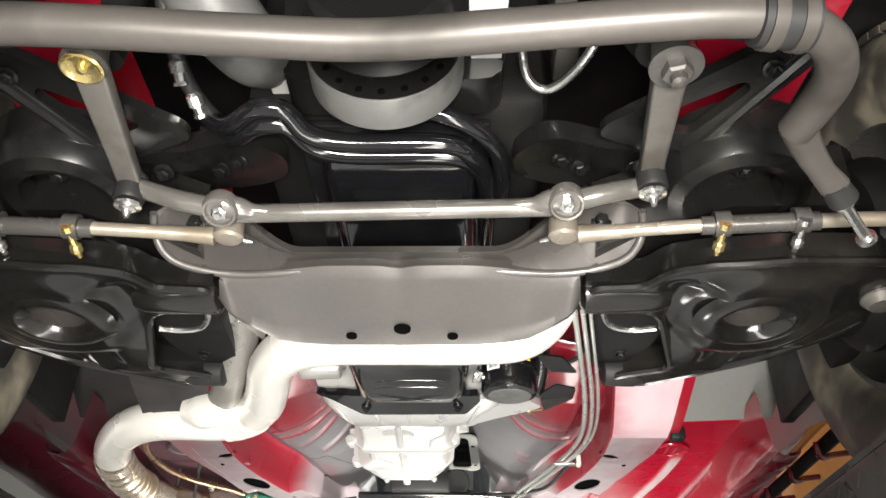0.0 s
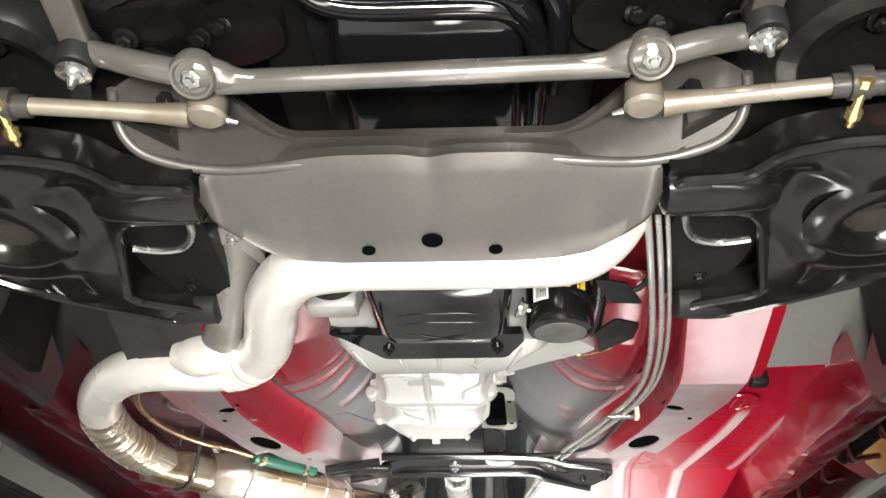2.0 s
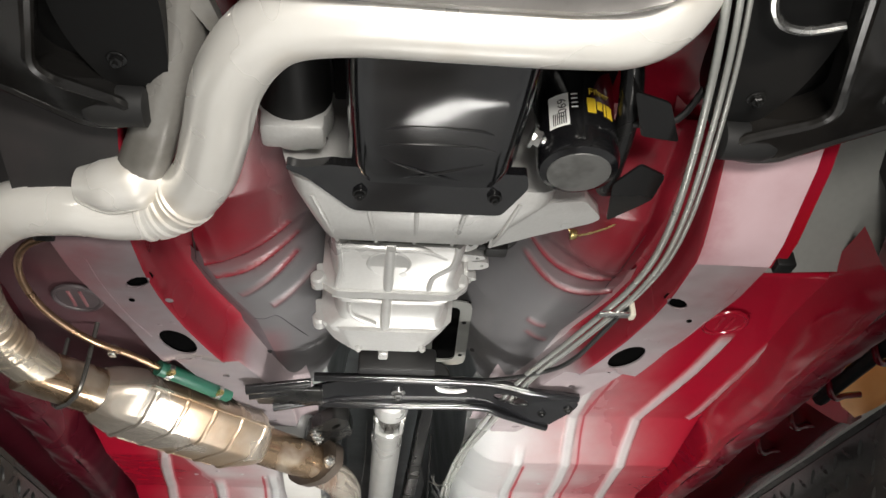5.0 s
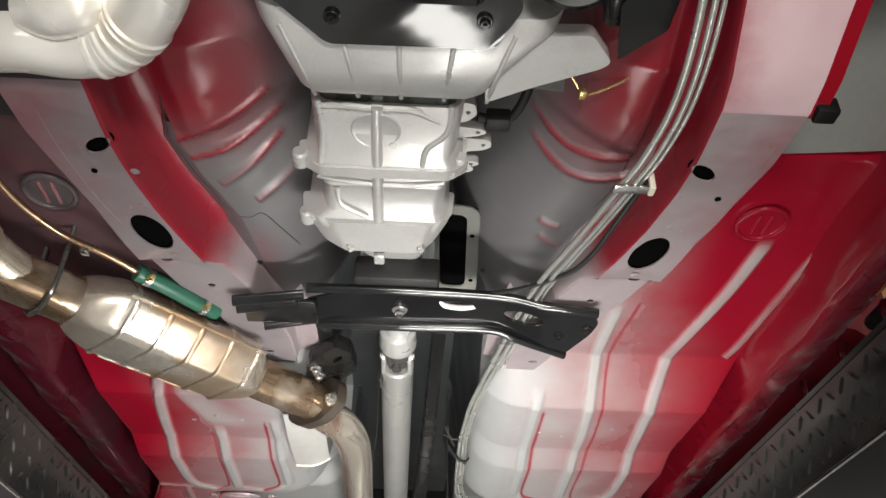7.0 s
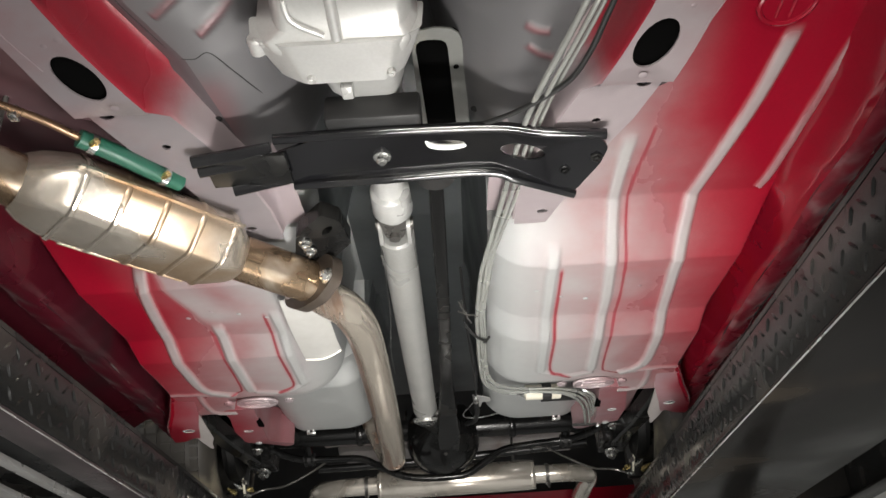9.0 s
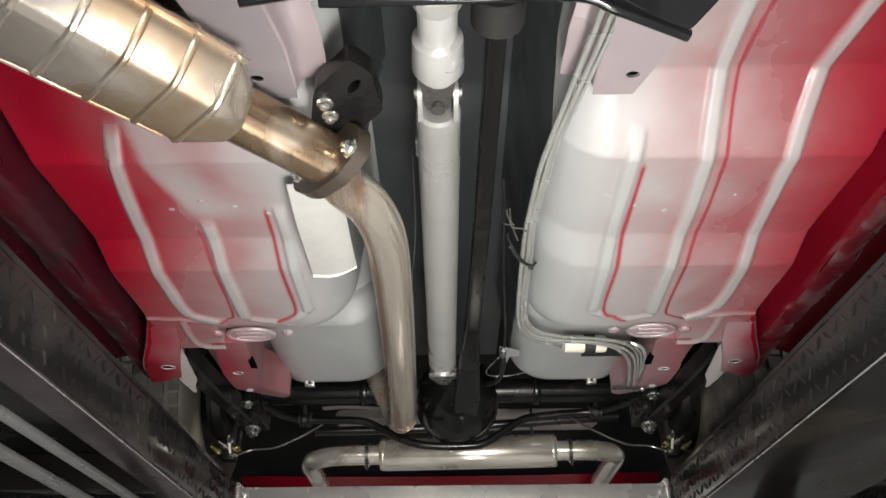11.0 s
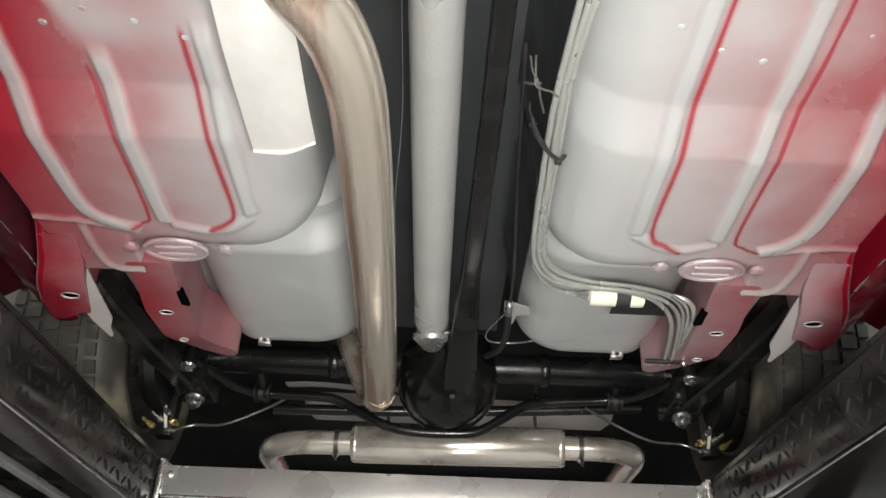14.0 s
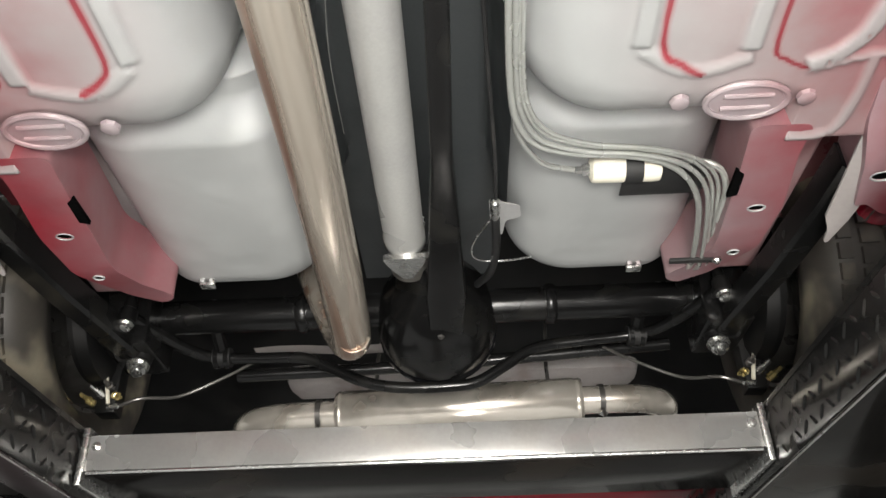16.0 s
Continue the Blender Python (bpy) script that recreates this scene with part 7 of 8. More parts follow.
part("front_mount", bm, RUBBER, arm)
for p in ((0.030, 3.497, 1.765), (0.041, 3.57, 1.752)):
    bolt(arm, p, (0, -0.15, -1), 0.007, STEEL)


# ---- rear axle ----
axle = thing("rear_axle", "black painted live rear axle with differential housing", "rear axle", (0, 3.60, 1.80))
AZ, AY = 1.866, 3.585
bm = bmesh.new()
lathe(bm, (-0.62, AY, AZ), (1, 0, 0), [(0.0, 0.030), (0.02, 0.034), (1.22, 0.034), (1.24, 0.030)], 28)
part("axle_tube", bm, SATIN, axle)
bm = bmesh.new()
lathe(bm, (0.02, 3.36, 1.848), (0, 1, 0), [(0.0, 0.030), (0.02, 0.038), (0.06, 0.045), (0.11, 0.075), (0.16, 0.105), (0.23, 0.118), (0.27, 0.118), (0.285, 0.112)], 32)
part("differential", bm, SATIN, axle)
bm = bmesh.new()
lathe(bm, (0.02, 3.645, 1.848), (0, 1, 0), [(0.0, 0.119), (0.006, 0.120), (0.012, 0.110), (0.05, 0.085), (0.07, 0.045), (0.075, 0.001)], 32)
part("differential_cover", bm, GLOSSBLACK, axle)
bm = bmesh.new()
lathe(bm, (-0.018, 3.335, 1.845), (0, 1, 0), [(0.0, 0.024), (0.02, 0.034), (0.045, 0.034), (0.05, 0.028)], 24)
part("pinion_flange", bm, FORGED, axle)
for s in (-1, 1):
    bm = bmesh.new()
    lathe(bm, (s * 0.235, AY, AZ), (s, 0, 0), [(0.0, 0.037), (0.006, 0.040), (0.016, 0.040), (0.022, 0.036)], 28)
    part("tube_collar", bm, SATIN, axle)
    bm = bmesh.new()
    loft(bm, [[(s * x, y, z) for y, z in ((3.50, z0), (3.50, z0 + 0.11), (3.64, z0 + 0.11), (3.64, z0))] for x, z0 in ((0.52, 1.775), (0.526, 1.772), (0.60, 1.772), (0.606, 1.775))])
    part("link_bracket", bm, SATIN, axle)
    bm = bmesh.new()
    lathe(bm, (s * 0.62, AY, AZ), (s, 0, 0), [(0.0, 0.10), (0.008, 0.125), (0.03, 0.13), (0.035, 0.11)], 32)
    part("backing_plate", bm, DULL, axle)
bm = bmesh.new()
tube(bm, [(-0.40, 3.71, 1.79), (0.0, 3.715, 1.80), (0.50, 3.72, 1.83)], 0.013, 10, 2)
part("panhard_rod", bm, SATIN, axle, "black Panhard rod")

for s in (-1, 1):
    lca = thing("rear_control_arm", "black boxed rear control arm", "control arm", (s * 0.59, 3.3, 1.75), "rear control arms")
    bm = bmesh.new()
    loft(bm, [[(s * (x0 + dx), y, z0 + dz) for dx, dz in ((-0.022, 0), (-0.016, -0.006), (0.016, -0.006), (0.022, 0), (0.022, 0.04), (-0.022, 0.04))] for y, x0, z0 in ((3.03, 0.607, 1.765), (3.12, 0.603, 1.762), (3.30, 0.592, 1.765), (3.45, 0.575, 1.768), (3.545, 0.563, 1.768))])
    part("channel", bm, SATIN, lca)
    bm = bmesh.new()
    lathe(bm, (s * 0.53, 3.555, 1.79), (s, 0, 0), [(0.0, 0.02), (0.004, 0.026), (0.06, 0.026), (0.065, 0.02)], 20)
    part("bushing", bm, RUBBER, lca)
    shock = thing("shock_absorber", "black shock absorber with a bright lower bolt", "shock absorber", (s * 0.547, 3.56, 1.735), "rear shock absorbers")
    bm = bmesh.new()
    lathe(bm, (s * 0.547, 3.556, 1.758), (0, 0.15, 1), [(0.0, 0.012), (0.002, 0.021), (0.02, 0.023), (0.05, 0.022), (0.055, 0.018), (0.30, 0.018)], 20)
    part("body", bm, DULL, shock)
    bm = bmesh.new()
    lathe(bm, (s * 0.547, 3.552, 1.752), (0, -0.35, -1), [(0.0, 0.022), (0.003, 0.022), (0.0035, 0.0165), (0.015, 0.0165), (0.018, 0.012), (0.018, 0.008), (0.026, 0.007)], 12)
    part("lower_bolt", bm, ZINC, shock, "bright zinc bolt head", 25)

rsway = thing("rear_sway_bar", "slim black rear sway bar clamped under the axle", "sway bar", (0, 3.66, 1.74))
bm = bmesh.new()
RS = [(-0.552, 3.46, 1.818), (-0.535, 3.50, 1.815), (-0.49, 3.60, 1.812), (-0.44, 3.66, 1.812), (-0.36, 3.672, 1.812), (-0.255, 3.668, 1.806), (-0.19, 3.662, 1.775), (-0.125, 3.655, 1.742), (-0.05, 3.652, 1.727), (0.05, 3.652, 1.727), (0.10, 3.654, 1.736), (0.155, 3.658, 1.770), (0.215, 3.662, 1.806), (0.30, 3.668, 1.820), (0.43, 3.66, 1.828), (0.49, 3.60, 1.828), (0.535, 3.50, 1.825), (0.552, 3.46, 1.825)]
tube(bm, RS, 0.0115, 14, 6)
part("bar", bm, SATIN, rsway)
for s, z in ((-1, 1.812), (1, 1.826)):
    bm = bmesh.new()
    lathe(bm, (s * 0.405, 3.664, z), (s, 0, 0), [(0.0, 0.012), (0.0, 0.020), (0.036, 0.020), (0.036, 0.012)], 20)
    bush = part("bushing", bm, RUBBER, rsway)
    for k in (0.003, 0.024):
        bm = bmesh.new()
        lathe(bm, (s * (0.405 + k), 3.664, z), (s, 0, 0), [(0.0, 0.020), (0.0, 0.0225), (0.009, 0.0225), (0.009, 0.020)], 20)
        part("strap", bm, SATIN, bush)
    bm = bmesh.new()
    tube(bm, [(s * 0.423, 3.655, z + 0.01), (s * 0.423, AY + 0.02, AZ - 0.02)], 0.014, 8, 1, False)
    part("saddle", bm, SATIN, rsway)
    bm = bmesh.new()
    lathe(bm, (s * 0.548, 3.468, z - 0.016), (0, 0.1, 1), [(0.0, 0.012), (0.004, 0.017), (0.03, 0.017), (0.034, 0.012), (0.08, 0.008), (0.18, 0.008)], 16)
    part("end_link", bm, DULL, rsway)
    bm = bmesh.new()
    lathe(bm, (s * 0.548, 3.466, z - 0.016), (0, -0.2, -1), [(0.0, 0.015), (0.002, 0.015), (0.002, 0.011), (0.011, 0.011), (0.014, 0.006)], 12)
    part("link_nut", bm, ZINC, rsway, "bright link nut", 25)


def brake_fittings(s):
    fit = thing("brake_hose_fitting", "small brass brake fitting beside the wheel", "brake fitting", (s * 0.62, 3.62, 1.67), "brake fittings")
    c = Vector((s * 0.628, 3.64, 1.69))
    bm = bmesh.new()
    box(bm, c.x - 0.02, c.x + 0.02, c.y - 0.02, c.y + 0.02, c.z - 0.004, c.z + 0.15, 0.004)
    part("bracket", bm, DULL, fit)
    for k in range(4):
        bm = bmesh.new()
        d = Vector((s * (0.03 - 0.02 * k), -0.025 - 0.006 * k, 0.02 + 0.012 * ((k * 7) % 3)))
        lathe(bm, c + d, (s * (0.6 - 0.3 * k), -0.3, 0.4 - 0.2 * k), [(-0.014, 0.004), (-0.010, 0.008), (0.004, 0.008), (0.005, 0.005), (0.022, 0.004)], 8)
        part("fitting", bm, (CADMIUM, ZINC, STEEL, CADMIUM)[k], fit, "", 25)
    bm = bmesh.new()
    tube(bm, [c + Vector((s * 0.02, -0.03, 0.11)), c + Vector((s * 0.0, -0.035, 0.06)), c + Vector((-s * 0.01, -0.03, 0.01))], 0.004, 8, 4)
    part("pipe", bm, CREAM, fit)
    cable = thing("brake_cable", "thin steel parking brake cable under the axle", "cable", (s * 0.5, 3.66, 1.72), "parking brake cables")
    bm = bmesh.new()
    tube(bm, [c + Vector((-s * 0.02, -0.02, 0.005)), c + Vector((-s * 0.07, -0.02, 0.022)), (s * 0.50, 3.66, 1.73), (s * 0.42, 3.68, 1.775), (s * 0.36, 3.70, 1.82)], 0.0035, 8, 5)
    part("wire", bm, STEEL, cable)
    bm = bmesh.new()
    lathe(bm, c + Vector((-s * 0.006, -0.022, 0.004)), (-s, 0, 0.2), [(0.0, 0.005), (0.02, 0.006), (0.024, 0.003)], 10)
    part("ferrule", bm, ZINC, cable)


for s in (-1, 1):
    brake_fittings(s)

# ---- lines, hoses and small fittings ----
L1 = [(0.228, 0.98, 1.82), (0.250, 1.10, 1.785), (0.275, 1.243, 1.772), (0.290, 1.36, 1.765), (0.293, 1.45, 1.762), (0.284, 1.53, 1.762), (0.270, 1.585, 1.762), (0.241, 1.70, 1.766), (0.196, 1.88, 1.776), (0.170, 2.10, 1.79)]
# both edges of the bundle from the gearbox back to the rear strap
LA = [(0.144, 2.29), (0.135, 2.36), (0.130, 2.45), (0.127, 2.54), (0.128, 2.62), (0.131, 2.73), (0.136, 2.845), (0.146, 2.915), (0.175, 2.962), (0.23, 2.982), (0.287, 2.988), (0.345, 3.006), (0.386, 3.045), (0.412, 3.115), (0.432, 3.26), (0.432, 3.33)]
LB = [(0.158, 2.29), (0.153, 2.36), (0.145, 2.45), (0.142, 2.54), (0.146, 2.64), (0.147, 2.73), (0.151, 2.83), (0.160, 2.892), (0.187, 2.938), (0.244, 2.964), (0.322, 2.978), (0.386, 3.002), (0.422, 3.045), (0.438, 3.125), (0.458, 3.26), (0.456, 3.33)]
LZ = (1.789, 1.786, 1.783, 1.782, 1.781, 1.778, 1.775, 1.771, 1.768, 1.766, 1.766, 1.764, 1.759, 1.755, 1.756, 1.80)
for k, (ox, oz, r, f) in enumerate(((0.0, 0.0, 0.0045, 0.0), (0.0115, -0.003, 0.0036, 0.48), (0.0220, 0.002, 0.0031, 1.0), (None, 0.003, 0.0030, 0.74))):
    line_t = thing("fuel_line", "bright zinc steel line clipped along the floor", "fuel line", (0.3, 1.6, 1.77), "fuel and brake lines")
    bm = bmesh.new()
    pts = [(x + ox, y, z + oz) for x, y, z in L1] if ox is not None else [(0.172, 2.20, 1.815)]
    pts += [(a[0] + (b2[0] - a[0]) * f, a[1] + (b2[1] - a[1]) * f, z + oz) for a, b2, z in zip(LA, LB, LZ)]
    tube(bm, pts, r, 10, 6)
    part("pipe", bm, LINE, line_t)
clip = thing("line_clip", "white and steel clip that holds the lines", "clip", (0.273, 1.585, 1.762))
bm = bmesh.new()
box(bm, 0.257, 0.307, 1.578, 1.592, 1.752, 1.756, 0.001)
part("strap", bm, ZINC, clip)
bm = bmesh.new()
box(bm, 0.301, 0.309, 1.576, 1.594, 1.750, 1.782, 0.002)
part("foot", bm, CREAM, clip)
clip = thing("line_tie", "black strap round the four lines with a bright screw", "strap", (0.42, 3.235, 1.75))
bm = bmesh.new()
box(bm, 0.392, 0.462, 3.228, 3.238, 1.744, 1.750, 0.001)
part("strap", bm, RUBBER, clip)
bolt(clip, (0.462, 3.226, 1.742), (0, 0, -1), 0.005, ZINC)

ff = thing("fuel_filter", "cream inline fuel filter in a black strap bracket", "fuel filter", (0.28, 3.0, 1.775))
bm = bmesh.new()
lathe(bm, (0.250, 3.033, 1.780), (1, 0.02, 0), [(0.0, 0.012), (0.003, 0.0185), (0.008, 0.0195), (0.088, 0.0195), (0.094, 0.0185), (0.097, 0.011)], 28)
part("body", bm, CREAM, ff)
bm = bmesh.new()
lathe(bm, (0.296, 3.034, 1.780), (1, 0.02, 0), [(0.0, 0.0198), (0.0, 0.0215), (0.024, 0.0215), (0.024, 0.0198)], 28)
part("strap", bm, RUBBER, ff)
bm = bmesh.new()
box(bm, 0.296, 0.408, 3.020, 3.085, 1.7695, 1.7725, 0.001)
part("bracket", bm, RUBBER, ff, "black bracket")
for x, d in ((0.250, -1), (0.347, 1)):
    bm = bmesh.new()
    lathe(bm, (x, 3.034, 1.780), (d, 0, 0), [(0.0, 0.009), (0.010, 0.009), (0.010, 0.006), (0.020, 0.005)], 6)
    part("fitting", bm, ZINC, ff, "", 25)
bm = bmesh.new()
tube(bm, [(0.232, 3.034, 1.78), (0.185, 3.015, 1.78), (0.150, 2.955, 1.782), (0.146, 2.90, 1.784)], 0.004, 8, 5)
part("end_pipe", bm, LINE, ff)
bm = bmesh.new()
tube(bm, [(0.364, 3.034, 1.78), (0.395, 3.02, 1.775), (0.422, 3.025, 1.765), (0.436, 3.06, 1.755), (0.440, 3.13, 1.752)], 0.0048, 8, 5)
part("end_pipe", bm, LINE, ff)

hose = thing("copper_vacuum_line", "copper line that joins a clamped green hose", "hose", (-0.45, 1.8, 1.77))
bm = bmesh.new()
tube(bm, [(-0.36, 1.47, 1.80), (-0.44, 1.48, 1.79), (-0.515, 1.515, 1.785), (-0.545, 1.585, 1.78), (-0.538, 1.68, 1.775), (-0.500, 1.765, 1.773), (-0.445, 1.82, 1.772), (-0.405, 1.868, 1.770)], 0.0055, 10, 6)
part("copper_pipe", bm, COPPER, hose)
bm = bmesh.new()
tube(bm, [(-0.413, 1.860, 1.770), (-0.378, 1.898, 1.770), (-0.345, 1.945, 1.772), (-0.318, 1.99, 1.778)], 0.013, 14, 6)
part("green_hose", bm, GREEN, hose, "green rubber hose")
for c, d in (((-0.400, 1.874, 1.770), (0.035, 0.038, 0)), ((-0.334, 1.964, 1.774), (0.03, 0.046, 0.004))):
    bm = bmesh.new()
    lathe(bm, c, d, [(-0.005, 0.013), (-0.005, 0.0148), (0.005, 0.0148), (0.005, 0.013)], 18)
    part("hose_clamp", bm, ZINC, hose)
    bm = bmesh.new()
    lathe(bm, Vector(c) + Vector((0.009, -0.012, -0.008)), (0.7, -0.5, 0), [(-0.006, 0.005), (0.006, 0.005)], 8)
    part("clamp_screw", bm, CADMIUM, hose)
bm = bmesh.new()
box(bm, -0.478, -0.466, 1.795, 1.81, 1.762, 1.78, 0.002)
part("clip", bm, ZINC, hose)

cable = thing("parking_brake_cable", "black parking brake cable with a silver end", "cable", (0.13, 3.1, 1.82))
bm = bmesh.new()
tube(bm, [(0.100, 2.60, 1.93), (0.112, 2.85, 1.87), (0.125, 3.05, 1.835), (0.128, 3.16, 1.822)], 0.003, 8, 5)
part("wire", bm, RUBBER, cable)
bm = bmesh.new()
tube(bm, [(0.128, 3.20, 1.818), (0.130, 3.28, 1.812), (0.122, 3.36, 1.815), (0.10, 3.43, 1.83)], 0.007, 10, 5)
part("sheath", bm, RUBBER, cable)
bm = bmesh.new()
lathe(bm, (0.127, 3.155, 1.821), (0.02, 1, -0.06), [(0.0, 0.004), (0.004, 0.008), (0.03, 0.008), (0.034, 0.006), (0.05, 0.006)], 12)
part("ferrule", bm, ZINC, cable)
bm = bmesh.new()
outline = rounded([(0.118, 3.165), (0.165, 3.17), (0.168, 3.20), (0.145, 3.215), (0.140, 3.26), (0.128, 3.255), (0.120, 3.21)], 0.006)
plate(bm, outline, [], 0.002, lambda x, y, h: (x, y, 1.828 - 0.2 * (x - 0.12) + h))
part("bracket", bm, RIDGE, cable, "crumpled silver bracket")

# braces and gear in front of the crossmember
for s in (-1, 1):
    brace = thing("front_brace", "black tubular front brace", "brace", (s * 0.36, 0.75, 1.9), "front braces")
    bm = bmesh.new()
    outline = rounded([(0.452, 0.62), (0.462, 0.655), (0.375, 0.80), (0.335, 0.815), (0.245, 0.775), (0.250, 0.755), (0.42, 0.62)], 0.012)
    plate(bm, outline, [rounded([(0.395, 0.682), (0.405, 0.698), (0.352, 0.775), (0.300, 0.752), (0.305, 0.742)], 0.012)], 0.014, lambda x, y, h: (s * x, y, 1.893 + h))
    part("stamping", bm, SATIN, brace)
    bm = bmesh.new()
    tube(bm, [(s * 0.455, 0.63, 1.895), (s * 0.37, 0.792, 1.895)], 0.009, 8, 1, False)
    part("rolled_edge", bm, SATIN, brace)
    bolt(brace, (s * 0.415, 0.66, 1.888), (0, -0.2, -1), 0.008, SATIN)
    horn = thing("frame_bracket", "black pressed frame bracket with bolts", "frame bracket", (s * 0.3, 0.86, 1.9), "frame brackets")
    bm = bmesh.new()
    outline = rounded([(0.145, 0.845), (0.185, 0.79), (0.24, 0.80), (0.46, 0.80), (0.50, 0.87), (0.44, 0.93), (0.20, 0.93), (0.155, 0.90)], 0.02)
    plate(bm, outline, [], 0.03, lambda x, y, h: (s * x, y, 1.90 + 0.25 * (y - 0.85) + 0.02 * step(x, 0.3, 0.2) + h))
    part("pressing", bm, SATIN, horn)
    for x, y in ((0.21, 0.845), (0.235, 0.86), (0.36, 0.84), (0.44, 0.845), (0.30, 0.84)):
        bolt(horn, (s * x, y, 1.897 + 0.25 * (y - 0.85) + 0.02 * step(x, 0.3, 0.2)), (0, -0.2, -1), 0.009, SATIN)
    bm = bmesh.new()
    lathe(bm, (s * 0.43, 0.86, 1.875), (0, 0, -1), [(-0.06, 0.105), (-0.01, 0.10), (0.010, 0.088), (0.016, 0.07), (0.010, 0.055), (-0.02, 0.05)], 36, False)
    part("spring_tower", bm, SATIN, horn)
gear = thing("steering_gear", "black cast steering gear on the frame", "steering gear", (0.29, 0.62, 1.87))
bm = bmesh.new()
lathe(bm, (0.289, 0.615, 1.872), (0, 0, 1), [(0.0, 0.03), (0.03, 0.042), (0.12, 0.045), (0.14, 0.03)], 24)
part("housing", bm, DULL, gear)
idm = thing("idler_bracket", "black idler arm bracket on the frame", "idler bracket", (-0.3, 0.64, 1.89))
bm = bmesh.new()
lathe(bm, (-0.298, 0.637, 1.888), (0, 0, 1), [(0.0, 0.018), (0.03, 0.022), (0.18, 0.024)], 20)
part("post", bm, DULL, idm)

# print on the filter can
can_patch(-0.042, -0.018, 0.032, 0.077, WHITE, "paper_label")
for k in range(7):
    can_patch(-0.037 + 0.0024 * k, -0.0357 + 0.0024 * k, 0.035, 0.051, INK, "code_bar", 0.0478)
for k in range(4):
    can_patch(-0.015, -0.008, 0.055 + 0.006 * k, 0.057 + 0.006 * k, WHITE, "print_line")
for k, (u, w, v0, v1) in enumerate(((0.002, 0.010, 0.048, 0.069), (0.0135, 0.007, 0.054, 0.066), (0.022, 0.003, 0.048, 0.066), (0.0265, 0.009, 0.048, 0.066))):
    can_patch(u, u + w, v0, v1, YELLOW, "print_shape")


def can_print(body, size, u0, v0, mat, name, upright):
    """Lettering that follows the can's side."""
    cu = bpy.data.curves.new("lettering", "FONT")
    cu.body, cu.size = body, size
    tmp = new("lettering", cu)
    bpy.context.view_layer.update()
    me = bpy.data.meshes.new_from_object(tmp.evaluated_get(bpy.context.evaluated_depsgraph_get()))
    bpy.data.objects.remove(tmp)
    for v in me.vertices:
        x, y = v.co.x, v.co.y
        v.co = on_can(u0 + x, v0 + y, 0.0479) if upright else on_can(u0 - y, v0 + x, 0.0479)
    me.materials.append(mat)
    ob = new(name, me)
    ob.parent = can
    return ob


can_print("Filter", 0.013, 0.004, 0.074, YELLOW, "printed_word", True)
can_print("1069", 0.014, -0.021, 0.042, INK, "printed_number", False)

# thin cables and ties round the gearbox crossmember and the lines
thin = thing("speed_sensor_cable", "thin black cable that crosses to the gearbox crossmember", "cable", (0.2, 1.85, 1.77))
bm = bmesh.new()
tube(bm, [(0.298, 1.58, 1.764), (0.276, 1.68, 1.760), (0.262, 1.745, 1.760), (0.240, 1.805, 1.766), (0.185, 1.865, 1.775), (0.130, 1.905, 1.785), (0.09, 1.935, 1.80)], 0.0038, 8, 6)
part("wire", bm, RUBBER, thin)
tie = thing("cable_tie", "white tie that shows in the crossmember's slot", "cable tie", (0.08, 1.94, 1.79))
bm = bmesh.new()
tube(bm, [(0.052, 1.925, 1.785), (0.060, 1.937, 1.779), (0.085, 1.942, 1.778), (0.108, 1.944, 1.782), (0.115, 1.938, 1.790)], [0.003, 0.0045, 0.0045, 0.004, 0.003], 8, 5)
part("loop", bm, WHITE, tie)
knot = thing("harness_tie", "black ribbed zip tie pulled round the four lines", "tie", (0.13, 2.63, 1.775))
bm = bmesh.new()
tube(bm, [(0.103, 2.578, 1.782), (0.110, 2.600, 1.777), (0.121, 2.618, 1.772), (0.134, 2.637, 1.771), (0.147, 2.650, 1.773), (0.155, 2.652, 1.782)], [0.0022, 0.0038, 0.0036, 0.0030, 0.0030, 0.0024], 8, 5)
part("band", bm, RUBBER, knot)
bm = bmesh.new()
box(bm, 0.140, 0.149, 2.644, 2.653, 1.765, 1.772, 0.002)
part("buckle", bm, RUBBER, knot)
for pts in ([(0.104, 2.58, 1.782), (0.099, 2.568, 1.784), (0.098, 2.556, 1.787)], [(0.110, 2.585, 1.780), (0.104, 2.590, 1.778), (0.100, 2.586, 1.780)]):
    bm = bmesh.new()
    tube(bm, pts, 0.0014, 6, 4)
    part("frayed_end", bm, RUBBER, knot)
wire_tie = thing("twisted_wire_tie", "thin twisted grey wire tie beside the lines", "wire tie", (0.10, 2.52, 1.778))
for pts in ([(0.090, 2.478, 1.788), (0.095, 2.497, 1.783), (0.103, 2.512, 1.778), (0.107, 2.532, 1.775), (0.115, 2.562, 1.777)], [(0.096, 2.476, 1.788), (0.098, 2.498, 1.782), (0.100, 2.514, 1.777), (0.110, 2.520, 1.776), (0.119, 2.525, 1.778), (0.128, 2.532, 1.776)], [(0.088, 2.520, 1.786), (0.096, 2.515, 1.780), (0.106, 2.510, 1.777)]):
    bm = bmesh.new()
    tube(bm, pts, 0.0016, 6, 5)
    part("strand", bm, STEEL, wire_tie)

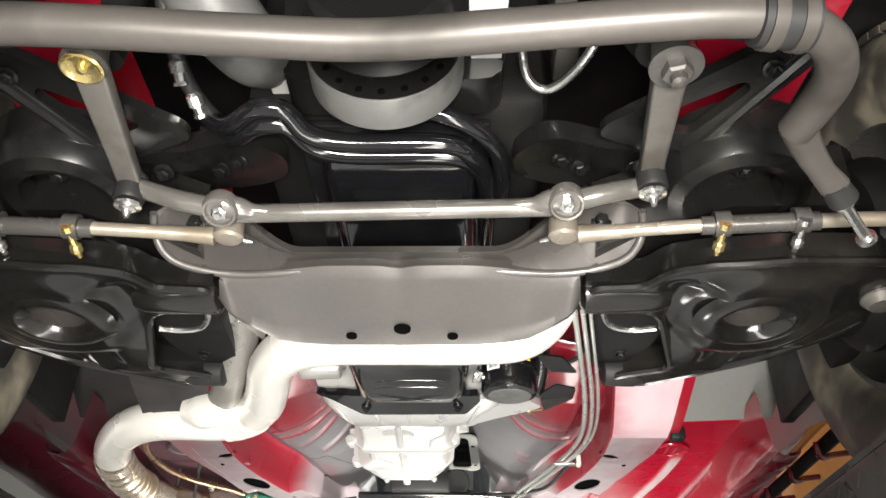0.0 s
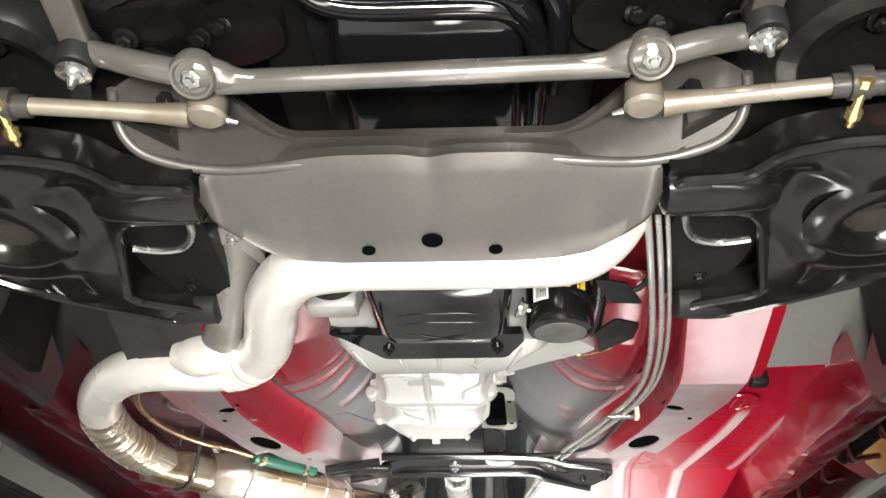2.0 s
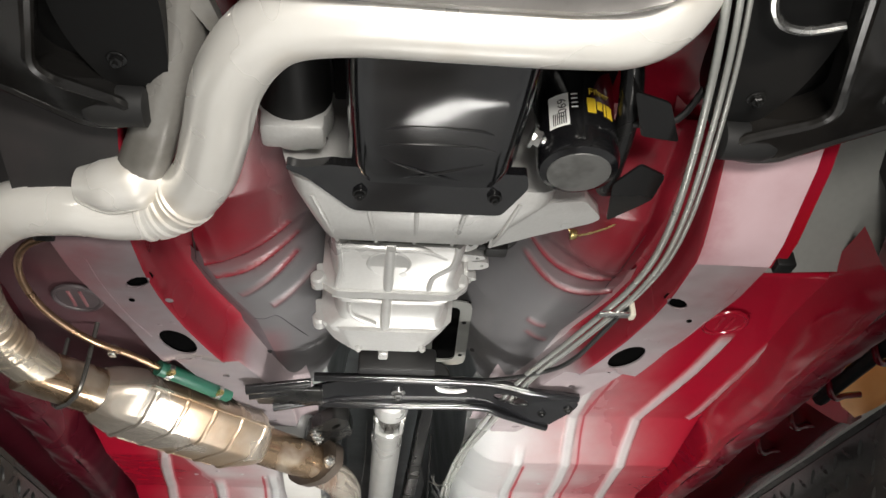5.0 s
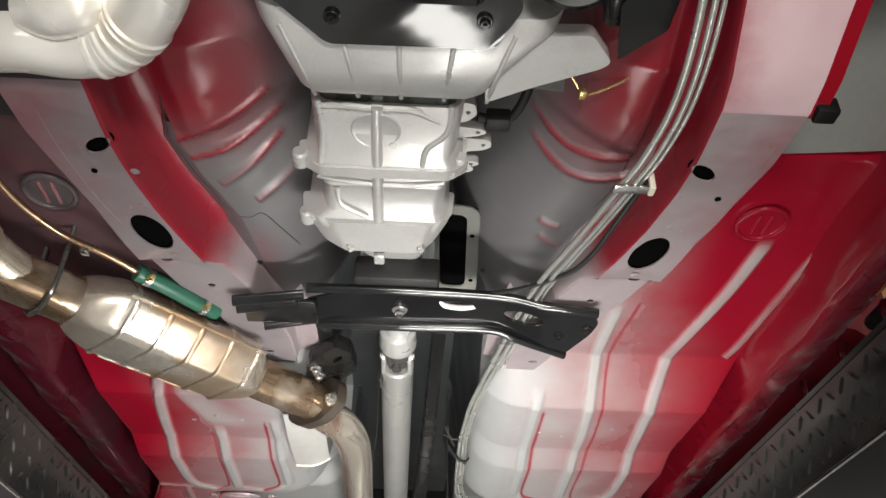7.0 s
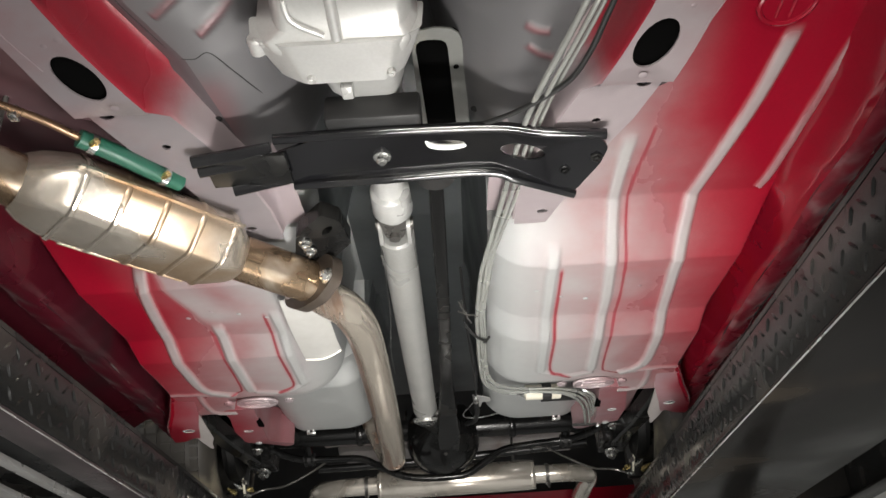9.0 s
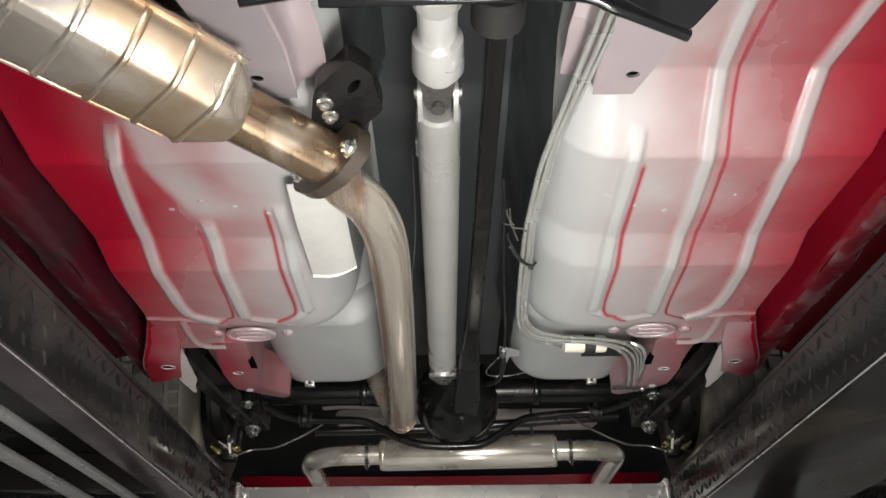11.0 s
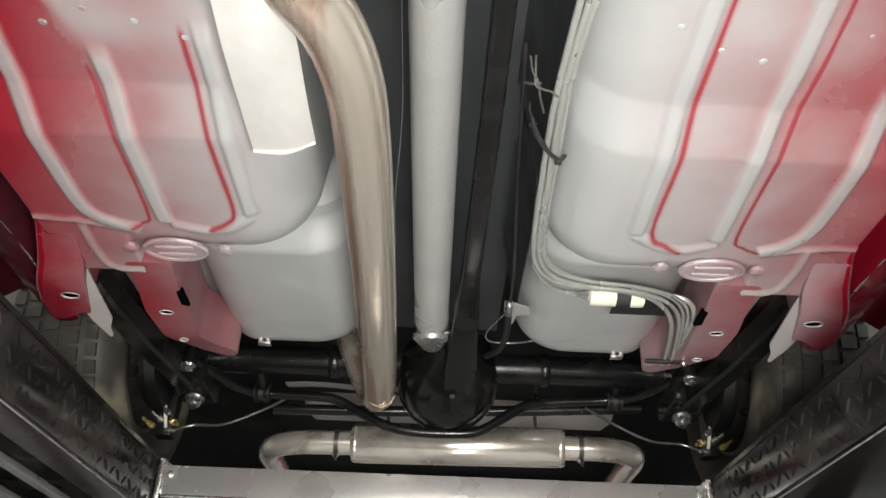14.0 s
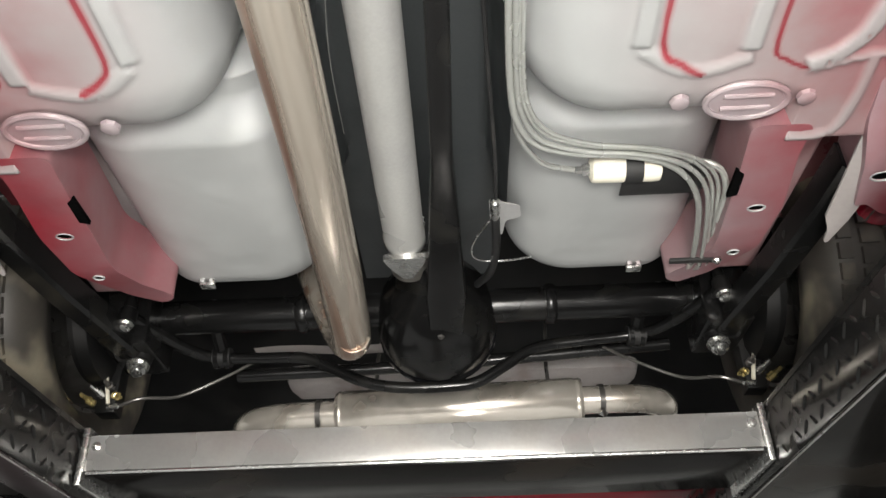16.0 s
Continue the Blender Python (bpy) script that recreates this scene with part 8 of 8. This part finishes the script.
# loose wires and a plug near the bell housing and the rear axle
plug = thing("sensor_plug", "small yellow-green plug with two thin wires", "plug", (0.205, 1.50, 1.82))
bm = bmesh.new()
box(bm, 0.202, 0.212, 1.492, 1.507, 1.826, 1.836, 0.002)
part("body", bm, CADMIUM, plug)
for pts in ([(0.200, 1.490, 1.830), (0.185, 1.470, 1.835), (0.165, 1.455, 1.842), (0.150, 1.440, 1.86)], [(0.214, 1.500, 1.830), (0.235, 1.485, 1.828), (0.262, 1.462, 1.832), (0.280, 1.43, 1.86)]):
    bm = bmesh.new()
    tube(bm, pts, 0.0014, 6, 5)
    part("wire", bm, CADMIUM, plug)
flap = thing("bell_side_bracket", "plain grey sheet bracket behind the bell housing", "bracket", (0.17, 1.50, 1.84))
bm = bmesh.new()
plate(bm, rounded([(0.125, 1.478), (0.185, 1.492), (0.188, 1.518), (0.128, 1.505)], 0.004), [], 0.003, lambda x, y, h: (x, y, 1.846 + 0.1 * (x - 0.15) + h))
part("sheet", bm, CASTDARK, flap)
loop_t = thing("loose_wire", "thin bare wire looped beside the cable bracket", "wire", (0.10, 3.28, 1.81))
bm = bmesh.new()
tube(bm, [(0.128, 3.20, 1.825), (0.108, 3.225, 1.815), (0.092, 3.265, 1.812), (0.092, 3.30, 1.812), (0.110, 3.318, 1.812), (0.150, 3.325, 1.815), (0.20, 3.34, 1.83)], 0.0018, 6, 6)
part("strand", bm, ZINC, loop_t)
lead = thing("tunnel_wire", "thin pale wire along the driveshaft tunnel", "wire", (-0.07, 2.7, 1.87))
bm = bmesh.new()
tube(bm, [(-0.066, 2.52, 1.93), (-0.067, 2.70, 1.88), (-0.080, 2.86, 1.845), (-0.084, 3.02, 1.85)], 0.0008, 6, 5)
part("strand", bm, CASTDARK, lead)
# brass fittings and hoses beside the crank pulley
sender = thing("oil_sender", "small bright fittings on a black hose beside the engine", "fitting", (-0.24, 0.70, 1.95))
bm = bmesh.new()
tube(bm, [(-0.262, 0.60, 2.05), (-0.258, 0.66, 1.98), (-0.248, 0.715, 1.945), (-0.235, 0.76, 1.935), (-0.215, 0.80, 1.93)], 0.010, 12, 6)
part("hose", bm, RUBBER, sender)
for c, d in (((-0.250, 0.705, 1.940), (0.1, 0.6, -0.6)), ((-0.238, 0.745, 1.926), (0.2, 0.8, -0.4))):
    bm = bmesh.new()
    lathe(bm, c, d, [(-0.012, 0.006), (-0.008, 0.010), (0.004, 0.010), (0.005, 0.007), (0.014, 0.006), (0.015, 0.009), (0.019, 0.009)], 8)
    part("fitting", bm, ZINC, sender, "", 25)
